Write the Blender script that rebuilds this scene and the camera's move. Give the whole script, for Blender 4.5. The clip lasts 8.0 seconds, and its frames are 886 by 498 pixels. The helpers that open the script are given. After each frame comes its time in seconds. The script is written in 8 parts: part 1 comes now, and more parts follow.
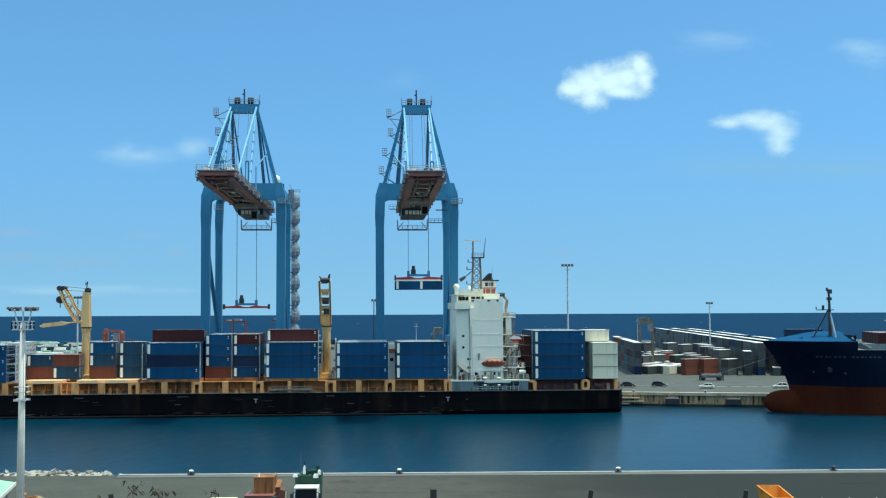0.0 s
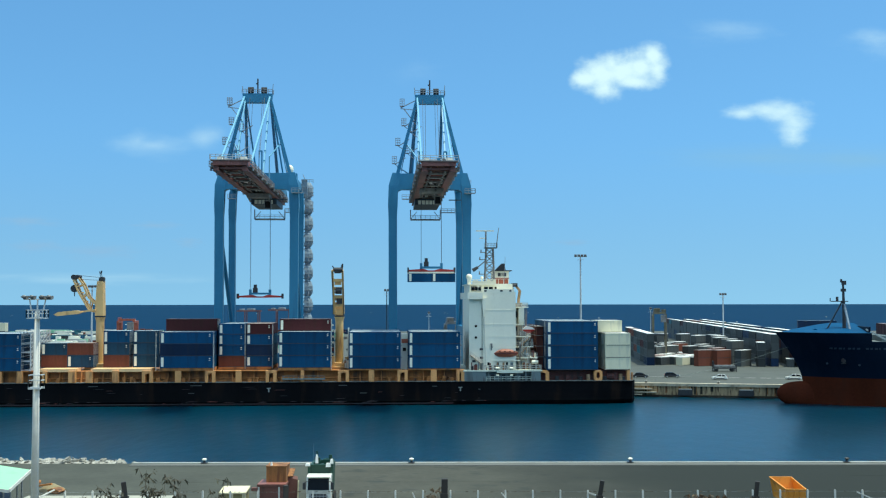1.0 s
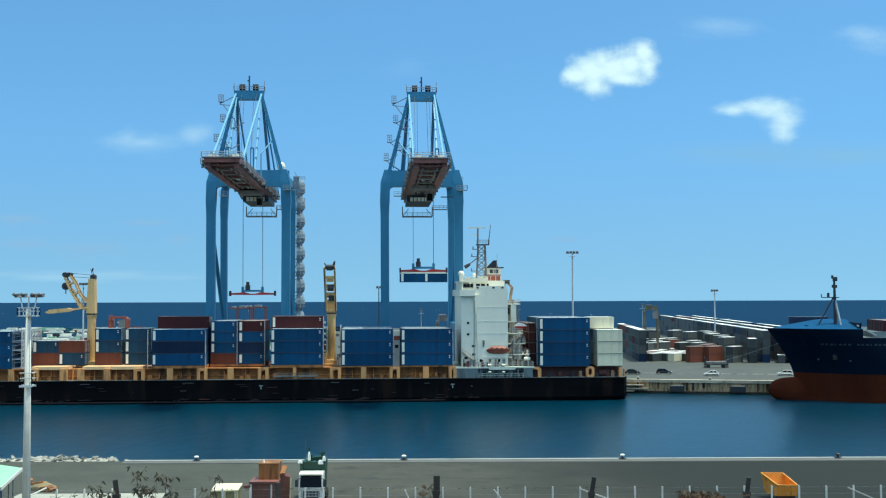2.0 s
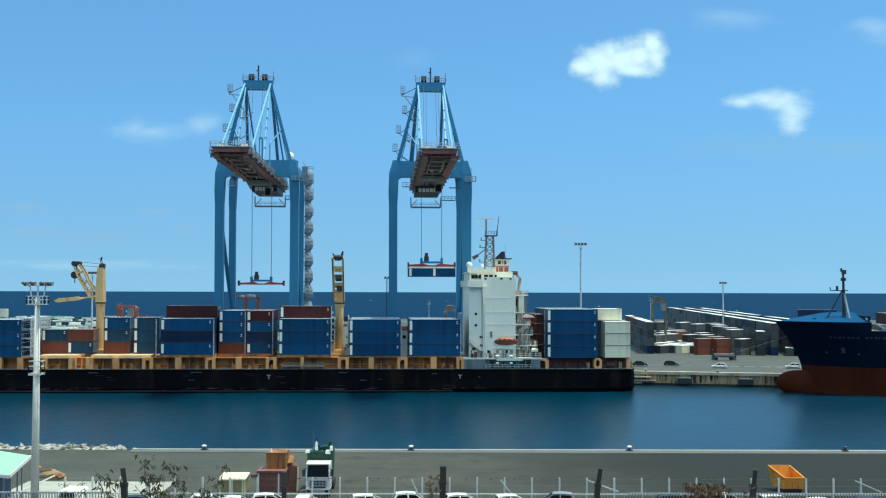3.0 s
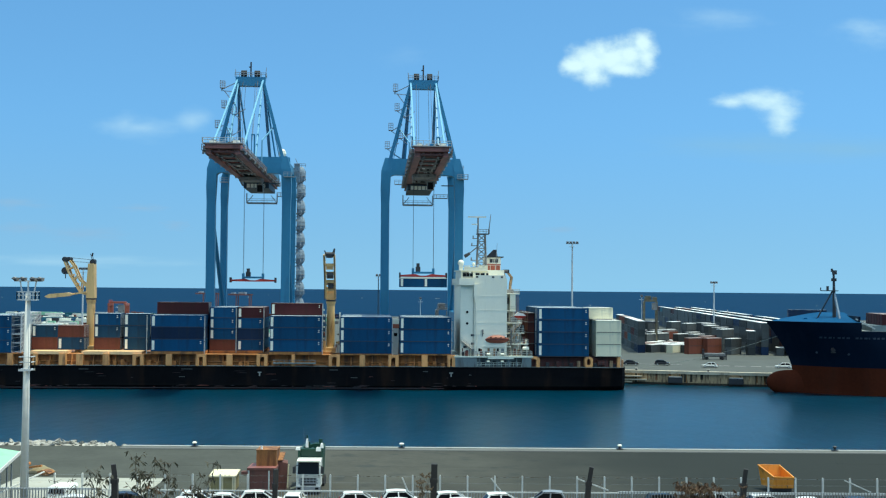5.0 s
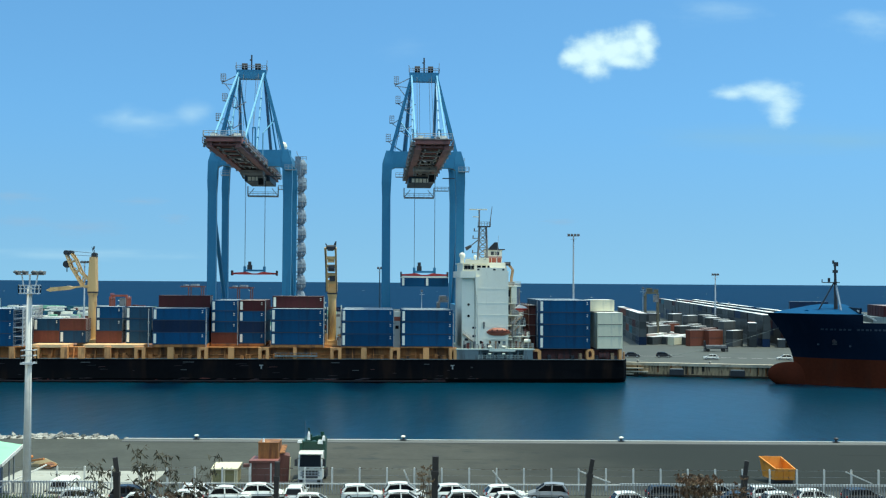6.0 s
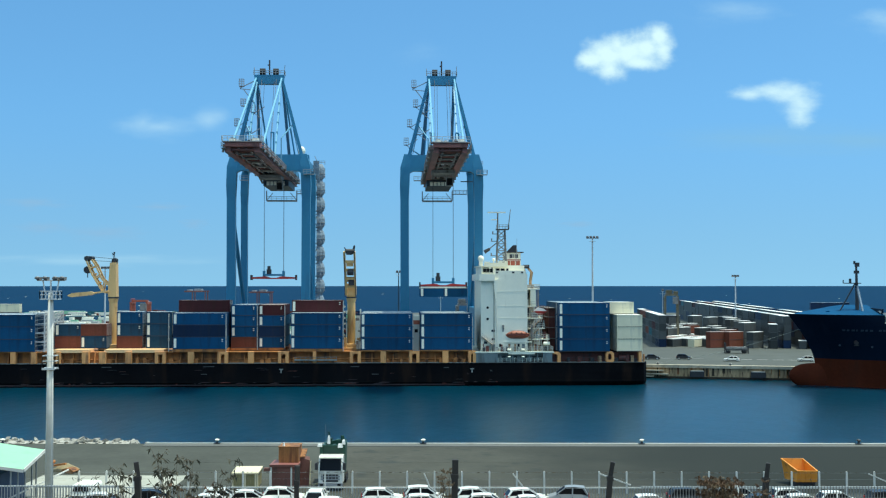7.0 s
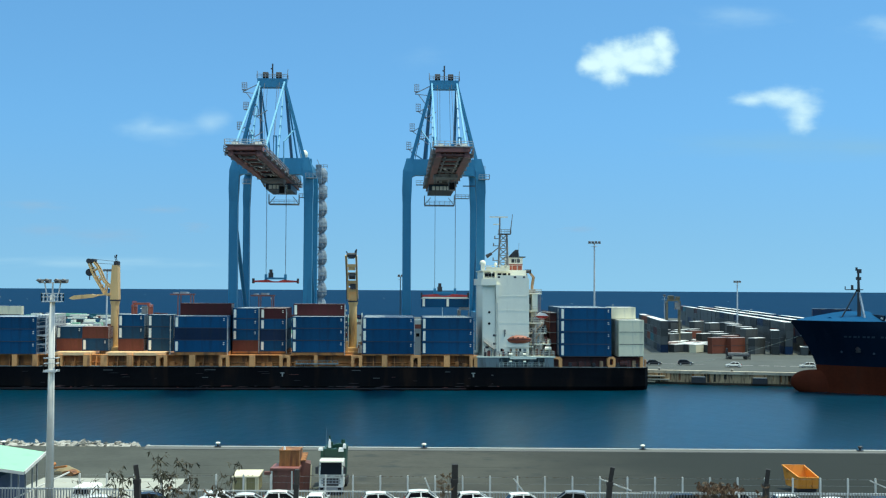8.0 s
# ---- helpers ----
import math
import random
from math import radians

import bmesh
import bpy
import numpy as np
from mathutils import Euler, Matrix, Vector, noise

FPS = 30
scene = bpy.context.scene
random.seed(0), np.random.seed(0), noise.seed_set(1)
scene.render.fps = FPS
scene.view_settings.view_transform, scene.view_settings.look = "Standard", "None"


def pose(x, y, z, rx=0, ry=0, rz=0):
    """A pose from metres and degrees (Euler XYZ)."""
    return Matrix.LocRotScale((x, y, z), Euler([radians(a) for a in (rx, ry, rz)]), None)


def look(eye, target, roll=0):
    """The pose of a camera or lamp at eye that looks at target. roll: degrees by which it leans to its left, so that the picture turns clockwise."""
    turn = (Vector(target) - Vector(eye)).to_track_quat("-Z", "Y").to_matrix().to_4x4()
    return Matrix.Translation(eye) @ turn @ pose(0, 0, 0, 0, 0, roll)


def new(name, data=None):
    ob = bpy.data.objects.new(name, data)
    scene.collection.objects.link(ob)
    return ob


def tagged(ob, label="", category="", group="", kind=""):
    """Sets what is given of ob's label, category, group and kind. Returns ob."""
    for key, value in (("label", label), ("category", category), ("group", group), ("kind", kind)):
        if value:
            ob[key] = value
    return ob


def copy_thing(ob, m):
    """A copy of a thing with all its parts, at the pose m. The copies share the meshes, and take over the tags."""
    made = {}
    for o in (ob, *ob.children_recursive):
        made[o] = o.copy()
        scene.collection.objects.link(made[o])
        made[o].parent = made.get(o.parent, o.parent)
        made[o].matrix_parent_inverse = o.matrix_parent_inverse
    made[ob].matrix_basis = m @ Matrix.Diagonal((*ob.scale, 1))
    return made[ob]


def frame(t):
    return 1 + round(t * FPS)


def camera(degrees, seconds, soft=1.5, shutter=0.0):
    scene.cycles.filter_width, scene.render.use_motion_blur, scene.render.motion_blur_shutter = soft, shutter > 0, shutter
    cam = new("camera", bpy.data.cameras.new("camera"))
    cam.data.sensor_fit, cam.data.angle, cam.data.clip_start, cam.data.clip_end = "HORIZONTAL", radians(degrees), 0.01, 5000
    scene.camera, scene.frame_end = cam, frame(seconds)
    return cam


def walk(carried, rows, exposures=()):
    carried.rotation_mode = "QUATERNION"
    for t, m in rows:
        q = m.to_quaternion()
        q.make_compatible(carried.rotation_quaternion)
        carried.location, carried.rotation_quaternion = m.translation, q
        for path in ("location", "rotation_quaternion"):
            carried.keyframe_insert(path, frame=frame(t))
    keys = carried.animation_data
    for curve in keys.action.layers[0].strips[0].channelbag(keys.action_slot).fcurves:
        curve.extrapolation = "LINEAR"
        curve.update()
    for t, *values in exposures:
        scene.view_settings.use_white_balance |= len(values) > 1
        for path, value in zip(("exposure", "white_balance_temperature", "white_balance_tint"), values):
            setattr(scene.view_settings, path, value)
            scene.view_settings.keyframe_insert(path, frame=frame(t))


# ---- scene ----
# camera: hand-held on a hillside, 25 m over the water; it only turns and sways a little
cam = camera(42.9, 8.0, soft=1.2)
LOOKS = [  # seconds, yaw, pitch, roll, and the few centimetres of sway
    (0.0, -0.855, 3.031, 0.261, -0.03), (0.5, -0.405, 3.048, 0.048, -0.023), (1.0, -0.204, 2.530, 0.061, -0.007), (1.2, -0.642, 2.645, -0.019, -0.004),
    (2.3, -0.578, 2.205, 0.201, 0.0), (2.5, -0.511, 2.096, 0.086, 0.0), (3.0, -0.196, 1.907, -0.154, 0.01), (3.5, -0.542, 2.229, -0.491, 0.024),
    (4.0, -0.451, 1.902, -0.349, -0.022), (4.5, -0.538, 1.862, -0.661, -0.017), (4.7, -0.647, 1.880, -0.504, -0.012), (5.8, -0.603, 1.439, -0.479, 0.003), (6.0, -0.561, 1.431, -0.365, 0.005),
    (6.5, 0.0, 1.410, -0.412, 0.0), (7.0, 0.397, 1.593, 0.010, 0.013), (7.5, 0.322, 1.519, -0.053, 0.013), (8.0, 0.491, 1.813, -0.286, 0.037)]
walk(cam, [(t, pose(sway, 0.0, 25.0, 90 + pitch, roll, yaw)) for t, yaw, pitch, roll, sway in LOOKS])

# daylight: high sun on the right, just on the camera's side of the ships, clear tropical sky
SUN_EL, SUN_AZ = 74.0, 99.0  # degrees; azimuth clockwise from +y
scene.view_settings.exposure = 0.3
scene.view_settings.use_white_balance = True
scene.view_settings.white_balance_temperature, scene.view_settings.white_balance_tint = 6250, -2.5
world = bpy.data.worlds.new("sky")
scene.world = world
world.use_nodes = True
wn, wl = world.node_tree.nodes, world.node_tree.links
sky = wn.new("ShaderNodeTexSky")
sky.sky_type, sky.sun_disc = "NISHITA", False
sky.sun_elevation, sky.sun_rotation = radians(SUN_EL), radians(SUN_AZ)
sky.altitude, sky.air_density, sky.dust_density, sky.ozone_density = 0, 1.0, 0.6, 1.5
coord = wn.new("ShaderNodeTexCoord")
flat = wn.new("ShaderNodeVectorMath")
flat.operation = "MAXIMUM"
flat.inputs[1].default_value = (-1, -1, 0.0)  # the sky's lowest colour goes on below the sea's edge
lift = wn.new("ShaderNodeVectorMath")  # clear marine air: little of the pale haze right over the horizon
lift.operation = "MULTIPLY_ADD"
lift.inputs[1].default_value, lift.inputs[2].default_value = (1, 1, 0.68), (0, 0, 0.155)
tint = wn.new("ShaderNodeMix")
tint.data_type, tint.blend_type = "RGBA", "MULTIPLY"
tint.inputs["Factor"].default_value = 1.0
height = wn.new("ShaderNodeSeparateXYZ")
up = wn.new("ShaderNodeMapRange")
up.interpolation_type = "SMOOTHSTEP"
up.inputs["From Min"].default_value, up.inputs["From Max"].default_value = 0.0, 0.16
hue = wn.new("ShaderNodeMix")  # milky sea haze low down, deep azure above
hue.data_type = "RGBA"
hue.inputs["A"].default_value, hue.inputs["B"].default_value = (0.555, 0.72, 0.79, 1), (0.535, 0.80, 0.955, 1)
wl.new(flat.outputs[0], height.inputs[0])
wl.new(height.outputs["Z"], up.inputs["Value"])
wl.new(up.outputs[0], hue.inputs["Factor"])
over = wn.new("ShaderNodeMapRange")
over.interpolation_type = "SMOOTHSTEP"
over.inputs["From Min"].default_value, over.inputs["From Max"].default_value = 0.28, 0.48
high = wn.new("ShaderNodeMix")  # added bright warm sky above the view, fills in the shaded sides
high.data_type = "RGBA"
high.inputs["B"].default_value = (3.2, 2.65, 1.95, 1)
wl.new(height.outputs["Z"], over.inputs["Value"])
wl.new(over.outputs[0], high.inputs["Factor"])
wl.new(hue.outputs["Result"], high.inputs["A"])
wl.new(high.outputs["Result"], tint.inputs["B"])
wl.new(coord.outputs["Generated"], flat.inputs[0])
wl.new(flat.outputs[0], lift.inputs[0])
wl.new(lift.outputs[0], sky.inputs["Vector"])
wl.new(sky.outputs["Color"], tint.inputs["A"])
wl.new(tint.outputs["Result"], wn["Background"].inputs["Color"])
wn["Background"].inputs["Strength"].default_value = 0.15
sun = new("sun", bpy.data.lights.new("sun", "SUN"))
sun.data.energy, sun.data.angle, sun.data.color = 3.3, radians(0.6), (1.0, 0.95, 0.80)
a, e = radians(SUN_AZ), radians(SUN_EL)
sun.matrix_world = look((math.sin(a) * math.cos(e) * 300, math.cos(a) * math.cos(e) * 300, math.sin(e) * 300), (0, 0, 0))
# ---- materials ----
def nodes_of(m):
    m.use_nodes = True
    return m.node_tree.nodes, m.node_tree.links, m.node_tree.nodes["Principled BSDF"]


def paint(name, color, rough=0.5, metal=0.0, vary=0.15, size=1.0, dirt=None, dirt_amount=0.3, bump=0.0, streak=False, random_tint=0.0, spec=0.5):
    """A worn surface: its colour, broken by broad patches and fine grain, with stains of a second colour."""
    m = bpy.data.materials.new(name)
    n, l, b = nodes_of(m)
    b.inputs["Roughness"].default_value, b.inputs["Metallic"].default_value = rough, metal
    b.inputs["Specular IOR Level"].default_value = spec
    tc = n.new("ShaderNodeTexCoord")
    mp = n.new("ShaderNodeMapping")
    mp.inputs["Scale"].default_value = (1, 1, 0.18) if streak else (1, 1, 1)
    l.new(tc.outputs["Object"], mp.inputs["Vector"])
    big = n.new("ShaderNodeTexNoise")
    big.inputs["Scale"].default_value, big.inputs["Detail"].default_value = 0.6 / size, 6
    fine = n.new("ShaderNodeTexNoise")
    fine.inputs["Scale"].default_value, fine.inputs["Detail"].default_value = 7.0 / size, 4
    l.new(mp.outputs[0], big.inputs["Vector"])
    l.new(tc.outputs["Object"], fine.inputs["Vector"])
    mix = n.new("ShaderNodeMix")
    mix.data_type, mix.blend_type = "RGBA", "MIX"
    lo = [c * (1 - vary) for c in color]
    hi = [min(1, c * (1 + vary)) for c in color]
    mix.inputs["A"].default_value, mix.inputs["B"].default_value = (*lo, 1), (*hi, 1)
    add = n.new("ShaderNodeMath")
    add.operation = "MULTIPLY_ADD"
    add.inputs[1].default_value = 0.4
    l.new(fine.outputs["Fac"], add.inputs[0])
    l.new(big.outputs["Fac"], add.inputs[2])
    rng = n.new("ShaderNodeMapRange")
    rng.inputs["From Min"].default_value, rng.inputs["From Max"].default_value = 0.45, 0.95
    l.new(add.outputs[0], rng.inputs["Value"])
    l.new(rng.outputs[0], mix.inputs["Factor"])
    out = mix.outputs["Result"]
    if dirt:
        spots = n.new("ShaderNodeTexNoise")
        spots.inputs["Scale"].default_value, spots.inputs["Detail"].default_value = 1.7 / size, 8
        l.new(mp.outputs[0], spots.inputs["Vector"])
        cut = n.new("ShaderNodeMapRange")
        cut.inputs["From Min"].default_value, cut.inputs["From Max"].default_value = 0.72 - 0.4 * dirt_amount, 0.95 - 0.4 * dirt_amount
        l.new(spots.outputs["Fac"], cut.inputs["Value"])
        stain = n.new("ShaderNodeMix")
        stain.data_type = "RGBA"
        stain.inputs["B"].default_value = (*dirt, 1)
        l.new(cut.outputs[0], stain.inputs["Factor"])
        l.new(out, stain.inputs["A"])
        out = stain.outputs["Result"]
    if random_tint:
        info = n.new("ShaderNodeObjectInfo")
        hsv = n.new("ShaderNodeHueSaturation")
        val = n.new("ShaderNodeMapRange")
        val.inputs["To Min"].default_value, val.inputs["To Max"].default_value = 1 - random_tint, 1 + random_tint
        l.new(info.outputs["Random"], val.inputs["Value"])
        l.new(val.outputs[0], hsv.inputs["Value"])
        l.new(out, hsv.inputs["Color"])
        out = hsv.outputs["Color"]
    l.new(out, b.inputs["Base Color"])
    if bump:
        bp = n.new("ShaderNodeBump")
        bp.inputs["Strength"].default_value, bp.inputs["Distance"].default_value = bump, 0.05 * size
        l.new(fine.outputs["Fac"], bp.inputs["Height"])
        l.new(bp.outputs[0], b.inputs["Normal"])
    return m


def water(name, color, ripple, rough, spec, stretch=(1, 1, 1), deep=0.0):
    m = bpy.data.materials.new(name)
    n, l, b = nodes_of(m)
    b.inputs["Roughness"].default_value, b.inputs["IOR"].default_value = rough, 1.33
    b.inputs["Specular IOR Level"].default_value = spec
    b.subsurface_method = "BURLEY"  # light spreads under the surface
    b.inputs["Subsurface Weight"].default_value, b.inputs["Subsurface Scale"].default_value = deep, 1.0
    b.inputs["Subsurface Radius"].default_value = (3.0, 5.0, 6.0)
    tc = n.new("ShaderNodeTexCoord")
    mp = n.new("ShaderNodeMapping")
    mp.inputs["Scale"].default_value = stretch
    l.new(tc.outputs["Object"], mp.inputs["Vector"])
    heights = []
    for scale, weight in ((0.045, 1.0), (0.35, 0.5), (1.6, 0.25)):
        t = n.new("ShaderNodeTexNoise")
        t.inputs["Scale"].default_value, t.inputs["Detail"].default_value = scale, 3
        l.new(mp.outputs[0], t.inputs["Vector"])
        k = n.new("ShaderNodeMath")
        k.operation = "MULTIPLY"
        k.inputs[1].default_value = weight / scale * 0.02
        l.new(t.outputs["Fac"], k.inputs[0])
        heights.append(k)
    add = n.new("ShaderNodeMath")
    l.new(heights[1].outputs[0], add.inputs[0])
    l.new(heights[2].outputs[0], add.inputs[1])
    bp = n.new("ShaderNodeBump")
    bp.inputs["Strength"].default_value, bp.inputs["Distance"].default_value = ripple, 8.0
    l.new(add.outputs[0], bp.inputs["Height"])
    l.new(bp.outputs[0], b.inputs["Normal"])
    patch = n.new("ShaderNodeTexNoise")
    patch.inputs["Scale"].default_value, patch.inputs["Detail"].default_value = 0.03, 5
    l.new(mp.outputs[0], patch.inputs["Vector"])
    mix = n.new("ShaderNodeMix")
    mix.data_type = "RGBA"
    mix.inputs["A"].default_value = (*[c * 0.75 for c in color], 1)
    mix.inputs["B"].default_value = (*[c * 1.3 for c in color], 1)
    l.new(patch.outputs["Fac"], mix.inputs["Factor"])
    l.new(mix.outputs["Result"], b.inputs["Base Color"])
    return m


def glass(name, color=(0.008, 0.009, 0.011), rough=0.08):
    m = bpy.data.materials.new(name)
    n, l, b = nodes_of(m)
    b.inputs["Base Color"].default_value = (*color, 1)
    b.inputs["Roughness"].default_value = rough
    b.inputs["Specular IOR Level"].default_value = 0.12
    return m


RUST = (0.12, 0.045, 0.02)
M = {
    "sea": water("sea_water", (0.0003, 0.0195, 0.053), 0.9, 0.45, 0.012),
    "basin": water("harbour_water", (0.0008, 0.0250, 0.0485), 0.6, 0.28, 0.20, (1, 0.35, 1), 1.0),
    "concrete": paint("quay_concrete", (0.064, 0.069, 0.057), 0.9, vary=0.2, size=5, dirt=(0.075, 0.072, 0.06), dirt_amount=0.4),
    "cap": paint("quay_cap", (0.42, 0.40, 0.36), 0.9, vary=0.12, size=3, dirt=(0.25, 0.2, 0.15), dirt_amount=0.2),
    "wallrust": paint("stained_quay_wall", (0.42, 0.30, 0.165), 0.9, vary=0.4, size=0.8, dirt=(0.07, 0.045, 0.03), dirt_amount=0.62, streak=True),
    "weed": paint("tidal_weed", (0.045, 0.032, 0.018), 0.85, vary=0.5, size=0.6, dirt=(0.012, 0.012, 0.009), dirt_amount=0.6, bump=0.4),
    "mastgrey": paint("sooty_mast_paint", (0.22, 0.21, 0.195), 0.6, vary=0.25, size=1.2, dirt=(0.06, 0.05, 0.045), dirt_amount=0.5),
    "tan": paint("rust_streaked_tan", (0.40, 0.25, 0.13), 0.65, vary=0.25, size=0.8, dirt=RUST, dirt_amount=0.5, streak=True),
    "seafoam": paint("pale_green_deck_edge", (0.62, 0.66, 0.55), 0.6, vary=0.12, size=1.5, dirt=(0.2, 0.17, 0.13), dirt_amount=0.35),
    "weathergrey": paint("weathered_green_grey", (0.16, 0.20, 0.20), 0.6, vary=0.2, size=1.5, dirt=(0.07, 0.06, 0.05), dirt_amount=0.5, streak=True),
    "rustred": paint("dark_rust_red", (0.13, 0.035, 0.025), 0.7, vary=0.3, size=1.5, dirt=(0.03, 0.022, 0.02), dirt_amount=0.55, streak=True),
    "boatpale": paint("faded_canopy_orange", (0.34, 0.115, 0.065), 0.55, vary=0.15, size=0.6),
    "walkgrey": paint("rust_dusted_walkway", (0.27, 0.24, 0.225), 0.6, vary=0.2, size=1.5, dirt=(0.13, 0.06, 0.045), dirt_amount=0.4),
    "olive": paint("shaded_olive_panel", (0.29, 0.245, 0.11), 0.7, vary=0.2, size=0.6),
    "sandcap": paint("sun_bleached_coping", (0.50, 0.43, 0.31), 0.9, vary=0.2, size=1.5, dirt=(0.22, 0.16, 0.10), dirt_amount=0.4),
    "gantrydark": paint("dark_gantry_blue", (0.014, 0.035, 0.055), 0.55, vary=0.3, size=1.5, dirt=(0.03, 0.02, 0.018), dirt_amount=0.5),
    "hawser": paint("grey_green_rope", (0.30, 0.32, 0.27), 0.9, vary=0.2, size=0.5),
    "hullmark": paint("faded_hull_mark", (0.06, 0.06, 0.056), 0.7, vary=0.3, size=0.5),
    "tugmark": paint("faded_tug_mark", (0.24, 0.24, 0.22), 0.7, vary=0.3, size=0.4),
    "weeds": paint("roadside_weeds", (0.06, 0.10, 0.03), 0.85, vary=0.4, size=0.3),
    "cover": paint("pale_tarpaulin", (0.72, 0.71, 0.66), 0.7, vary=0.1, size=0.6),
    "asphalt": paint("apron_asphalt", (0.064, 0.066, 0.053), 0.92, spec=0.2, vary=0.25, size=5, dirt=(0.055, 0.056, 0.046), dirt_amount=0.4),
    "asphalt_dim": paint("asphalt_dimmed_right", (0.066, 0.064, 0.050), 0.92, spec=0.2, vary=0.25, size=5, dirt=(0.027, 0.032, 0.030), dirt_amount=0.4),
    "earth": paint("dry_slope", (0.16, 0.13, 0.08), 0.95, vary=0.3, size=2, dirt=(0.07, 0.09, 0.03), dirt_amount=0.6, bump=0.4),
    "hull": paint("black_hull", (0.0058, 0.0058, 0.0066), 0.55, spec=0.035, vary=0.3, size=6, dirt=(0.026, 0.015, 0.010), dirt_amount=0.5, streak=True),
    "boot": paint("rusty_boot_top", (0.035, 0.013, 0.012), 0.7, vary=0.4, size=4, dirt=(0.02, 0.02, 0.022), dirt_amount=0.9),
    "ochre": paint("ochre_deck_paint", (0.70, 0.335, 0.115), 0.6, vary=0.15, size=2, dirt=RUST, dirt_amount=0.45, streak=True),
    "ochre_dark": paint("weathered_ochre", (0.46, 0.175, 0.042), 0.7, vary=0.25, size=3, dirt=(0.05, 0.03, 0.02), dirt_amount=0.6, streak=True),
    "hatch": paint("orange_hatch_paint", (0.86, 0.54, 0.26), 0.6, vary=0.15, size=3, dirt=RUST, dirt_amount=0.3),
    "cranecream": paint("yellow_crane_paint", (0.66, 0.42, 0.17), 0.5, vary=0.12, size=2, dirt=RUST, dirt_amount=0.3, streak=True),
    "white": paint("ship_white", (0.84, 0.80, 0.64), 0.45, vary=0.06, size=3, dirt=(0.42, 0.33, 0.22), dirt_amount=0.18, streak=True),
    "greywhite": paint("grey_white_paint", (0.52, 0.51, 0.45), 0.5, vary=0.1, size=2, dirt=(0.3, 0.22, 0.15), dirt_amount=0.25, streak=True),
    "deckgreen": paint("deck_paint", (0.17, 0.19, 0.18), 0.7, vary=0.2, size=3, dirt=RUST, dirt_amount=0.3),
    "dark": paint("dark_steel", (0.03, 0.03, 0.033), 0.55, vary=0.3, size=1),
    "steel": paint("galvanised_steel", (0.52, 0.53, 0.52), 0.55, 0.0, vary=0.12, size=1, dirt=(0.25, 0.2, 0.16), dirt_amount=0.2),
    "greysteel": paint("grey_steel", (0.30, 0.31, 0.32), 0.5, 0.2, vary=0.15, size=1),
    "blue": paint("gantry_blue", (0.03, 0.185, 0.33), 0.42, vary=0.12, size=5, dirt=(0.02, 0.10, 0.19), dirt_amount=0.2, streak=True),
    "lightblue": paint("stay_light_blue", (0.155, 0.37, 0.51), 0.4, vary=0.1, size=3),
    "boomred": paint("boom_red_brown", (0.25, 0.092, 0.074), 0.55, vary=0.3, size=3, dirt=(0.05, 0.03, 0.03), dirt_amount=0.4),
    "redpaint": paint("signal_red", (0.45, 0.035, 0.025), 0.45, vary=0.15, size=1),
    "orange": paint("lifeboat_orange", (0.36, 0.085, 0.04), 0.45, vary=0.12, size=1),
    "skip": paint("skip_orange", (0.70, 0.27, 0.03), 0.5, vary=0.12, size=1.5, dirt=RUST, dirt_amount=0.4),
    "rustbox": paint("rusty_plate", (0.30, 0.13, 0.04), 0.85, vary=0.35, size=1, dirt=(0.09, 0.035, 0.02), dirt_amount=0.7, streak=True),
    "brownbox": paint("red_brown_plate", (0.145, 0.058, 0.043), 0.8, vary=0.25, size=1.2, dirt=(0.07, 0.04, 0.03), dirt_amount=0.5, streak=True),
    "cream": paint("cream_paint", (0.72, 0.63, 0.41), 0.6, vary=0.1, size=1.5, dirt=(0.3, 0.2, 0.1), dirt_amount=0.3),
    "glass": glass("dark_glass"),
    "carwhite": paint("white_car_paint", (0.80, 0.79, 0.72), 0.18, vary=0.03, size=2),
    "carsilver": paint("silver_car_paint", (0.27, 0.275, 0.27), 0.3, 0.15, vary=0.05, size=2),
    "cardark": paint("dark_car_paint", (0.022, 0.024, 0.028), 0.25, spec=0.2, vary=0.1, size=2),
    "rubber": paint("tyre_rubber", (0.02, 0.02, 0.02), 0.9, vary=0.2, size=0.3),
    "truckgreen": paint("truck_green", (0.008, 0.05, 0.03), 0.45, vary=0.2, size=1),
    "mintroof": paint("mint_roof_sheet", (0.29, 0.55, 0.33), 0.5, vary=0.05, size=3, dirt=(0.22, 0.42, 0.26), dirt_amount=0.4),
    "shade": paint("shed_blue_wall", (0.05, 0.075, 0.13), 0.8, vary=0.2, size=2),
    "rock": paint("pale_rock", (0.29, 0.275, 0.235), 0.95, vary=0.25, size=0.8, dirt=(0.13, 0.11, 0.08), dirt_amount=0.5, bump=0.6, random_tint=0.3),
    "postconcrete": paint("fence_concrete", (0.60, 0.58, 0.52), 0.9, vary=0.12, size=0.5),
    "wood": paint("charred_post_wood", (0.03, 0.027, 0.025), 0.9, vary=0.4, size=0.15, bump=0.5, streak=True),
    "twig": paint("dry_twig", (0.10, 0.075, 0.05), 0.9, vary=0.3, size=0.1),
    "leafdry": paint("dry_brown_leaf", (0.10, 0.055, 0.028), 0.85, vary=0.4, size=0.1, random_tint=0.2),
    "leafstraw": paint("straw_coloured_leaf", (0.15, 0.105, 0.062), 0.85, vary=0.4, size=0.08, random_tint=0.3),
    "leafgreen": paint("dull_green_leaf", (0.055, 0.052, 0.032), 0.8, vary=0.4, size=0.1),
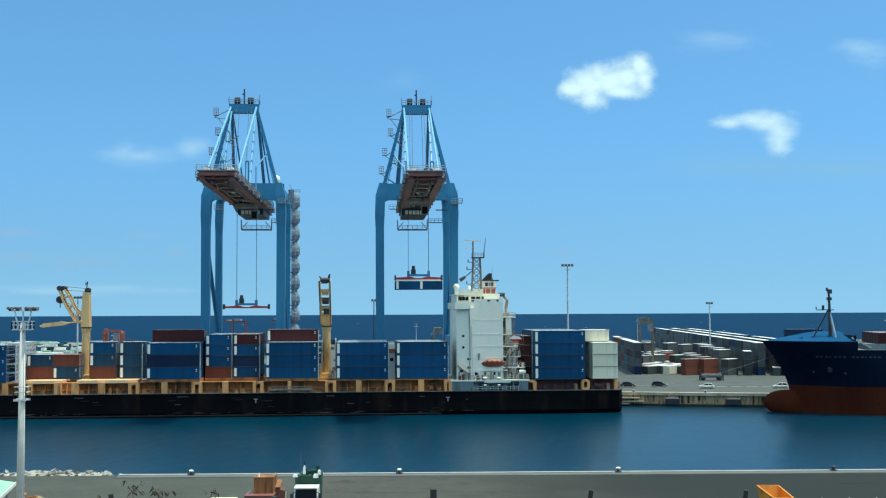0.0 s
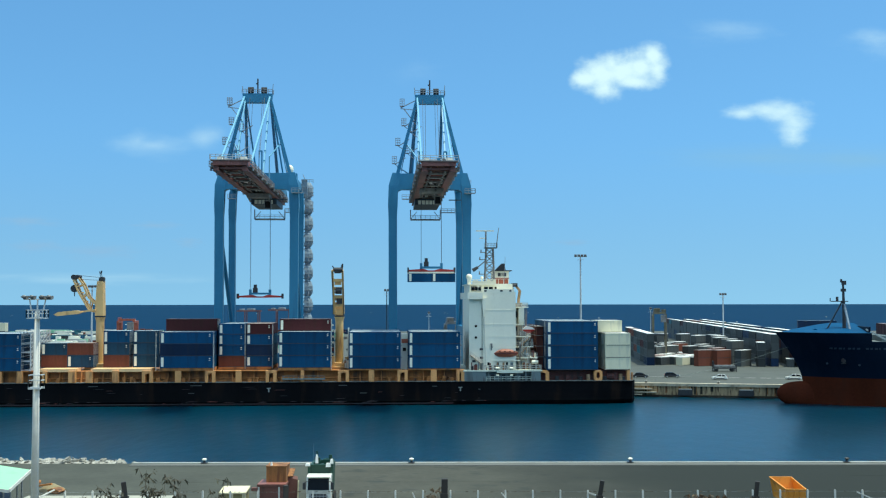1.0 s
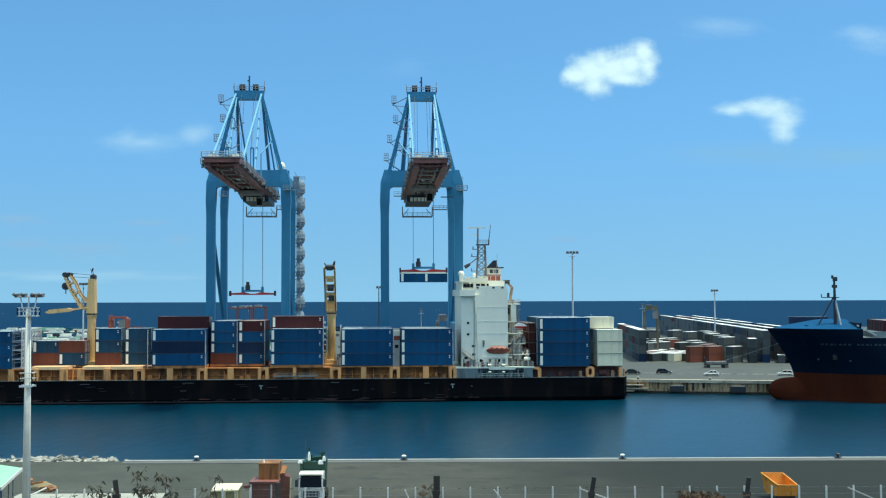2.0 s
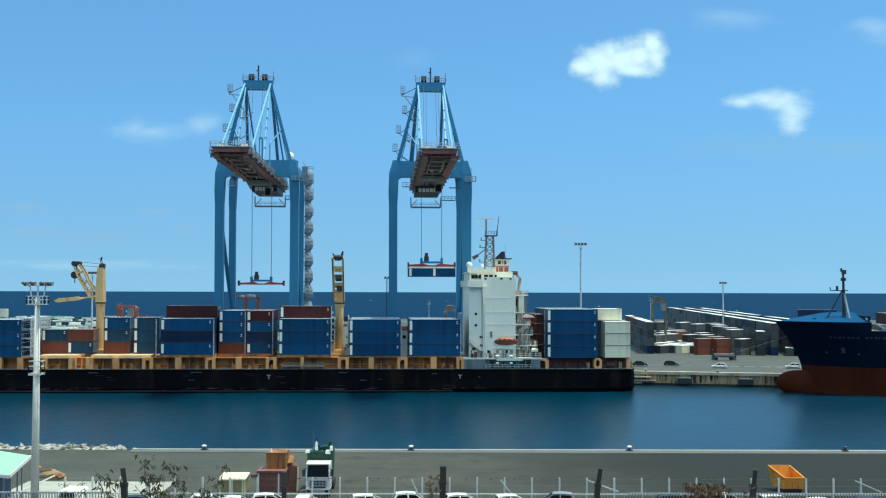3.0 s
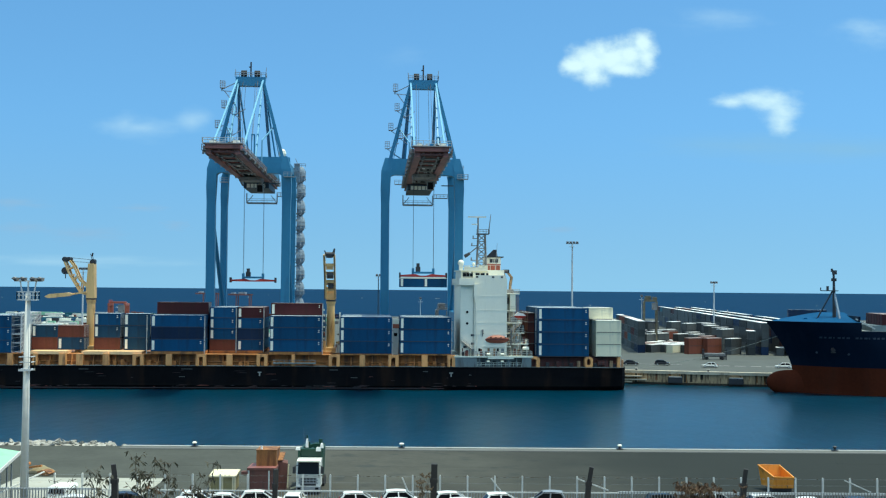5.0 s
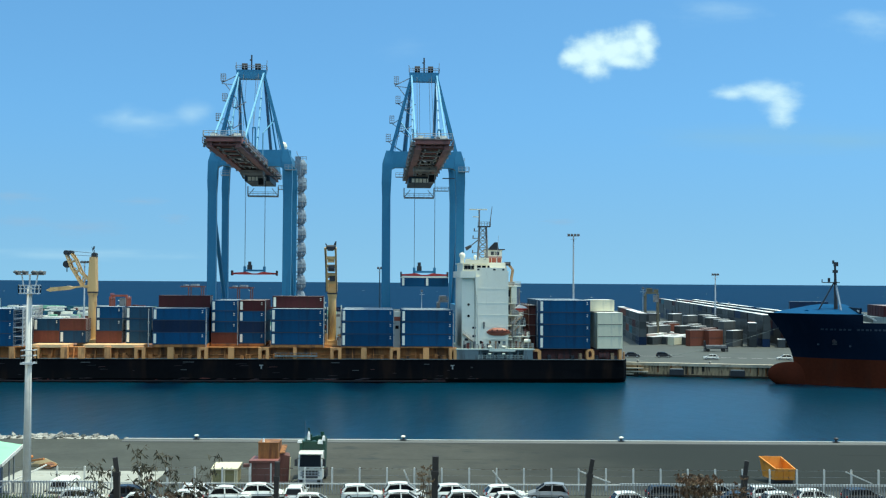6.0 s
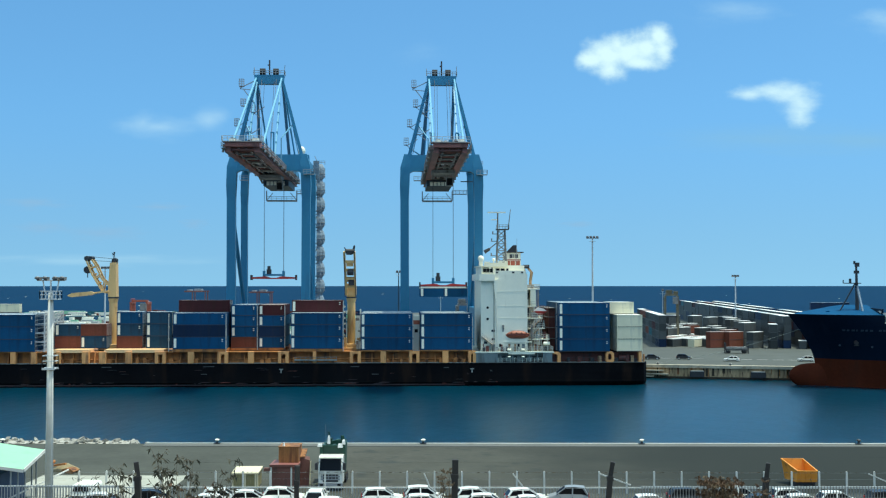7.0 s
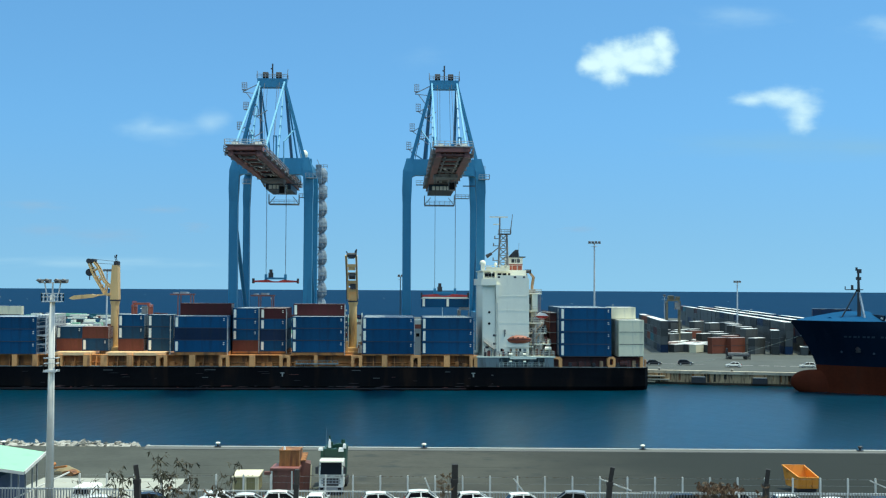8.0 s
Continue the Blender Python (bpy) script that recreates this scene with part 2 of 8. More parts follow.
    "ship2blue": paint("navy_hull", (0.003, 0.009, 0.021), 0.5, spec=0.06, vary=0.2, size=5, dirt=(0.008, 0.013, 0.026), dirt_amount=0.4, streak=True),
    "ship2red": paint("red_antifouling", (0.078, 0.018, 0.008), 0.7, spec=0.05, vary=0.3, size=4, dirt=(0.06, 0.018, 0.010), dirt_amount=0.5, streak=True),
    "ship2deck": paint("blue_bulwark", (0.008, 0.066, 0.155), 0.7, spec=0.03, vary=0.15, size=3, dirt=(0.012, 0.05, 0.11), dirt_amount=0.35),
    "podmesh": paint("cage_mesh_grey", (0.24, 0.30, 0.35), 0.6, vary=0.3, size=0.5, dirt=(0.08, 0.11, 0.14), dirt_amount=0.5),
    "fadedname": paint("faded_lettering", (0.020, 0.029, 0.045), 0.6, vary=0.2, size=1),
    "kerb": paint("kerb_concrete", (0.34, 0.34, 0.30), 0.9, vary=0.12, size=3, dirt=(0.2, 0.18, 0.14), dirt_amount=0.3),
    "slab": paint("edge_slab_concrete", (0.115, 0.115, 0.10), 0.9, vary=0.12, size=3),
    "gutter": paint("wet_gutter", (0.028, 0.027, 0.024), 0.8, vary=0.3, size=2),
    "sand": paint("sand_mound", (0.25, 0.20, 0.11), 0.95, vary=0.2, size=1, bump=0.4),
    "pale": paint("pale_hardstanding", (0.34, 0.33, 0.27), 0.95, vary=0.15, size=3, dirt=(0.3, 0.27, 0.2), dirt_amount=0.4),
}
def darken_along(m, dim_color, x0, x1):
    """Paints dimmer light into a colour along the quay, its edge broken by patches."""
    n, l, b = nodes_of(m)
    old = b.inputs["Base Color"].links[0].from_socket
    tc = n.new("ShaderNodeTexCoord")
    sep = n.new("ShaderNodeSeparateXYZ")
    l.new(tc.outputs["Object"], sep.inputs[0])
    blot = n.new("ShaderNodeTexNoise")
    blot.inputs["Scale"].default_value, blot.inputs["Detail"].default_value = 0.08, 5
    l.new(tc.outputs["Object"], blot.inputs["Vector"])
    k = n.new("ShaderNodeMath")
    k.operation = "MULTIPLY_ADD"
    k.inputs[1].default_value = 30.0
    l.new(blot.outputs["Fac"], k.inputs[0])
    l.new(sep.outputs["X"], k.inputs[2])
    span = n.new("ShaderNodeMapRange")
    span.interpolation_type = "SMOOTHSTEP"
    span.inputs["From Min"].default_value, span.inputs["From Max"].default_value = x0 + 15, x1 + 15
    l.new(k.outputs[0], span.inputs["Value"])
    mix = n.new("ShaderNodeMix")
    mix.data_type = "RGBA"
    mix.inputs["B"].default_value = (*dim_color, 1)
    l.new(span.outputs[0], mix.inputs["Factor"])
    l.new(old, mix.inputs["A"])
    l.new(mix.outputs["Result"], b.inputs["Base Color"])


# the apron's dimmer right side is put into its asphalt colour
darken_along(M["asphalt_dim"], (0.0185, 0.021, 0.0165), -10, 34)
# ---- mesh tools ----
class Geo:
    """Collects vertices and faces of one mesh."""

    def __init__(self):
        self.v, self.f = [], []

    def add(self, verts, faces):
        k = len(self.v)
        self.v += [tuple(p) for p in verts]
        self.f += [tuple(i + k for i in f) for f in faces]
        return self

    def hexa(self, p):
        """p: the four corners below, then the four above, both counter-clockwise."""
        return self.add(p, [(3, 2, 1, 0), (4, 5, 6, 7), (0, 1, 5, 4), (1, 2, 6, 5), (2, 3, 7, 6), (3, 0, 4, 7)])

    def box(self, x0, y0, z0, x1, y1, z1):
        return self.hexa([(x0, y0, z0), (x1, y0, z0), (x1, y1, z0), (x0, y1, z0), (x0, y0, z1), (x1, y0, z1), (x1, y1, z1), (x0, y1, z1)])

    def beam(self, p, q, w, h=None, w2=None, h2=None):
        """A square bar from p to q; w across (level), h upright to it."""
        p, q, h = Vector(p), Vector(q), h or w
        w2, h2 = w2 or w, h2 or h
        d = (q - p).normalized()
        s = d.cross(Vector((0, 0, 1)))
        s = Vector((1, 0, 0)) if s.length < 1e-3 else s.normalized()
        u = s.cross(d)
        return self.hexa([p - s * w / 2 - u * h / 2, p + s * w / 2 - u * h / 2, q + s * w2 / 2 - u * h2 / 2, q - s * w2 / 2 - u * h2 / 2,
                          p - s * w / 2 + u * h / 2, p + s * w / 2 + u * h / 2, q + s * w2 / 2 + u * h2 / 2, q - s * w2 / 2 + u * h2 / 2])

    def rod(self, p, q, r, r2=None, n=8):
        p, q, r2 = Vector(p), Vector(q), r if r2 is None else r2
        d = (q - p).normalized()
        s = d.cross(Vector((0, 0, 1)))
        s = Vector((1, 0, 0)) if s.length < 1e-3 else s.normalized()
        u = s.cross(d)
        ring = [(s * math.cos(6.28318 * i / n) + u * math.sin(6.28318 * i / n)) for i in range(n)]
        return self.add([p + c * r for c in ring] + [q + c * r2 for c in ring],
                        [(i, (i + 1) % n, n + (i + 1) % n, n + i) for i in range(n)] + [tuple(range(n))[::-1], tuple(range(n, 2 * n))])

    def prism(self, pts, lo, hi, axis="y"):
        """A flat outline drawn out along an axis; pts are the other two coordinates in order."""
        def at(a, b, c):
            return {"x": (c, a, b), "y": (a, c, b), "z": (a, b, c)}[axis]
        n = len(pts)
        return self.add([at(*p, lo) for p in pts] + [at(*p, hi) for p in pts],
                        [tuple(range(n)), tuple(range(n, 2 * n))[::-1]] + [(i, n + i, n + (i + 1) % n, (i + 1) % n) for i in range(n)])

    def loft(self, rings, closed=True, caps=True):
        n = len(rings[0])
        k = range(n if closed else n - 1)
        faces = [(r * n + i, r * n + (i + 1) % n, (r + 1) * n + (i + 1) % n, (r + 1) * n + i) for r in range(len(rings) - 1) for i in k]
        if caps:
            faces += [tuple(range(n))[::-1], tuple(range((len(rings) - 1) * n, len(rings) * n))]
        return self.add([p for r in rings for p in r], faces)

    def ball(self, c, rx, ry=None, rz=None, n=10, m=6):
        ry, rz = ry or rx, rz or rx
        rings = []
        for j in range(m + 1):
            t = math.pi * j / m
            s = max(math.sin(t), 0.02)
            rings.append([(c[0] + rx * s * math.cos(6.28318 * i / n), c[1] + ry * s * math.sin(6.28318 * i / n), c[2] - rz * math.cos(t)) for i in range(n)])
        return self.loft(rings)

    def rails(self, pts, h=1.05, r=0.035, step=1.8):
        """A hand-rail along a line of points: two rails and its posts."""
        for p, q in zip(pts, pts[1:]):
            p, q = Vector(p), Vector(q)
            for z in (h, h * 0.55):
                self.beam(p + Vector((0, 0, z)), q + Vector((0, 0, z)), 2 * r)
            k = max(1, round((q - p).length / step))
            for i in range(k + 1):
                o = p.lerp(q, i / k)
                self.beam(o, o + Vector((0, 0, h)), 2 * r)
        return self

    def mesh(self, name):
        me = bpy.data.meshes.new(name)
        me.from_pydata(self.v, [], self.f)
        bm = bmesh.new()
        bm.from_mesh(me)
        bmesh.ops.recalc_face_normals(bm, faces=bm.faces)
        bm.to_mesh(me)
        bm.free()
        return me


def part(name, geo, material, parent, label="", smooth=False):
    ob = new(name, geo.mesh(name))
    ob.data.materials.append(M[material] if isinstance(material, str) else material)
    if smooth:
        ob.data.polygons.foreach_set("use_smooth", [True] * len(ob.data.polygons))
    ob.parent = parent
    return tagged(ob, label)


def thing(name, m, label, category, group="", kind=""):
    ob = new(name)
    ob.matrix_basis = m
    return tagged(ob, label, category, group, kind)


def solid(name, geo, material, m, label, category, group="", kind="", smooth=False):
    """A thing of one mesh."""
    ob = part(name, geo, material, None, smooth=smooth)
    ob.matrix_basis = m
    return tagged(ob, label, category, group, kind)


BERTH = pose(0, 296, 0, 0, 0, 2.7)     # the cranes' quay: x along its edge, y inland, z over the water
YARD = pose(108.9, 361.6, 3.2, 0, 0, -4.8)  # the container yard: y along its rows
EAST = pose(51, 290, 0, 0, 0, -11.5)   # the next berth's edge
# ---- water and land ----
def outline(geo, pts, lo, hi):
    return geo.prism(pts, lo, hi, "z")


solid("sea", Geo().add([(-4600, 330, 0), (4600, 330, 0), (4600, 4900, 0), (-4600, 4900, 0)], [(0, 1, 2, 3)]), "sea", pose(0, 0, 0),
      "deep blue open sea with small waves", "sea", kind="structure")
solid("water", Geo().add([(-1500, 120, 0), (1500, 120, 0), (1500, 330, 0), (-1500, 330, 0)], [(0, 1, 2, 3)]), "basin", pose(0, 0, 0),
      "calm dark blue harbour basin water", "water", kind="structure")

rng = random.Random(8)
caps = Geo()  # small breaking crests far out
for i in range(45):
    x, y = rng.uniform(-0.5, 0.5), rng.uniform(480, 2600)
    w, h = rng.uniform(0.6, 1.7), rng.uniform(0.12, 0.32)
    caps.prism([(y, -0.1), (y + 0.9, h), (y + 2.0, -0.1)], x * y - w, x * y + w, "x")
solid("whitecaps", caps, "white", pose(0, 0, 0), "small white wave crests on the open sea", "wave crests", kind="stuff")

# far terminal: its edge bends at the corner between the two berths
ce, se = math.cos(radians(-11.5)), math.sin(radians(-11.5))
cb, sb = math.cos(radians(2.7)), math.sin(radians(2.7))
def berth(x, y, z=0.0):
    return (x * cb - y * sb, 296 + x * sb + y * cb, z)
def east(x, y, z=0.0):
    return (51 + x * ce - y * se, 290 + x * se + y * ce, z)
corner = (18.9, 296.9)
far_pts = [berth(-420, 0)[:2], corner, east(420, 0)[:2], (520, 760), (-420, 760)]
terminal = solid("ground", outline(Geo(), far_pts, -8, 3.2), "concrete", pose(0, 0, 0), "pale concrete container terminal ground", "ground", kind="structure")

quay = thing("quay_wall", EAST, "stained concrete quay wall with pale coping", "quay wall", kind="structure")
part("coping", Geo().box(-33, -0.7, 2.75, 300, 0.9, 3.5), "sandcap", quay, "pale concrete coping beam")
part("wall_face", Geo().box(-33, -0.25, -2, 300, 0.6, 2.74), "wallrust", quay, "rust-streaked quay face")
part("tide_band", Geo().box(-33, -0.34, -2, 300, -0.251, 0.55), "weed", quay, "dark weed-grown tidal band")
rng = random.Random(40)
for i in range(70):  # broken coping edges and rust runs below the weep holes
    x, w = rng.uniform(-32, 120), rng.uniform(0.15, 0.7)
    part("rust_run", Geo().box(x, -0.262, rng.uniform(0.4, 1.6), x + w, -0.249, 2.74), rng.choice(["weed", "rustbox", "rustbox", "weed"]), quay)
for x in range(-20, 290, 15):
    fender = part("fender", Geo().box(x, -1.0, 0.5, x + 3.6, -0.26, 1.9), "dark", quay, "dark rubber fender")
    part("fender_ledge", Geo().box(x + 0.2, -1.05, 1.9, x + 3.4, -0.26, 2.15), "cap", fender, "pale concrete ledge")
quay_b = thing("quay_wall", BERTH, "concrete quay wall under the gantry cranes", "quay wall", kind="structure")
part("coping", Geo().box(-400, -0.6, 2.75, 18.9, 0.9, 3.5), "cap", quay_b)
part("wall_face", Geo().box(-400, -0.2, -2, 18.9, 0.6, 2.74), "wallrust", quay_b)

# painted dashes on the terminal road
for i in range(16):
    x = 24 + i * 4.2
    solid("road_marking", Geo().box(x, 27, 3.204, x + 2.9, 27.7, 3.212), "cap", EAST, "white painted road dash on concrete", "road marking", "road dashes", "structure")
solid("road_marking", Geo().box(-6, 28, 3.204, 14, 28.3, 3.212), "cap", EAST, "worn white painted road line", "road marking", "", "structure")

# near side: apron, car park and the slope up to the camera
prof = [(152.3, -6), (152.3, 3.0), (99, 3.0), (92, 3.4), (60, 11.0), (30, 18.2), (24, 19.2), (6, 23.0), (-6, 23.4), (-300, 26), (-300, -6)]
apron = solid("near_ground", Geo().prism(prof[:3] + [(99, -6)], -900, 900, "x"), "asphalt", pose(0, 0, 0), "grey asphalt quay apron and car park", "ground", kind="structure")
solid("slope", Geo().prism([(98.99, -6)] + [(y, z) for y, z in prof[2:]], -900, 900, "x"), "earth", pose(0, 0, 0), "dry grassy hillside falling to the port", "slope", kind="structure")
nq = thing("quay_edge", pose(0, 152.3, 3.0), "pale concrete kerb along the near quay edge", "quay edge", kind="structure")
part("kerb", Geo().box(-41, -0.35, -3, 500, 0.35, 0.12), "kerb", nq)
part("edge_slab", Geo().box(-41, -2.0, 0.003, 500, -0.351, 0.03), "slab", nq, "grey concrete slab strip")
part("gutter", Geo().box(-41, -2.5, 0.004, 500, -2.001, 0.02), "gutter", nq, "dark stained strip inside the kerb")
part("face", Geo().box(-41, 0.02, -7, 500, 0.3, -3.01), "wallrust", nq)

# apron slab whose colour holds the weaker light on the right
solid("dimmed_strip", Geo().box(-15.5, 117.4, 2.9, 500, 149.7, 3.002), "asphalt_dim", pose(0, 0, 0), "quay apron asphalt, dimmer light painted in towards the right", "asphalt", kind="structure")
# worn repair patches on the apron
rng = random.Random(4)
for i in range(14):
    x, y = rng.uniform(-40, 70), rng.uniform(121, 146)
    w, d = rng.uniform(4, 18), rng.uniform(0.6, 2.4)
    solid("asphalt_patch", Geo().box(x, y, 3.004, x + w, y + d, 3.012), "asphalt" if x < -15.5 - w else "asphalt_dim", pose(0, 0, 0), "slightly different asphalt repair strip", "asphalt patch", "apron repairs", "structure")
solid("hardstanding", Geo().box(-46, 112.5, 3.004, -29.5, 127.5, 3.03), "pale", pose(0, 0, 0), "pale sandy hardstanding by the shed", "hardstanding", kind="structure")

# boulders where the quay ends
reef = thing("rock_revetment", pose(0, 0, 0), "pale boulders heaped along the quay edge", "rocks")
rng = random.Random(11)
shapes = []
for k in range(7):
    g = Geo().ball((0, 0, 0), 1, 0.8, 0.7, 8, 5)
    g.v = [tuple(Vector(p) * (1 + 0.58 * (noise.noise(Vector(p) * 1.3 + Vector((k * 7, 0, 0)))))) for p in g.v]
    shapes.append(g.mesh("rock"))
    shapes[-1].materials.append(M["rock"])
for i in range(300):
    x = rng.uniform(-95, -40.5)
    y = rng.uniform(152.4, 156.4)
    fade = min(1, (-39 - x) / 7)
    s = rng.uniform(0.28, 0.62) * (0.5 + 0.5 * fade)
    ob = new("rock", rng.choice(shapes))
    ob.parent = reef
    ob.matrix_basis = pose(x, y, 2.72 + (0.55 * fade - 0.4 * abs(y - 154.0)) * rng.uniform(0.6, 1.0) + 0.1, rng.uniform(-40, 40), rng.uniform(-40, 40), rng.uniform(0, 360)) @ Matrix.Diagonal((s * rng.uniform(1.0, 1.9), s, s * rng.uniform(0.5, 0.8), 1))
solid("rock_bed", Geo().prism([(152.31, 1), (152.31, 2.9), (154.2, 3.15), (157.5, 0.9), (159, -2), (152.31, -2)], -140, -43.5, "x"), "rock", pose(0, 0, 0), "stony bank under the boulders", "rocks", kind="structure")
# ---- containers ----
def container(name, length, color, height=2.9, marks="cap", bare=False):
    """A steel box: corrugated walls set into its frame, corner posts, doors with bars, pale markings."""
    body_mat = M[color]
    box = thing(name, pose(0, 0, 0), "", "shipping container")
    L, w = length / 2, 1.219
    wall = Geo()
    k = int(length / 0.28)
    for s in (-1, 1):  # corrugated sides
        line = []
        for i in range(k):
            a = -L + 0.1 + (length - 0.2) * i / k
            d = (length - 0.2) / k
            line += [(a, w - 0.02), (a + d * 0.35, w - 0.02), (a + d * 0.5, w - 0.034), (a + d * 0.85, w - 0.034)]
        line.append((L - 0.1, w - 0.02))
        wall.add([(x, s * y, z) for z in (0.12, height - 0.1) for x, y in line],
                 [(i, i + 1, len(line) + i + 1, len(line) + i) for i in range(len(line) - 1)])
    wall.box(-L + 0.05, -w + 0.08, 0.1, L - 0.05, w - 0.08, height - 0.06)
    part("body", wall, body_mat, box)
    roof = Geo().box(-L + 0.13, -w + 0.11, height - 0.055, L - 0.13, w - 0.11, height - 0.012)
    if bare:  # nothing stands on it: wider pale lip paints a glare line along the top
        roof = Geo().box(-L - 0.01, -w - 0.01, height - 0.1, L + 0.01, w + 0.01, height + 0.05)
    part("roof", roof, ROOF[color], box, "pale roof sheet")
    fr = Geo()
    for x in (-L, L - 0.12):
        for y in (-w, w - 0.12):
            fr.box(x, y, 0, x + 0.12, y + 0.12, height)
    for y in (-w, w - 0.1):
        for z in (0.0, height - 0.11):
            fr.box(-L + 0.12, y, z, L - 0.12, y + 0.1, z + 0.11)
    for x in (-L, L - 0.1):
        for z in (0.0, height - 0.11):
            fr.box(x, -w + 0.12, z, x + 0.1, w - 0.12, z + 0.11)
    part("frame", fr, body_mat, box)
    # dark strip paints the shade of the gap under each box
    part("tier_gap_strip", Geo().box(-L + 0.15, -w - 0.006, 0.0, L - 0.15, -w + 0.05, 0.13), "dark", box, "dark strip standing in for the shaded gap between tiers")
    door = Geo()
    for y in (-1.08, 0.02):
        door.box(L - 0.04, y, 0.14, L + 0.005, y + 1.06, height - 0.13)
    part("door", door, body_mat, box)
    bars = Geo()
    for y in (-0.8, -0.3, 0.3, 0.8):
        bars.rod((L + 0.03, y, 0.15), (L + 0.03, y, height - 0.15), 0.025, n=6)
    part("locking_bar", bars, "steel", box)
    if marks:
        part("marking", Geo().box(-L + 0.22, -w - 0.004, 0.35, -L + 0.82, -w + 0.03, height - 0.3), marks, box, "tall pale panel")
        for i, z in enumerate((height - 0.65, height - 1.05)):
            part("marking", Geo().box(L - 0.85, -w - 0.004, z, L - 0.55, -w + 0.03, z + 0.17), marks, box)
    return box


M["cblue"] = paint("container_blue", (0.007, 0.057, 0.132), 0.5, spec=0.14, vary=0.18, size=3, dirt=(0.010, 0.034, 0.075), dirt_amount=0.4, streak=True, random_tint=0.18)
M["cnavy"] = paint("container_navy", (0.009, 0.024, 0.06), 0.5, spec=0.18, vary=0.2, size=3, dirt=(0.02, 0.03, 0.05), dirt_amount=0.4, streak=True, random_tint=0.2)
M["cmaroon"] = paint("container_maroon", (0.058, 0.015, 0.016), 0.55, spec=0.15, vary=0.2, size=3, dirt=(0.05, 0.02, 0.015), dirt_amount=0.4, streak=True, random_tint=0.2)
M["crust"] = paint("container_rust_red", (0.155, 0.05, 0.031), 0.6, spec=0.15, vary=0.2, size=3, dirt=RUST, dirt_amount=0.4, streak=True, random_tint=0.2)
M["cwhite"] = paint("container_white", (0.70, 0.65, 0.46), 0.5, spec=0.18, vary=0.06, size=3, dirt=(0.4, 0.4, 0.34), dirt_amount=0.3, streak=True, random_tint=0.08)
M["cgrey"] = paint("container_grey", (0.068, 0.074, 0.073), 0.55, spec=0.18, vary=0.12, size=3, dirt=(0.05, 0.045, 0.04), dirt_amount=0.4, streak=True, random_tint=0.45)
M["cteal"] = paint("container_teal", (0.03, 0.13, 0.16), 0.55, spec=0.18, vary=0.15, size=3, dirt=(0.04, 0.07, 0.08), dirt_amount=0.4, streak=True, random_tint=0.2)
M["cslate"] = paint("container_slate_blue", (0.016, 0.052, 0.092), 0.55, spec=0.14, vary=0.2, size=3, dirt=(0.02, 0.035, 0.05), dirt_amount=0.45, streak=True, random_tint=0.15)
M["roofblue"] = paint("light_blue_roof", (0.34, 0.40, 0.43), 0.75, vary=0.2, size=3, dirt=(0.12, 0.15, 0.18), dirt_amount=0.4, random_tint=0.35)
M["roofpale"] = paint("offwhite_roof", (0.74, 0.73, 0.68), 0.75, vary=0.15, size=3, dirt=(0.3, 0.27, 0.22), dirt_amount=0.3, random_tint=0.25)
M["roofred"] = paint("light_red_roof", (0.34, 0.26, 0.23), 0.75, vary=0.15, size=3, dirt=(0.2, 0.13, 0.1), dirt_amount=0.4, random_tint=0.3)
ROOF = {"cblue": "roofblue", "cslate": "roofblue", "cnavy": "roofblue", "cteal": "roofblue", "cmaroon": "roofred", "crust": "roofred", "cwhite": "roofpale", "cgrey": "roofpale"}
SAY = {"cblue": "blue", "cslate": "dull slate blue", "cnavy": "dark navy", "cmaroon": "dark maroon", "crust": "rust red", "cwhite": "off-white", "cgrey": "grey", "cteal": "dull teal"}
PROTO = {}
FILL = {}


def fill_container(bulk, length, color, m, height=2.9):
    """A container out of the camera's reach: walls and frame, joined into one mesh of many."""
    g = FILL.setdefault(bulk, {}).setdefault(color, Geo())
    L, w, n = length / 2, 1.219, len(g.v)
    g.box(-L + 0.06, -w + 0.05, 0.1, L - 0.06, w - 0.05, height - 0.05)
    for x in (-L, L - 0.12):
        for y in (-w, w - 0.12):
            g.box(x, y, 0, x + 0.12, y + 0.12, height)
    for y in (-w, w - 0.1):
        g.box(-L + 0.12, y, height - 0.12, L - 0.12, y + 0.1, height).box(-L + 0.12, y, 0, L - 0.12, y + 0.1, 0.12)
    g.v[n:] = [tuple(m @ Vector(p)) for p in g.v[n:]]
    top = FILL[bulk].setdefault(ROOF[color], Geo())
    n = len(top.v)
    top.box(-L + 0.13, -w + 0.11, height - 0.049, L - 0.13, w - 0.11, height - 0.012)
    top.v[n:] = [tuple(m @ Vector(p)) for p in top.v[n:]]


def close_fill():
    for bulk, by_color in FILL.items():
        one, index = Geo(), []
        for i, (color, g) in enumerate(by_color.items()):
            one.add(g.v, g.f)
            index += [i] * len(g.f)
        ob = new("container_stacks", one.mesh("container_stacks"))
        for color in by_color:
            ob.data.materials.append(M[color])
        ob.data.polygons.foreach_set("material_index", index)
        tagged(ob, bulk, "shipping containers", "", "stuff")


def put_container(length, color, m, where, group, marks=None, height=2.9, bare=False):
    key = (length, color, marks, height, bare)
    label = f"{SAY[color]} corrugated steel {'forty' if length > 9 else 'twenty'}-foot container {where}"
    if key not in PROTO:
        PROTO[key] = container("container", length, color, height, marks, bare)
        PROTO[key].matrix_basis = m
        return tagged(PROTO[key], label, "shipping container", group)
    return tagged(copy_thing(PROTO[key], m), label, "shipping container", group)


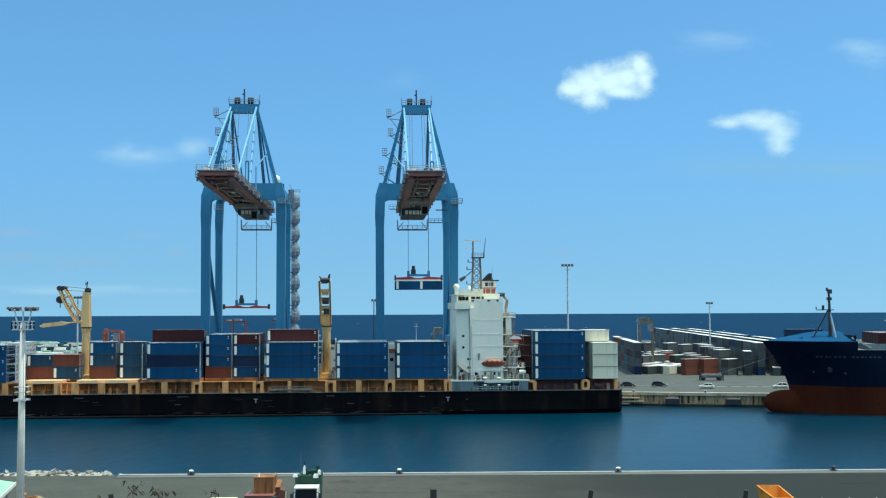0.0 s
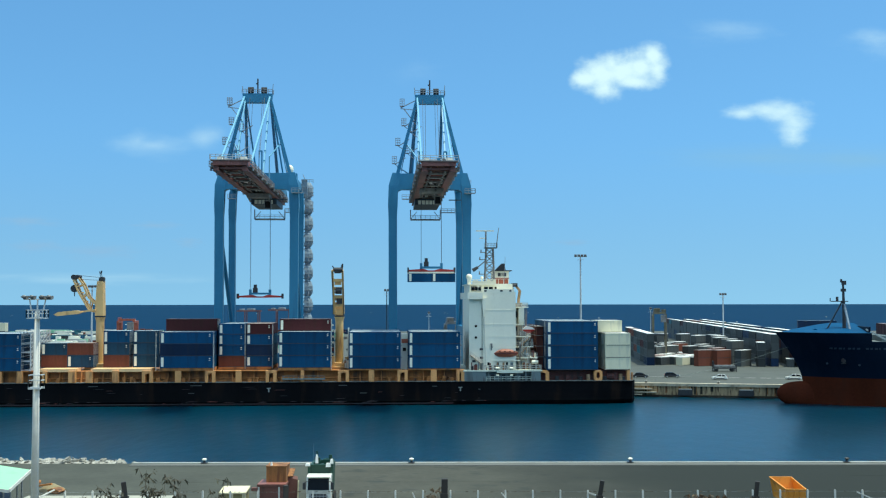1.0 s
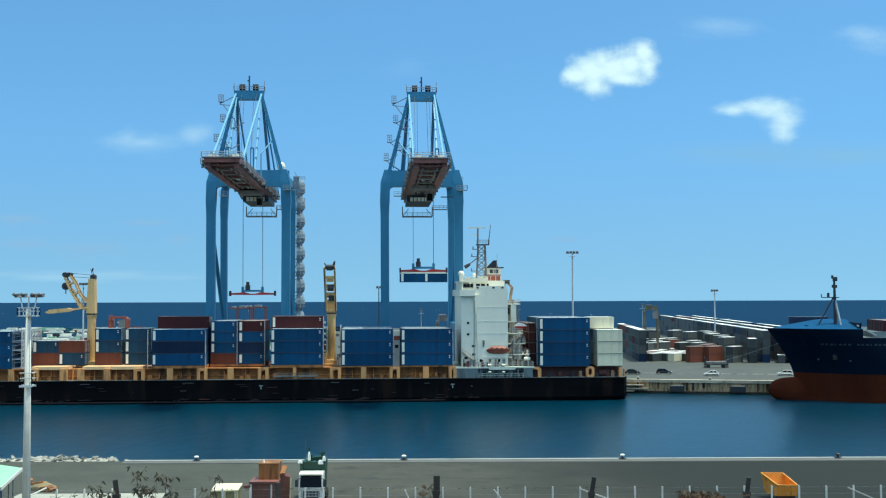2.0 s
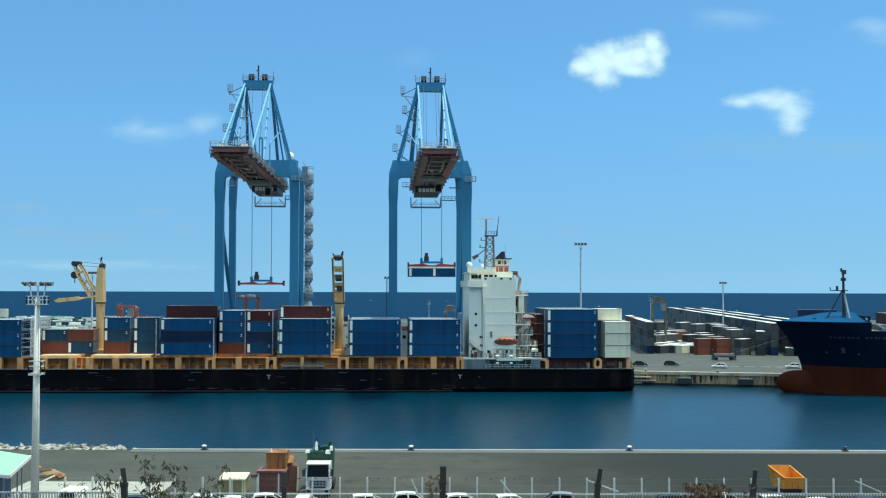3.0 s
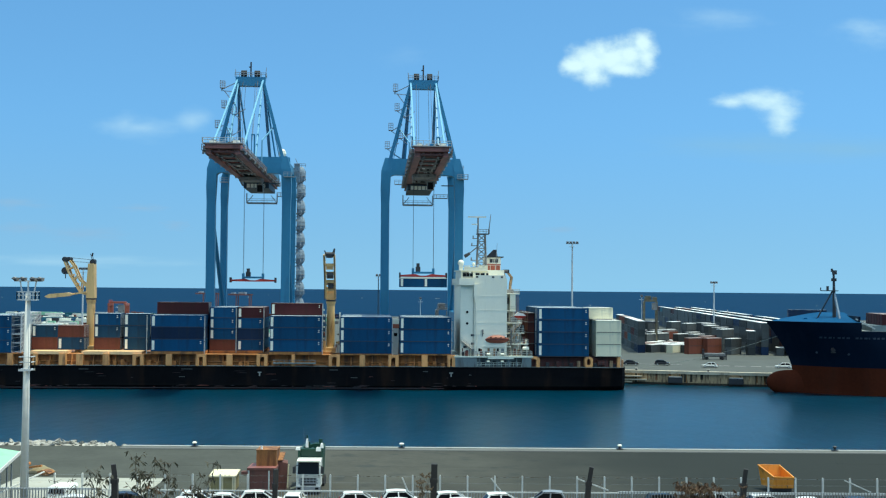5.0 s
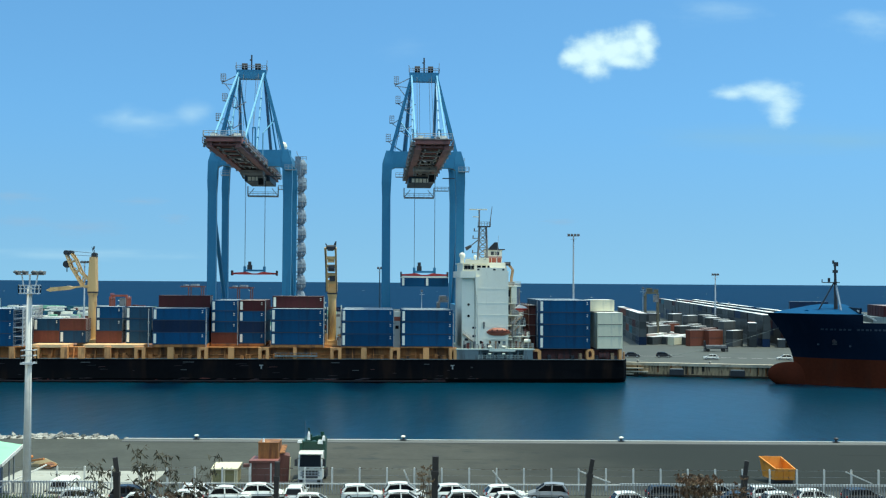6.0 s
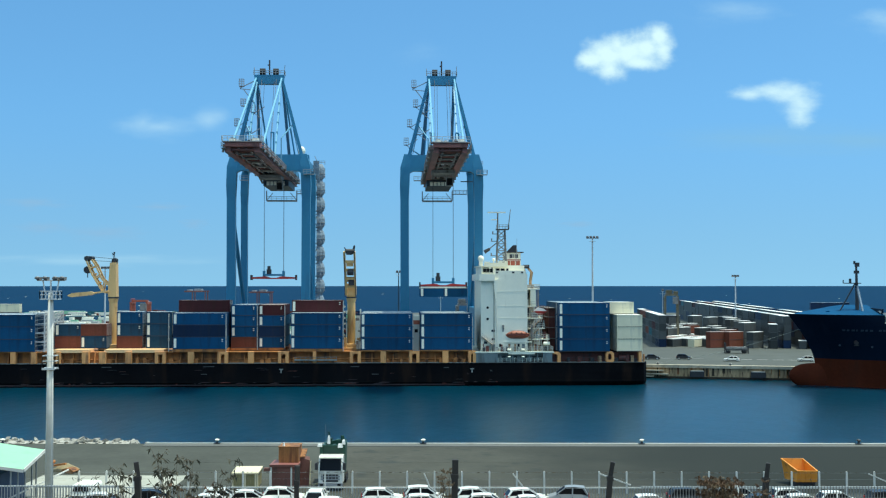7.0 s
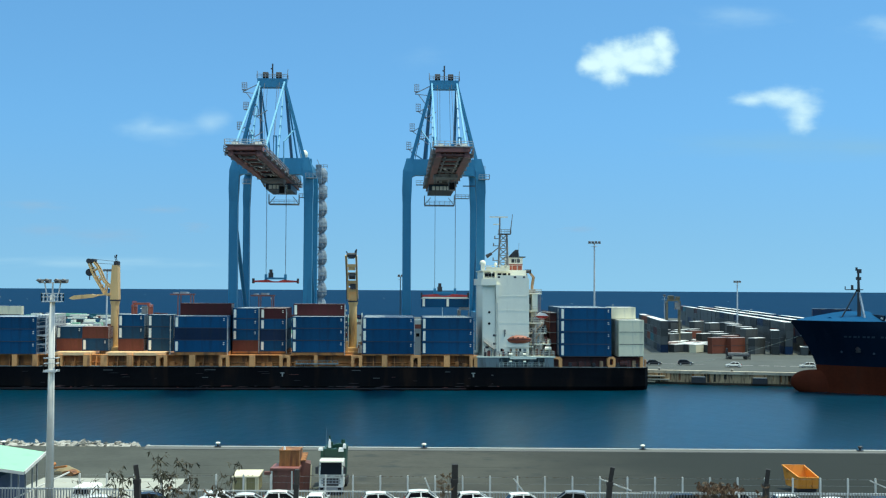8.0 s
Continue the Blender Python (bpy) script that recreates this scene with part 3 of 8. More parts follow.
# ---- container ship ----
YC, NEAR, FARS = -15.0, -28.5, -1.5      # the ship's middle line and sides, in the berth's space
ship = thing("container_ship", BERTH, "black-hulled container ship with ochre deck gear, moored at the quay", "container ship")
DECK = 5.45
stations = [(-150, 0.4, 8.2), (-145, 4.5, 8.0), (-138, 9.0, 7.2), (-128, 12.2, 6.0), (-116, 13.5, DECK), (30, 13.5, DECK), (39, 13.3, DECK), (43.0, 12.9, DECK), (45.0, 12.1, DECK), (45.9, 10.6, DECK)]
rings = []
for x, keel, top in stations:  # bow sections narrow to the stem; the stern is full, with rounded corners
    tail, bow = max(0, x - 36) / 10, max(0, -118 - x) / 32
    b = 13.5 * (1 - bow ** 2) if x < 36 else keel + 0.15
    low, flat = -7 + 3 * tail, 0.6 * (1 - 0.3 * tail)
    rings.append([(x, YC - b * flat, low), (x, YC + b * flat, low), (x, YC + max(keel, 0.3), 1.0), (x, YC + max(b, 0.4), 3.2),
                  (x, YC + max(b, 0.4), top), (x, YC - max(b, 0.4), top), (x, YC - max(b, 0.4), 3.2), (x, YC - max(keel, 0.3), 1.0)])
part("hull", Geo().loft(rings), "hull", ship, "black painted steel hull")
part("boot_top", Geo().box(-112, NEAR - 0.02, 0.3, 2, NEAR + 0.05, 0.55), "boot", ship, "rusty red boot-top line")
rng = random.Random(52)
for i in range(60):  # scraped, rust-bled patches low on the side, and paler scuffs higher up
    x, w, low = rng.uniform(-112, 12), rng.uniform(0.4, 3.0), i < 40
    z = rng.uniform(0.55, 1.0) if low else rng.uniform(1.4, 4.6)
    part("hull_scuff", Geo().prism([(x, z), (x + w * 0.9, z + 0.03), (x + w, z + 0.1), (x + w * 0.3, z + (0.22 if low else 0.12))], NEAR - 0.02, NEAR + 0.02, "y"),
         "boot" if i % 5 else "rustred", ship, "rust-bled scuff on the hull")
part("rubbing_strake", Geo().box(-118, NEAR - 0.14, DECK - 0.22, 45, NEAR, DECK + 0.02), "hull", ship)
part("deck", Geo().box(-118, NEAR + 0.1, DECK + 0.01, 45, FARS - 0.1, DECK + 0.12), "deckgreen", ship, "dull painted main deck")
for x, z, w in ((-83, 4.6, 2.2), (-59.5, 4.7, 2.6), (-60, 2.9, 1.4), (-25, 4.6, 2.0), (-20, 2.8, 1.6), (-3, 4.3, 1.2), (8, 3.5, 0.5)):
    part("hull_mark", Geo().box(x, NEAR - 0.03, z, x + w, NEAR + 0.02, z + 0.18), "hullmark", ship, "faded pale draught mark")
for x in (-41.3, 3.7):
    part("tug_mark", Geo().prism([(x - 0.15, 3.2), (x + 0.15, 3.2), (x + 0.15, 3.95), (x + 0.45, 3.95), (x + 0.45, 4.2), (x - 0.45, 4.2), (x - 0.45, 3.95), (x - 0.15, 3.95)], NEAR - 0.03, NEAR + 0.02, "y"), "tugmark", ship, "pale T-shaped tug mark")
# coaming wall, stanchions and lashing bridges under the stacks
part("coaming", Geo().box(-116, NEAR + 2.2, DECK + 0.1, 4.5, FARS - 2.2, 8.05), "ochre_dark", ship, "weathered ochre hatch coaming")
part("coaming", Geo().box(23, NEAR + 2.2, DECK + 0.1, 44, FARS - 2.2, 7.75), "rustred", ship, "red-brown hatch coaming aft")
for i in range(-115, 4, 5):  # coaming stays
    part("coaming_stay", Geo().prism([(NEAR + 0.9, DECK + 0.1), (NEAR + 2.2, DECK + 0.1), (NEAR + 2.2, 7.9), (NEAR + 1.7, 7.9)], i - 0.12, i + 0.12, "x"), "ochre_dark", ship)
def stanchion(x, w, top=8.25):
    g = Geo().prism([(NEAR + 0.0, DECK + 0.1), (NEAR + 1.5, DECK + 0.1), (NEAR + 1.5, top), (NEAR + 0.02, top)], x - w / 2, x + w / 2, "x")
    if w > 1.8:  # a pair with an opening
        g = Geo()
        for a in (x - w / 2, x + w / 2 - 0.75):
            g.box(a, NEAR + 0.01, DECK + 0.1, a + 0.75, NEAR + 1.5, top)
        g.box(x - w / 2 + 0.76, NEAR + 0.05, top - 0.6, x + w / 2 - 0.76, NEAR + 1.45, top)
        g.prism([(x - w / 2 + 0.7, top - 1.1), (x - w / 2 + 1.3, top - 0.6), (x - w / 2 + 0.7, top - 0.6)], NEAR + 0.4, NEAR + 1.3, "y")
    part("stanchion", g, "ochre", ship, "ochre box stanchion carrying the stacks")
for x, w in ((-114.5, 1.2), (-108.5, 1.3), (-103.5, 1.2), (-98.8, 1.3), (-93.1, 1.0), (-86.9, 1.5), (-82.9, 1.5), (-76.9, 1.4), (-69.5, 2.5), (-62.4, 1.4), (-55.0, 2.4), (-48.4, 1.3), (-40.8, 2.5), (-33.5, 0.8),
             (-23.9, 2.6), (-17.3, 1.3), (-10.0, 2.5), (-2.6, 1.4), (3.7, 1.9)):
    stanchion(x, w)
part("hatch_girder", Geo().box(-116, NEAR + 0.3, 8.06, -96, NEAR + 3.2, 8.3).box(-70, NEAR + 0.5, 8.06, 4.4, NEAR + 3.2, 8.24), "ochre_dark", ship)
for x0, x1 in ((-94.5, -86.2), (-82.6, -76.4), (-76.2, -68.7)):  # bare hatch covers with bright orange tops
    part("hatch_cover", Geo().box(x0, NEAR + 0.4, 8.05, x1, NEAR + 5.5, 8.75), "hatch", ship, "bare orange hatch cover")
pipes = Geo()
rng = random.Random(3)
for i in range(46):  # deck gear along the side: vents, rollers, winches, pipes
    x = rng.uniform(-97, 3)
    h = rng.uniform(0.4, 1.4)
    pipes.box(x, NEAR + 0.6, DECK + 0.1, x + rng.uniform(0.3, 1.1), NEAR + 1.9, DECK + h)
pipes.rod((-97, NEAR + 1.95, DECK + 0.9), (4, NEAR + 1.95, DECK + 0.9), 0.14)
part("deck_gear", pipes, "ochre_dark", ship, "ochre vents and rollers along the deck", )
gang = Geo().box(-38.2, NEAR - 0.35, 6.1, -28.2, NEAR + 0.2, 6.4).box(-38.2, NEAR - 0.35, 6.9, -28.2, NEAR - 0.28, 7.0)
for i in range(9):
    gang.box(-38 + i * 1.2, NEAR - 0.35, 6.4, -37.9 + i * 1.2, NEAR - 0.28, 6.95)
part("gangway", gang, "weathergrey", ship, "stowed aluminium gangway")
part("rail", Geo().rails([(-98, NEAR + 0.15, DECK + 0.1), (4.3, NEAR + 0.15, DECK + 0.1)], 1.0, 0.015, 2.0), "ochre_dark", ship)

# superstructure
house = part("superstructure", Geo().box(9.2, -27.6, 8.1, 17.0, -5, 26.6), "white", ship, "white painted accommodation block")
W = lambda name, g, m="white", label="": part(name, g, m, house, label)
W("set_back_house", Geo().box(5.9, -27.3, 8.1, 9.19, -5, 24.88))
W("deck_edge", Geo().box(4.4, -28.6, 7.78, 12.4, -4, 8.1).box(12.4, -28.7, 7.45, 18.6, -4, 8.1).box(18.6, -28.6, 7.78, 23.2, -4, 8.1), "seafoam", "pale green-white edge of the boat deck")
# galleries behind the house step outwards towards the deck
for z, x1, y0 in ((11.0, 22.4, -26.4), (13.6, 21.4, -26.0), (16.0, 20.9, -25.6), (18.9, 19.4, -25.5), (23.0, 20.3, -25.5)):
    W("gallery", Geo().box(17.0, y0, z - 0.22, x1, -6, z))
    W("gallery_rail", Geo().rails([(17.1, y0 + 0.05, z), (x1 - 0.05, y0 + 0.05, z), (x1 - 0.05, -8, z)], 1.0, 0.035, 1.3), "greywhite")
W("casing_column", Geo().box(18.0, -25.3, 19.0, 19.3, -22, 22.78), "white", "white column under the upper gallery")
for x, y, z0, z1 in ((20.6, -25.2, 8.1, 16.0), (22.0, -26.2, 8.1, 11.0), (18.9, -25.0, 8.1, 18.7), (20.2, -10, 8.1, 22.8)):
    W("pillar", Geo().rod((x, y, z0), (x, y, z1), 0.14), "greywhite")
W("aft_casing", Geo().box(17.01, -22.5, 8.1, 19.4, -8, 22.7), "greywhite")
for z0, z1 in ((20.4, 22.0), (16.2, 18.3), (11.2, 13.0)):
    W("recess", Geo().box(17.1, -22.62, z0, 17.95, -22.51, z1), "dark", "dark doorway in the casing")
W("wing_deck", Geo().box(5.5, -28.4, 24.9, 9.19, -1.6, 25.3))
W("wing_bulwark", Geo().box(5.5, -28.4, 25.31, 9.19, -28.25, 26.5))
W("wing_bulwark", Geo().box(5.5, -28.24, 25.31, 5.65, -1.6, 26.5))
W("upper_bulwark", Geo().box(9.2, -27.6, 26.61, 16.7, -27.45, 27.3))
for x, w in ((9.5, 0.55), (13.3, 0.6), (15.5, 0.5)):
    W("bulwark_opening", Geo().box(x, -27.63, 26.68, x + w, -27.59, 27.1), "dark")
W("flare", Geo().prism([(8.9, 25.2), (10.0, 25.2), (9.8, 22.4), (9.25, 20.8), (9.12, 22.2)], -28.1, -27.61, "y"), "white", "flared bracket under the bridge wing")
W("bridge", Geo().box(6.2, -25.0, 25.31, 15.2, -5, 28.3))
W("bridge_roof", Geo().box(5.8, -25.6, 28.31, 12.6, -4.5, 28.55))
# flat grey panel carries the shade of the wing front in its colour
W("bridge_recess", Geo().box(6.5, -25.04, 26.75, 9.0, -24.98, 28.1), "weathergrey", "grey panel painting the shade on the bridge wing front")
for x, w in ((6.6, 0.75), (7.5, 0.6), (8.3, 0.6), (9.65, 0.95), (10.85, 0.95), (12.2, 0.5)):
    win = W("window", Geo().box(x, -25.08, 26.95, x + w, -25.03, 27.85), "glass", "dark bridge window")
    part("window_frame", Geo().box(x - 0.07, -25.1, 26.88, x + w + 0.07, -25.04, 26.95).box(x - 0.07, -25.1, 27.85, x + w + 0.07, -25.04, 27.92), "white", house)
W("search_light", Geo().rod((8.2, -25.9, 28.0), (8.2, -25.4, 28.0), 0.28, 0.22, 10), "white", "white searchlight")
for x, z in ((7.5, 18.2), (7.5, 15.5)):
    W("porthole", Geo().rod((x, -27.4, z + 0.3), (x, -27.28, z + 0.3), 0.3, n=12), "glass", "round dark porthole")
for x, z, w, h in ((8.4, 12.75, 0.85, 0.5), (8.45, 10.75, 0.9, 0.5), (6.6, 9.9, 0.8, 0.55)):
    W("vent_grille", Geo().box(x, -27.36, z, x + w, -27.28, z + h), "dark", "dark square vent")
for x in (10.2, 12.4, 14.6):
    W("porthole", Geo().box(x, -27.66, 9.2, x + 0.5, -27.56, 9.9), "glass", "dark square porthole")
for z in (13.2, 16.0, 18.9, 22.3):
    W("deck_line", Geo().box(9.2, -27.63, z, 17.0, -27.6, z + 0.14))
W("drain_pipe", Geo().rod((8.95, -27.42, 8.2), (8.95, -27.42, 24.4), 0.08, n=6), "greywhite")
W("drain_pipe", Geo().rod((9.75, -27.68, 8.2), (9.45, -27.68, 20.8), 0.06, n=6), "greywhite")
W("monkey_island_rail", Geo().rails([(5.9, -25.4, 28.55), (12.5, -25.4, 28.55), (12.5, -8, 28.55)], 1.1, 0.045, 1.1))
W("wind_screen", Geo().box(6.8, -25.3, 28.56, 12.3, -25.24, 29.25))
W("radome", Geo().rod((6.3, -22, 28.5), (6.3, -22, 29.7), 0.35).ball((6.3, -22, 30.3), 0.76, n=14, m=9), "white", "white satellite dome")
W("radome", Geo().rod((9.6, -20, 28.5), (9.6, -20, 29.7), 0.16).ball((9.6, -20, 30.1), 0.4, n=12, m=8), "white", "small white satellite dome")
for x, w, h in ((5.7, 0.9, 1.5), (7.1, 1.1, 0.9), (8.6, 0.7, 0.6), (10.4, 0.9, 1.1), (11.6, 0.6, 0.7)):
    W("roof_locker", Geo().box(x, -24.7, 28.55, x + w, -23.5, 28.55 + h))
mx, my = 11.75, -17
mast = part("radar_mast", Geo().box(mx - 1.5, my - 1.3, 28.56, mx + 1.5, my + 1.3, 28.8), "mastgrey", ship, "sooty grey lattice radar mast")
for sx in (-1, 1):
    for sy in (-1, 1):
        part("lattice_bar", Geo().beam((mx + sx * 1.2, my + sy * 1.0, 28.8), (mx + sx * 0.85, my + sy * 0.8, 37.5), 0.26), "mastgrey", mast)
for i in range(5):
    z0, z1 = 28.9 + i * 1.72, 30.62 + i * 1.72
    k = 1.2 - 0.35 * i / 5
    for sy in (-1, 1):
        part("lattice_bar", Geo().beam((mx - k, my + sy, z0), (mx + k, my + sy, z1), 0.15), "mastgrey", mast)
        part("lattice_bar", Geo().beam((mx + k, my + sy, z0), (mx - k, my + sy, z1), 0.11), "mastgrey", mast)
        part("lattice_bar", Geo().beam((mx - k, my + sy, z1), (mx + k, my + sy, z1), 0.15), "mastgrey", mast)
part("platform", Geo().box(mx - 1.3, my - 1.4, 37.5, mx + 1.8, my + 1.4, 37.7), "dark", mast)
part("platform_rail", Geo().rails([(mx - 1.3, my - 1.4, 37.7), (mx + 1.8, my - 1.4, 37.7), (mx + 1.8, my + 1.4, 37.7)], 1.0, 0.05, 0.8), "mastgrey", mast)
part("radar_pole", Geo().rod((mx - 0.9, my, 37.7), (mx - 0.9, my, 41.7), 0.2), "mastgrey", mast)
part("radar_scanner", Geo().box(mx - 3.4, my - 0.18, 41.7, mx + 1.1, my + 0.18, 42.0), "white", mast, "white bar radar scanner")
part("radar_scanner", Geo().box(mx - 2.5, my - 0.15, 39.9, mx - 0.8, my + 0.15, 40.15), "white", mast, "small white radar scanner")
part("whip_aerial", Geo().rod((mx + 1.7, my, 37.7), (mx + 2.3, my, 42.6), 0.14, 0.07), "mastgrey", mast)
part("whip_aerial", Geo().rod((mx + 3.6, my, 28.6), (mx + 3.9, my, 35.4), 0.06, 0.04), "greysteel", mast)
for z, w in ((36.4, 1.2), (34.6, 1.5), (31.0, 1.6)):
    part("yard_arm", Geo().box(mx - 1.1 - w, my - 0.12, z, mx - 0.9, my + 0.12, z + 0.18).rod((mx - 0.9 - w, my, z + 0.1), (mx - 0.9 - w, my, z + 0.8), 0.14, n=8), "mastgrey", mast)
part("lamp_arm", Geo().beam((mx - 3.6, my, 32.3), (mx - 1.0, my, 34.4), 0.26), "mastgrey", mast)
part("horn", Geo().rod((mx - 4.2, my - 0.2, 32.0), (mx - 2.9, my - 0.2, 32.8), 0.5, 0.35, 10), "dark", mast, "dark horn and lamp cluster")
part("mast_ladder", Geo().rails([(mx + 0.7, my - 1.3, 29.0), (mx + 0.75, my - 1.3, 38.0)], 0.4, 0.03, 0.5), "mastgrey", mast)
part("funnel_side_house", Geo().box(12.6, -24.6, 27.3, 16.6, -8, 28.6), "white", ship, "white deckhouse at the funnel's foot")
fun = part("funnel", Geo().box(12.9, -14.0, 28.61, 16.9, -8.5, 31.9), "white", ship, "white funnel with red band and dark top")
part("funnel_cap", Geo().box(12.7, -14.4, 31.91, 17.6, -8.1, 32.15), "dark", fun, "soot-dark funnel top")
part("exhaust", Geo().prism([(13.6, 32.16), (16.3, 32.16), (16.0, 33.9), (15.3, 33.9)], -12.0, -10.2, "y"), "dark", fun, "dark raked exhaust hood")
for x in (13.1, 14.35, 15.6):
    part("funnel_mark", Geo().box(x, -14.06, 28.7, x + 1.1, -14.0, 29.9), "orange", fun, "red-orange bar on the funnel")
part("funnel_band", Geo().box(12.9, -14.04, 30.0, 16.9, -14.0, 30.25), "orange", fun, "red-orange band")
for x, w in ((14.1, 0.75), (15.05, 0.25), (15.5, 0.7)):
    part("letter_bar", Geo().box(x, -14.06, 30.6, x + w, -14.0, 31.5), "dark", fun, "dark bar")
pc = part("provision_crane", Geo().rod((18.6, -20, 23.0), (18.6, -20, 25.0), 0.35), "tan", ship, "rust-streaked tan provision crane")
part("crane_arm", Geo().beam((18.6, -20, 24.8), (18.9, -20.4, 27.0), 0.5).beam((18.9, -20.4, 26.9), (17.7, -21, 28.3), 0.45), "tan", pc)
part("crane_arm", Geo().beam((17.6, -20.6, 23.4), (17.2, -20.8, 26.4), 0.3).beam((17.2, -20.8, 26.4), (17.0, -21, 27.8), 0.3), "tan", pc)
part("winch", Geo().box(16.7, -21.4, 27.9, 18.2, -20.4, 28.8).rod((16.9, -21.5, 28.3), (17.9, -21.5, 28.3), 0.35, n=10), "dark", pc, "dark winch drum")
part("crane_foot", Geo().box(17.4, -20.8, 23.0, 19.4, -19.2, 23.9), "mastgrey", pc)
# lifeboat: a hull with a rounded canopy, hung between two davits
hullr, canr = [], []
for i in range(13):
    u = -1 + i / 6
    k = max(0.08, 1 - abs(u) ** 3.4)
    hullr.append([(14.6 + 3.05 * u, -27.3 + 1.2 * k * math.cos(a), 12.15 - 1.1 * k ** 0.6 * abs(math.sin(a)) if 0 < j < 8 else 12.15) for j, a in enumerate([math.pi * j / 8 for j in range(9)])])
    c = max(0.1, 1 - abs(u) ** 2.6)
    canr.append([(14.6 + 2.85 * u, -27.3 + 1.08 * k * math.cos(a), 12.16 + 0.92 * c * math.sin(a)) for a in [math.pi * j / 8 for j in range(9)]])
boat = part("lifeboat", Geo().loft(hullr), "orange", ship, "enclosed orange lifeboat in its davits", smooth=True)
part("canopy", Geo().loft(canr), "boatpale", boat, "paler orange canopy", smooth=True)
part("fender_strip", Geo().box(11.9, -28.56, 12.0, 17.3, -28.44, 12.2), "rustred", boat, "dark grab line")
for x in (12.9, 14.1, 15.3, 16.4):
    part("canopy_window", Geo().box(x, -28.42, 12.4, x + 0.4, -28.3, 12.62), "glass", boat)
for x in (11.15, 18.05):
    dv = part("davit", Geo().beam((x, -26.0, 8.1), (x, -27.9, 14.2), 0.3).beam((x, -25.3, 11.0), (x, -26.9, 13.6), 0.2), "mastgrey", ship, "weathered grey lifeboat davit")
    part("davit_head", Geo().box(x - 0.2, -28.3, 13.9, x + 0.2, -27.4, 14.4), "mastgrey", dv)
    part("fall", Geo().rod((x + (0.6 if x < 14 else -0.6), -27.3, 12.8), (x, -27.9, 14.0), 0.05, n=5), "dark", dv)
part("cradle", Geo().box(11.3, -27.9, 10.2, 18.0, -27.7, 10.45), "white", ship, "white lifeboat cradle beam")
st = Geo().rails([(9.2, -28.4, 8.1), (23.0, -28.4, 8.1), (23.0, -6, 8.1)], 1.1, 0.05, 1.3)
part("boat_deck_rail", st, "greywhite", ship)
for x, z, w, h, m in ((18.7, 8.1, 1.4, 2.1, "greywhite"), (20.4, 8.1, 1.1, 1.3, "seafoam"), (17.4, 11.0, 1.5, 1.4, "greywhite"), (19.4, 13.6, 1.2, 1.2, "weathergrey"), (21.2, 11.0, 1.0, 0.8, "white"), (18.2, 16.0, 1.6, 1.3, "mastgrey")):
    part("deck_locker", Geo().box(x, -25.2, z, x + w, -24.2, z + h), m, ship, "weathered locker behind the house")
rb = part("rescue_boat", Geo().loft([[(20.2 + 1.5 * u, -24.6 + 0.8 * k * math.cos(a), 17.6 - 0.9 * k * max(0, math.sin(a))) for a in [math.pi * j / 6 for j in range(7)]] for u, k in ((-1, 0.5), (-0.4, 1), (0.4, 1), (1, 0.45), (1.25, 0.1))]), "redpaint", ship, "small red rescue boat under a white cover")
part("boat_cover", Geo().prism([(18.9, 17.62), (21.9, 17.62), (21.2, 18.2), (20.0, 18.45)], -25.3, -23.9, "y"), "cover", rb, "white boat cover")
part("boat_stand", Geo().beam((19.4, -24.6, 16.0), (19.4, -24.6, 16.9), 0.2).beam((20.9, -24.6, 16.0), (20.9, -24.6, 16.9), 0.2), "tan", rb)
for x in (12.1, 15.4):
    part("life_raft", Geo().rod((x, -28.35, 8.55), (x + 0.85, -28.35, 8.5), 0.3, n=10), "white", ship, "white life raft canister")
    part("fairlead", Geo().rod((x + 0.1, NEAR - 0.15, 6.85), (x + 0.75, NEAR - 0.15, 6.85), 0.2, n=10), "seafoam", ship, "white roller fairlead")
part("life_raft", Geo().rod((20.9, -26.9, 9.9), (22.4, -26.9, 9.9), 0.42, n=10), "white", ship, "white life raft canister")
rng = random.Random(14)
for i in range(72):  # pipes, lockers, cable drums and ladders crowding the decks round the boat
    aft = i % 3 != 0
    x = rng.uniform(17.3, 22.6) if aft else rng.uniform(6.0, 17.0)
    z = rng.choice([8.1, 8.1, 11.0, 13.6]) if aft and x < 21 else 8.1
    w, h = rng.uniform(0.12, 0.8), rng.uniform(0.4, 1.9)
    y = rng.uniform(-26.3, -24.6) if aft else rng.uniform(-28.25, -27.75)
    part("deck_fitting", Geo().box(x, y, z, x + w, y + 0.2, z + h), rng.choice(["greywhite", "mastgrey", "dark", "dark", "tan", "rustred", "weathergrey"]), ship)
for x0, z0, x1, z1 in ((6.1, 11.6, 8.6, 9.6), (17.4, 11.0, 19.9, 13.4), (18.2, 13.6, 20.6, 15.8), (20.3, 8.1, 22.2, 10.8)):
    part("stair", Geo().beam((x0, -27.7 if x0 < 9 else -25.8, z0), (x1, -27.7 if x0 < 9 else -25.8, z1), 0.8, 0.14), "tan", ship, "rusty deck stair")
    part("stair_rail", Geo().rails([(x0, -28.1 if x0 < 9 else -26.2, z0), (x1, -28.1 if x0 < 9 else -26.2, z1)], 0.9, 0.04, 0.8), "greywhite", ship)
for x in (19.2, 19.45, 19.7, 20.0):
    part("loose_pipe", Geo().rod((x, -24.0, 8.1), (x + 0.1, -24.0, 22.6), 0.07, n=6), rng.choice(["tan", "mastgrey"]), ship)
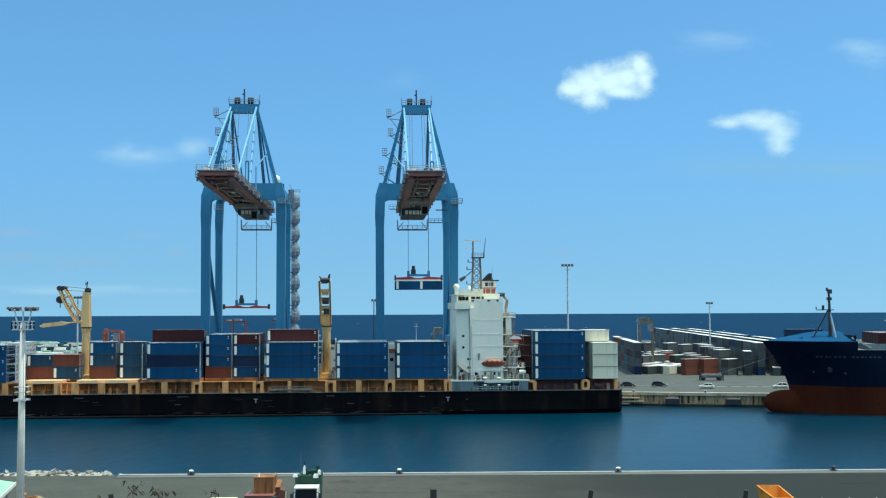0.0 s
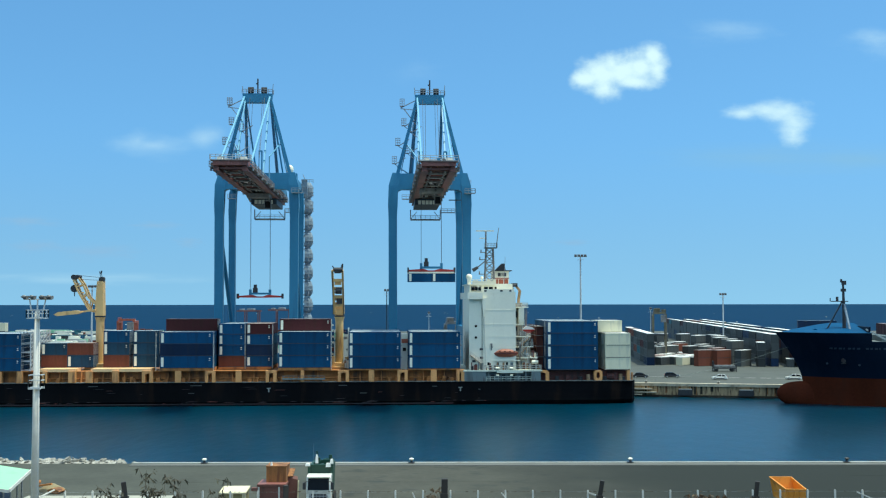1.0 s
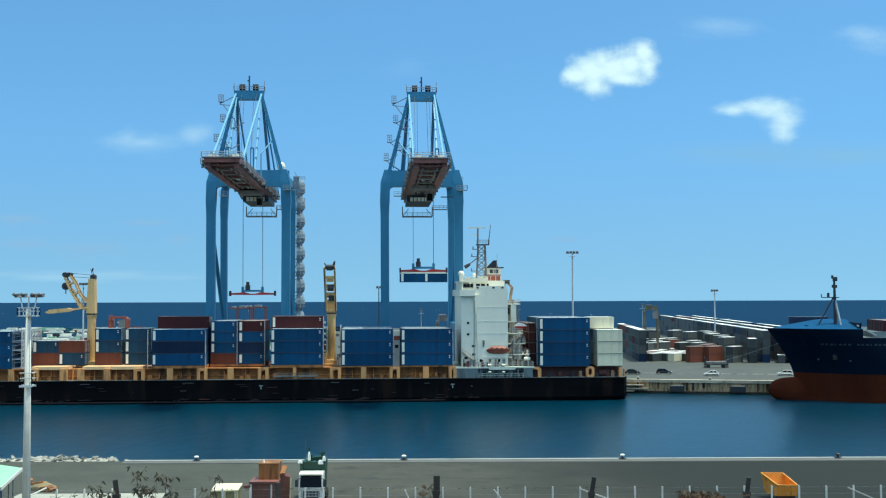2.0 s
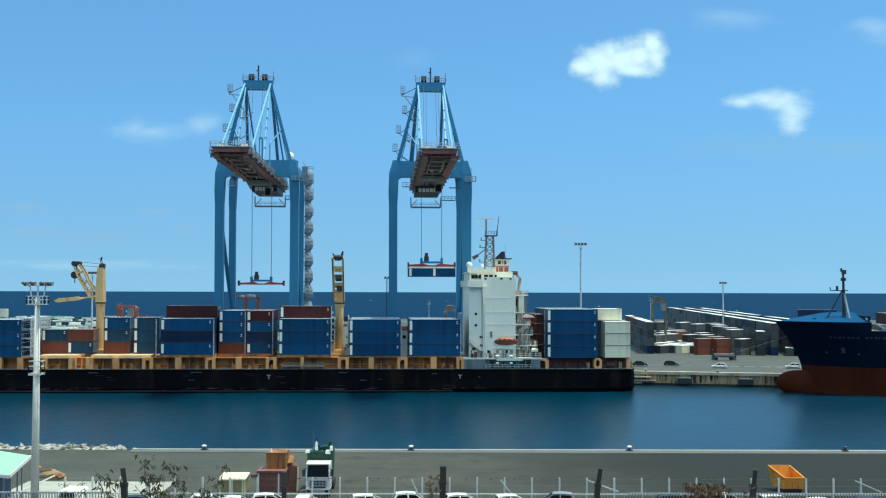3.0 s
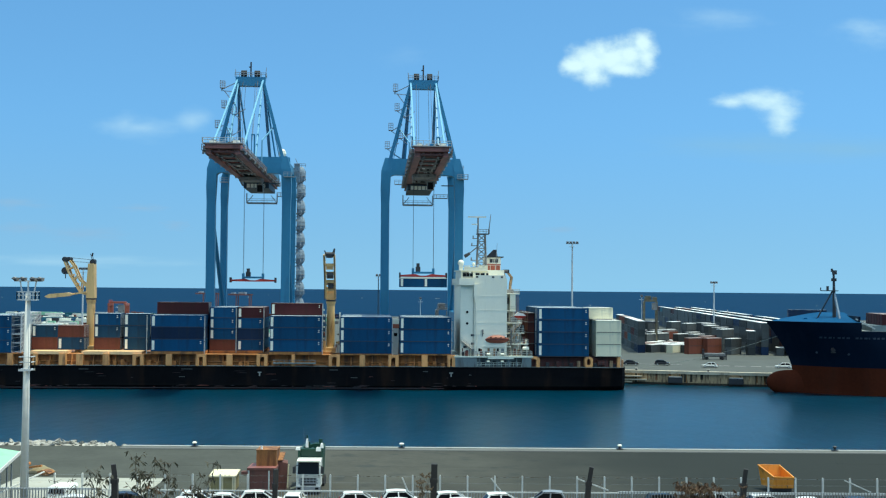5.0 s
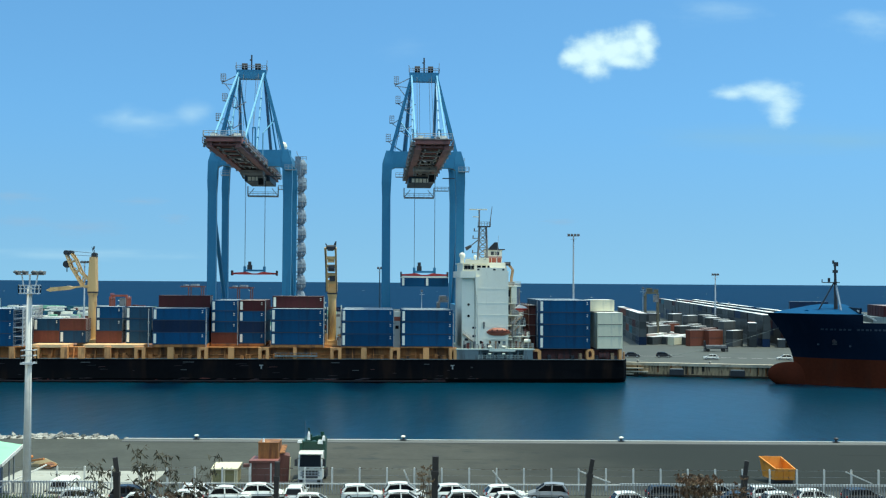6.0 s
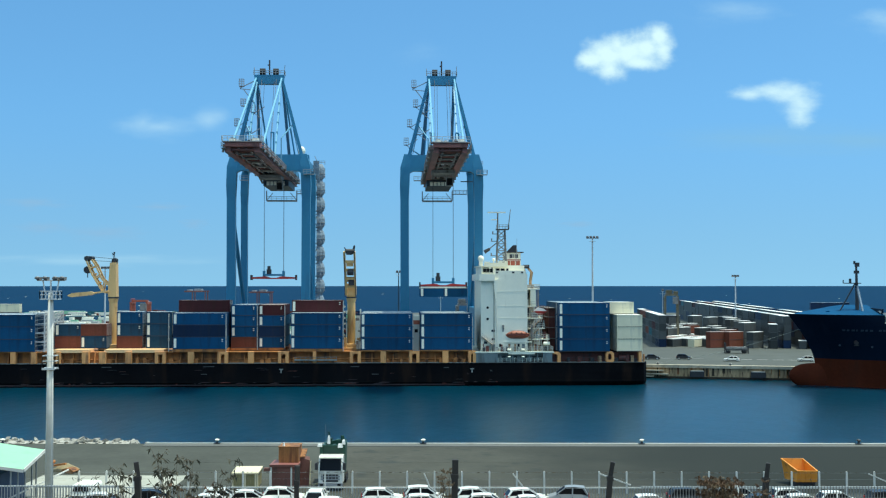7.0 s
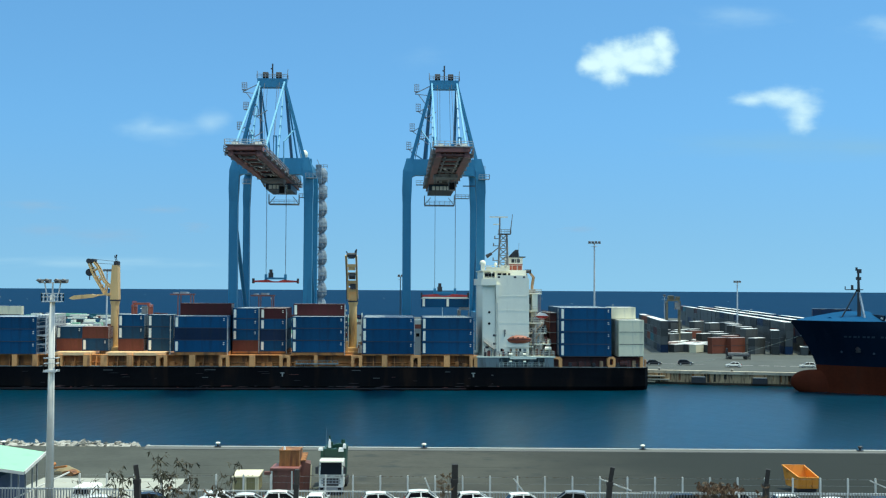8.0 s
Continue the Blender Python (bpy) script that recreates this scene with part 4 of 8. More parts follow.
# dark red-brown lashing bridge between the house and the stacks at the stern
part("lashing_wall", Geo().box(22.9, -21.5, 8.1, 24.4, -5.0, 18.2), "rustred", ship, "dark rust-red lashing bridge aft of the house")
for i in range(6):
    part("lashing_post", Geo().box(22.7, -22.0 + i * 3.0, 8.1, 22.89, -21.6 + i * 3.0, 18.6), "rustred", ship)
for z in (10.8, 13.4, 16.0, 18.2):
    part("lashing_walk", Geo().box(22.5, -22.4, z, 24.5, -5.0, z + 0.12), "mastgrey", ship)
# bulwark below the boat deck
for x0, x1, y0 in ((4.6, 9.8, 0.02), (9.8, 20.6, 1.6), (20.6, 22.8, 0.02)):
    part("bulwark", Geo().box(x0, NEAR + y0, DECK + 0.1, x1, NEAR + y0 + 0.25, 7.77), "weathergrey", ship, "weathered green-grey bulwark below the boat deck")
part("side_rail", Geo().rails([(9.9, NEAR + 0.1, DECK + 0.1), (20.5, NEAR + 0.1, DECK + 0.1)], 1.0, 0.04, 1.0), "seafoam", ship)
for x in (5.3, 6.9, 8.3, 10.3, 13.3, 14.6, 17.3, 19.2, 21.2):
    part("bulwark_frame", Geo().box(x, NEAR - 0.02, DECK + 0.1, x + 0.18, NEAR + 0.3, 7.77), "weathergrey", ship)
for x in (11.0, 13.6, 16.0, 18.2, 19.6):
    part("mooring_opening", Geo().box(x, NEAR + 1.5, DECK + 0.15, x + 0.9, NEAR + 1.59, 6.9), "dark", ship)
# ochre frames at the stern: a hooked post, a slotted oval, a plain post
z0, z1 = DECK + 0.1, 8.0
g = Geo().prism([(24.05, z0), (24.85, z0), (24.85, 7.5), (24.4, z1), (22.9, z1), (22.9, 7.45), (23.8, 7.45), (24.05, 7.2)], NEAR + 0.1, NEAR + 1.4, "y")
part("stern_stanchion", g, "ochre", ship, "ochre hooked stanchion beside the boat deck")
g = Geo()
for d in (-1, 1):
    side = [(36.6 + d * 1.0, z0 + 0.35), (36.6 + d * 1.0, 7.6), (36.6 + d * 0.6, z1), (36.6 + d * 0.08, z1), (36.6 + d * 0.08, 7.6), (36.6 + d * 0.42, 7.3), (36.6 + d * 0.42, z0 + 0.75), (36.6 + d * 0.08, z0 + 0.45), (36.6 + d * 0.08, z0), (36.6 + d * 0.7, z0)]
    g.prism(side if d > 0 else side[::-1], NEAR + 0.1, NEAR + 1.4, "y")
g.box(36.52, NEAR + 0.11, 7.6, 36.68, NEAR + 1.39, z1 - 0.005).box(36.52, NEAR + 0.11, z0, 36.68, NEAR + 1.39, z0 + 0.45)
part("stern_stanchion", g, "ochre", ship, "rounded ochre stanchion with a tall slot")
part("stern_stanchion", Geo().box(43.5, NEAR + 0.1, z0, 44.2, NEAR + 1.4, z1), "ochre", ship, "plain ochre post at the stern")
part("stern_winch", Geo().rod((38.9, NEAR + 1.6, 6.5), (40.6, NEAR + 1.6, 6.5), 0.75, n=12).box(40.6, NEAR + 1.0, DECK + 0.1, 41.4, NEAR + 2.1, 7.2), "rustred", ship, "rusty mooring winch")
for x, h, m in ((38.0, 0.9, "dark"), (41.8, 1.5, "tan"), (42.5, 0.8, "dark"), (26.5, 1.0, "dark"), (29.0, 1.3, "rustred"), (32.2, 0.9, "dark"), (34.0, 1.4, "tan")):
    part("deck_fitting", Geo().box(x, NEAR + 0.7, DECK + 0.1, x + 0.7, NEAR + 1.8, DECK + 0.1 + h), m, ship)
part("stern_post", Geo().rod((44.9, NEAR + 1, DECK + 0.1), (44.9, NEAR + 1, 7.4), 0.25), "tan", ship)
part("stern_rail", Geo().rails([(23, NEAR + 0.15, DECK + 0.1), (45.2, NEAR + 0.15, DECK + 0.1), (45.4, FARS - 0.5, DECK + 0.1)], 1.1, 0.02, 1.8), "dark", ship)


def ship_crane(x, jib, top):
    c = part("deck_crane", Geo().rod((x, YC, DECK), (x, YC, 19.5), 1.0, 1.0, 16).rod((x, YC, 19.5), (x, YC, 20.6), 1.0, 1.25, 16), "cranecream", ship, "yellow deck crane on its post")
    part("slew_ring", Geo().rod((x, YC, 20.6), (x, YC, 20.95), 1.3, n=16), "dark", c)
    part("foot_house", Geo().box(x - 2.6, YC - 4, DECK + 0.1, x + 2.2, YC + 3, 9.4).box(x - 2.1, YC - 6, 8.2, x + 2.4, YC - 4, 8.6), "cranecream", c)
    if jib:
        part("slew_house", Geo().prism([(x - 1.0, 20.95), (x + 1.0, 20.95), (x + 0.8, 29.4), (x - 0.6, 29.4), (x - 0.95, 24)], YC - 1.3, YC + 1.3, "y"), "cranecream", c)
        ji = Geo()
        for y in (YC - 1.1, YC + 1.1):
            ji.beam((x - 0.6, y, 21.9), (x - 2.4, y, 22.3), 0.3, 0.5).beam((x - 2.4, y, 22.3), (x - 5.0, y, 26.6), 0.3, 0.42).beam((x - 5.0, y, 26.6), (x - 6.5, y, 30.2), 0.3, 0.42)
            ji.beam((x - 0.9, y, 23.8), (x - 2.6, y, 25.4), 0.3, 0.45).beam((x - 2.6, y, 25.4), (x - 4.0, y, 28.6), 0.3, 0.4).beam((x - 4.0, y, 28.6), (x - 5.2, y, 30.3), 0.3, 0.4)
            ji.beam((x - 2.5, y, 22.5), (x - 2.0, y, 24.8), 0.2, 0.3).beam((x - 4.3, y, 25.4), (x - 3.1, y, 26.5), 0.2, 0.3).beam((x - 5.6, y, 28.0), (x - 4.0, y, 28.6), 0.2, 0.3)
        for t in (0.2, 0.5, 0.8, 1.0):
            ji.box(x - 2.6 - 3.7 * t - 0.15, YC - 1.1, 23 + 7.2 * t - 0.2, x - 2.6 - 3.7 * t + 0.15, YC + 1.1, 23 + 7.2 * t + 0.2)
        part("jib", ji, "cranecream", c, "folded yellow jib")
        part("sheave", Geo().rod((x - 6.3, YC - 1.3, 30.4), (x - 6.3, YC + 1.3, 30.4), 0.6, n=12), "dark", c, "dark rope sheave")
        part("sheave", Geo().rod((x - 5.3, YC - 1.3, 30.5), (x - 5.3, YC + 1.3, 30.5), 0.45, n=12), "dark", c, "dark rope sheave")
        part("hook_block", Geo().rod((x - 6.3, YC - 0.5, 27.6), (x - 6.3, YC + 0.5, 27.6), 0.9, n=14).rod((x - 6.3, YC, 27), (x - 6.3, YC, 25.7), 0.12), "dark", c, "dark hook block")
        part("top_sheave", Geo().rod((x + 0.4, YC - 1, 30.0), (x + 0.4, YC + 1, 30.0), 0.5, n=12).box(x - 0.3, YC - 0.8, 29.4, x + 0.9, YC + 0.8, 30.2).rod((x, YC, 31.2), (x + 0.2, YC, 32), 0.2), "dark", c)
        ro = Geo()
        for y in (YC - 0.7, YC + 0.7):
            ro.rod((x + 0.2, y, 30.3), (x - 6.2, y, 30.9), 0.05, n=5).rod((x + 0.2, y, 29.6), (x - 5.2, y, 29.9), 0.05, n=5).rod((x + 0.2, y, 30.3), (x - 0.2, y, 31.8), 0.08, n=5)
        part("rope", ro, "dark", c)
        tip = Geo().prism([(x - 10.7, 21.25), (x - 9.8, 20.9), (x - 5.0, 21.4), (x - 3.6, 21.9), (x - 5.2, 22.3), (x - 9.6, 21.9)], YC - 2.2, YC - 0.8, "y")
        part("jib_rest", tip.beam((x - 5.2, YC - 1.5, 21.8), (x - 0.8, YC - 1.5, 22.4), 0.4), "cranecream", c, "yellow platform beside the post")
    else:  # seen along its jib
        part("slew_house", Geo().box(x - 1.1, YC - 1.4, 20.95, x + 1.1, YC + 1.6, 24.2), "cranecream", c)
        ji = Geo()
        for s in (-1, 1):
            ji.beam((x + s * 1.1, YC - 2, 21.4), (x + s * 1.25 - 0.3, YC - 5.6, 32.0), 0.45, 0.8)
        for t in (0.15, 0.35, 0.55, 0.75, 1.0):
            ji.box(x - 1.2 - 0.2 * t, YC - 2 - 3.6 * t - 0.2, 22 + 10 * t - 0.35, x + 1.1 - 0.2 * t, YC - 2 - 3.6 * t + 0.2, 22 + 10 * t + 0.4)
        part("jib", ji, "cranecream", c, "raised yellow jib")
        part("sheave", Geo().rod((x - 1.2, YC - 5.6, 32.1), (x + 1.0, YC - 5.6, 32.1), 0.55, n=12), "dark", c, "dark rope sheave")
        part("sheave", Geo().rod((x - 0.8, YC - 4.2, 27.0), (x + 0.7, YC - 4.2, 27.0), 0.8, n=12), "dark", c, "dark rope sheave")
        for z0, z1, m in ((21.3, 22.6, "cranecream"), (24.6, 25.6, "tan"), (28.4, 29.6, "cranecream"), (26.4, 27.2, "white")):
            t = (z0 - 22) / 10
            part("jib_plate", Geo().box(x - 0.9 - 0.2 * t, YC - 2.1 - 3.6 * t, z0, x + 0.75 - 0.2 * t, YC - 1.95 - 3.6 * t, z1), m, c)
        for dx in (-1.45, 1.15):
            part("jib_cable", Geo().rod((x + dx, YC - 2.6, 21.0), (x + dx - 0.1, YC - 5.9, 31.8), 0.09, n=6), "dark", c)
        part("hook_rig", Geo().beam((x - 1.0, YC - 5.8, 32.2), (x - 1.5, YC - 5.9, 33.0), 0.25).beam((x + 0.5, YC - 5.8, 32.2), (x + 0.9, YC - 5.9, 33.4), 0.25).box(x - 1.0, YC - 6.1, 31.2, x + 0.4, YC - 5.7, 32.0), "dark", c)
        part("winch_box", Geo().box(x - 0.6, YC - 3.2, 23.8, x + 0.8, YC - 2.8, 25.6), "dark", c)
        part("top_sheave", Geo().rod((x + 0.7, YC - 3, 31.4), (x + 0.9, YC - 3.4, 33.6), 0.18).box(x + 0.2, YC - 3.4, 31.4, x + 1.1, YC - 2.6, 32.0), "dark", c)
        lad = Geo()
        for k in range(7):
            lad.box(x - 2.2, YC - 4.6, 10 + k * 1.4, x - 1.3, YC - 3.6, 10.4 + k * 1.4)
        part("ladder", lad.beam((x - 2.0, YC - 4.2, 8), (x - 2.0, YC - 4.2, 19), 0.2).beam((x + 2.4, YC - 4.2, 8.6), (x + 2.4, YC - 4.2, 18), 0.3), "white", c)


ship_crane(-83.8, True, 30)
ship_crane(-25.4, False, 32)

# containers on deck: first x, length, tier colours from below, in the row by the ship's side
G = "containers on the ship's deck"
ON = "stacked on the ship's deck"
YR = NEAR + 1.3
def tiers(x, length, colors, rows, base=8.3, marks=True, mix=None, h=2.9, back=0.0):
    if base > 8.4:
        part("hatch_cover", Geo().box(x - 0.1, YR - 1.2 + back, 8.26, x + length + 0.1, YR + rows * 2.5 - 1.2 + back, base - 0.004), "ochre_dark", ship, "weathered ochre hatch cover under the stack")
    for r in range(rows):
        cols = colors if r == 0 or not mix else mix
        for k, c in enumerate(cols):
            if c and r > 1:
                fill_container("stacked steel containers filling the ship's deck", length, c, BERTH @ pose(x + length / 2, YR + back + r * 2.5, base + k * h), h)
            elif c:
                put_container(length, c, BERTH @ pose(x + length / 2, YR + back + r * 2.5, base + k * h, 0, 0, 0 if r % 2 == 0 else 180), ON, G,
                              "white" if marks and r == 0 and c in ("cblue", "cmaroon") else None, h)
tiers(-110.8, 12.19, ["cblue", "cblue", "cblue"], 6, mix=["cblue", "cnavy", "cblue"])
for x, cols in ((-95.7, ["crust", "cslate"]), (-89.6, ["cslate", "crust"])):
    for k, c in enumerate(cols):
        for r in range(2):
            put_container(6.06, c, BERTH @ pose(x + 3.03, NEAR + 7.3 + r * 2.5, 8.76 + k * 2.9), ON, G, "white" if c in ("cblue", "cslate") and r == 0 else None)
for x, cols in ((-81.0, ["crust", "cslate", "cblue"]), (-74.0, ["cslate", "cslate", "cslate"])):
    for k, c in enumerate(cols):
        for r in range(2):
            put_container(6.06, c, BERTH @ pose(x + 3.03, NEAR + 6.8 + r * 2.5, 8.76 + k * 2.9), ON, G, "white" if c in ("cblue", "cslate") and r == 0 else None)
tiers(-66.6, 12.19, ["cblue", "cnavy", "cblue"], 8, base=8.85, mix=["cblue", "cnavy", "cblue"], h=2.82)
for r in (3, 4):
    put_container(12.19, "cmaroon", BERTH @ pose(-60.6, YR + r * 2.5, 17.32), ON, G)
tiers(-53.9, 6.06, ["crust", "cblue", "cblue", "cblue"], 6, base=8.75, h=2.59, back=6.0)
tiers(-47.3, 6.06, ["cblue", "cnavy", "cblue", "cmaroon"], 6, base=8.75, h=2.59, back=6.0)
tiers(-39.1, 12.19, ["cblue", "cblue", "cblue"], 8, base=8.85, h=2.82)
for r in (2, 3):
    put_container(12.19, "cmaroon", BERTH @ pose(-33.2, YR + r * 2.5, 17.32), ON, G, "white")
tiers(-22.6, 12.19, ["cblue", "cblue", "cblue"], 8, base=8.5)
tiers(-8.5, 12.19, ["cblue", "cblue", "cblue"], 7, base=8.5)
tiers(24.4, 12.19, ["cblue", "cblue", "cblue", "cblue"], 9, base=8.06)
tiers(38.35, 6.06, ["cwhite", "cwhite", "cwhite"], 8, base=8.06)
for r in (2, 3, 4):
    put_container(6.06, "cwhite", BERTH @ pose(40.4, YR + r * 2.5, 16.8), ON, G)
for x, top in ((-54.25, 16.6), (-47.62, 18.6), (-41.05, 18.4), (-26.75, 19.4), (-10.3, 16.6), (3.85, 16.4), (-67.6, 16.6)):
    back = 6.0 if -50 < x < -40.5 else 0.0
    part("lashing_post", Geo().box(x - 0.07, NEAR + 0.2 + back, 8.3, x + 0.07, NEAR + 0.34 + back, top), "greywhite", ship, "pale lashing rod")
    for z in (11.1, 13.9):
        part("lashing_lug", Geo().box(x - 0.2, NEAR + 0.15 + back, z, x + 0.2, NEAR + 0.4 + back, z + 0.22), "mastgrey", ship)
# white lashing cage seen between the stacks near the bow
cage = thing("lashing_bridge", BERTH, "pale steel lashing bridge beside the container stacks", "lashing bridge")
cg = Geo()
for i in range(6):  # stacked rods and turnbuckles
    for k in range(9):
        cg.beam((-96.45, YR + i * 2.5 - 0.6, 8.6 + k), (-96.45, YR + i * 2.5 + 1.6, 9.3 + k), 0.09)
        cg.beam((-98.8, YR - 0.75, 8.6 + k), (-96.5, YR - 0.75, 8.6 + k + (0.4 if k % 2 else -0.2)), 0.1)
    for j in range(3):
        cg.beam((-96.4, YR + i * 2.5 + j * 0.8, 8.2), (-96.4, YR + i * 2.5 + j * 0.8, 17.3), 0.1)
for i in range(7):
    for j in range(2):
        cg.beam((-98.9 + j * 2.4, YR + 0.6 + i * 2.5 - 1.3, 8.1), (-98.9 + j * 2.4, YR + 0.6 + i * 2.5 - 1.3, 17.4), 0.22)
    for k in range(5):
        cg.beam((-98.9, YR + i * 2.5 - 0.7, 8.5 + k * 2.1), (-96.5, YR + i * 2.5 - 0.7, 8.5 + k * 2.1), 0.16)
        if i < 6:
            cg.beam((-96.5, YR + i * 2.5 - 0.7, 8.5 + k * 2.1), (-96.5, YR + (i + 1) * 2.5 - 0.7, 8.5 + k * 2.1), 0.16)
part("lashing_frame", cg, "steel", cage)
part("platform", Geo().box(-98.9, YR - 0.8, 12.5, -96.5, YR + 15, 12.6).box(-98.9, YR - 0.8, 17.4, -96.5, YR + 15, 17.5), "greywhite", cage)
hut = thing("deck_hut", BERTH, "small white and orange hut between the container stacks", "deck hut")
part("hut_wall", Geo().box(-10.15, NEAR + 2.0, 8.26, -8.75, NEAR + 4.0, 14.5), "greywhite", hut)
part("hut_band", Geo().box(-10.2, NEAR + 1.95, 14.5, -8.7, NEAR + 4.05, 15.5), "orange", hut, "orange band")
part("hut_roof", Geo().box(-10.2, NEAR + 1.95, 15.5, -8.7, NEAR + 4.05, 16.7), "white", hut)
part("hut_window", Geo().box(-9.9, NEAR + 1.93, 12.6, -9.1, NEAR + 1.99, 13.4), "glass", hut)
# winches, ladders and cable drums at the foot of the second deck crane
rng = random.Random(61)
for i in range(34):
    x, z = rng.choice([rng.uniform(-28.6, -26.6), rng.uniform(-24.2, -22.9)]), rng.uniform(8.7, 15.5)
    w, h = rng.uniform(0.2, 0.9), rng.uniform(0.2, 1.6)
    part("winch_fitting", Geo().box(x, YC - 5.5 + rng.uniform(-1, 1), 8.3 if i % 3 else z, x + w, YC - 4.4, z + h if i % 3 == 0 else 8.6 + h * 1.6), rng.choice(["white", "tan", "rustred", "cranecream", "greywhite", "mastgrey", "dark"]), ship)
for x in (-28.4, -23.0):
    part("lashing_post", Geo().beam((x, YC - 4.6, 8.3), (x, YC - 4.6, 17.2), 0.22), "greywhite", ship)
# ---- ship-to-shore gantry cranes ----
def cage(g, x, y, z, w=1.6, d=1.4, h=1.9):
    """A small caged platform."""
    g.box(x, y, z - 0.15, x + w, y + d, z)
    for a in (0, w / 2, w):
        for b in (0, d):
            g.beam((x + a, y + b, z), (x + a, y + b, z + h), 0.09)
    for k in (0.35, 0.7, 1.0):
        for b in (0, d):
            g.beam((x, y + b, z + h * k), (x + w, y + b, z + h * k), 0.09)
        for a in (0, w):
            g.beam((x + a, y, z + h * k), (x + a, y + d, z + h * k), 0.09)
    return g


LX, Y0, Y1 = 9.6, 3.2, 28.4   # half the leg spacing, waterside and landside legs


def gantry_crane(cx, trolley_y, dome=True):
    c = thing("gantry_crane", BERTH @ pose(cx, 0, 3.2), "tall blue ship-to-shore gantry crane on the quay", "gantry crane", "quay gantry cranes")
    Z = lambda z: z - 3.2
    for y in (Y0, Y1):
        for s in (-1, 1):
            leg = Geo()
            x, thick = s * LX - (0.3 if y == Y1 and s > 0 else 0), 1.0 if y == Y0 else 0.8
            leg.loft([[(x + s * a[0] + p * 1.3 * k * thick, y + q * 1.25 * k, Z(z)) for p, q in ((-1, -1), (1, -1), (1, 1), (-1, 1))]
                      for z, a, k in ((7.5, (0.12,), 0.86), (46.5, (0.22,), 0.86), (50.0, (0.2,), 0.98), (55.0, (0.05,), 0.98), (58.4, (-0.7,), 0.8))])
            part("leg", leg, "blue", c, "blue box-section leg")
            bog = Geo().prism([(x - 4.2, Z(4.6)), (x + 4.2, Z(4.6)), (x + 2, Z(7.6)), (x - 2, Z(7.6))], y - 0.7, y + 0.7, "y")
            bogie = part("bogie", bog, "blue", c)
            for k in (-3.3, -1.1, 1.1, 3.3):
                part("wheel", Geo().rod((x + k, y - 0.35, Z(4.0)), (x + k, y + 0.35, Z(4.0)), 0.62, n=12), "dark", bogie)
    for y in (Y0, Y1):
        part("sill_beam", Geo().box(-LX + 1.5, y - 0.8, Z(7.6), LX - 1.5, y + 0.8, Z(9.6)), "blue", c)
        # upper cross girder with small haunches; the landside one sits higher
        b = 53.9 if y == Y0 else 56.6
        g = Geo().prism([(-LX + 1.0, Z(b - 0.7)), (-LX + 1.5, Z(b - 0.25)), (-LX + 2.1, Z(b)), (LX - 2.1, Z(b)), (LX - 1.5, Z(b - 0.25)), (LX - 1.0, Z(b - 0.7)), (LX - 1.0, Z(b + 4.3)), (-LX + 1.0, Z(b + 4.3))], y - 1.1, y + 1.1, "y")
        part("cross_girder", g, "blue", c)
    for s in (-1, 1):
        part("tie_beam", Geo().box(s * LX - 0.8, Y0 + 1.3, Z(15.5), s * LX + 0.8, Y1 - 1.3, Z(17.6)), "blue", c)
        part("tie_beam", Geo().box(s * (LX - 0.5) - 0.7, Y0 + 1.3, Z(55.8), s * (LX - 0.5) + 0.7, Y1 - 1.3, Z(57.8)), "blue", c)
        part("brace", Geo().rod((s * LX, Y0 + 1.2, Z(42)), (s * LX, Y1 - 1, Z(17.6)), 0.55, n=10), "blue", c, "long diagonal brace")
    # A-frame over the portal
    AY, AZ, AX = 3.4, 78.2, 3.35
    for s in (-1, 1):
        part("mast_leg", Geo().beam((s * (LX - 1.0), Y0, Z(58)), (s * AX, AY - 0.8, Z(AZ)), 0.85, 0.85, 0.7, 0.7), "blue", c, "sloping mast leg")
        part("mast_leg", Geo().beam((3.5 if s > 0 else -5.0, Y1 - 4, Z(58)), (s * AX, AY + 0.8, Z(AZ)), 0.8, 0.8, 0.7, 0.7), "blue", c, "sloping mast leg")
        part("fore_stay", Geo().beam((s * AX, AY - 1.4, Z(AZ)), (s * 3.5, -40, Z(55.6)), 0.4, 0.55), "lightblue", c, "light blue forestay")
        part("fore_stay", Geo().beam((s * (AX - 0.2), AY - 1.2, Z(AZ - 1)), (s * 3.5, -15, Z(55.6)), 0.3, 0.45), "lightblue", c, "light blue forestay")
        part("back_stay", Geo().beam((s * AX, AY + 1.2, Z(AZ)), (s * 4.0, 46, Z(56)), 0.4, 0.5), "blue", c)
        part("strut", Geo().beam((s * 3.7, -2, Z(55.8)), (s * 3.7, -2, Z(62)), 0.3).beam((s * 3.7, -2, Z(62)), (s * 6.0, Y0, Z(66)), 0.25), "lightblue", c)
    part("mast_head", Geo().prism([(-AX - 0.3, Z(76.9)), (AX + 0.3, Z(76.9)), (AX + 0.6, Z(79.3)), (-AX - 0.6, Z(79.3))], AY - 1.0, AY + 1.0, "y"), "blue", c, "mast head beam")
    for x in (-1.8, 1.7):
        part("head_sheave", Geo().rod((x - 0.7, AY, Z(80.1)), (x + 0.7, AY, Z(80.1)), 1.05, n=14), "rubber", c, "dark rope sheave on the mast head")
    part("aerial", Geo().rod((0, AY, Z(79.3)), (0, AY, Z(83.4)), 0.2).box(-0.5, AY - 0.15, Z(81.9), 0.1, AY + 0.15, Z(82.2)), "dark", c)
    part("aerial", Geo().rod((AX + 0.5, AY, Z(79.3)), (AX + 0.7, AY, Z(82.0)), 0.09), "greysteel", c)
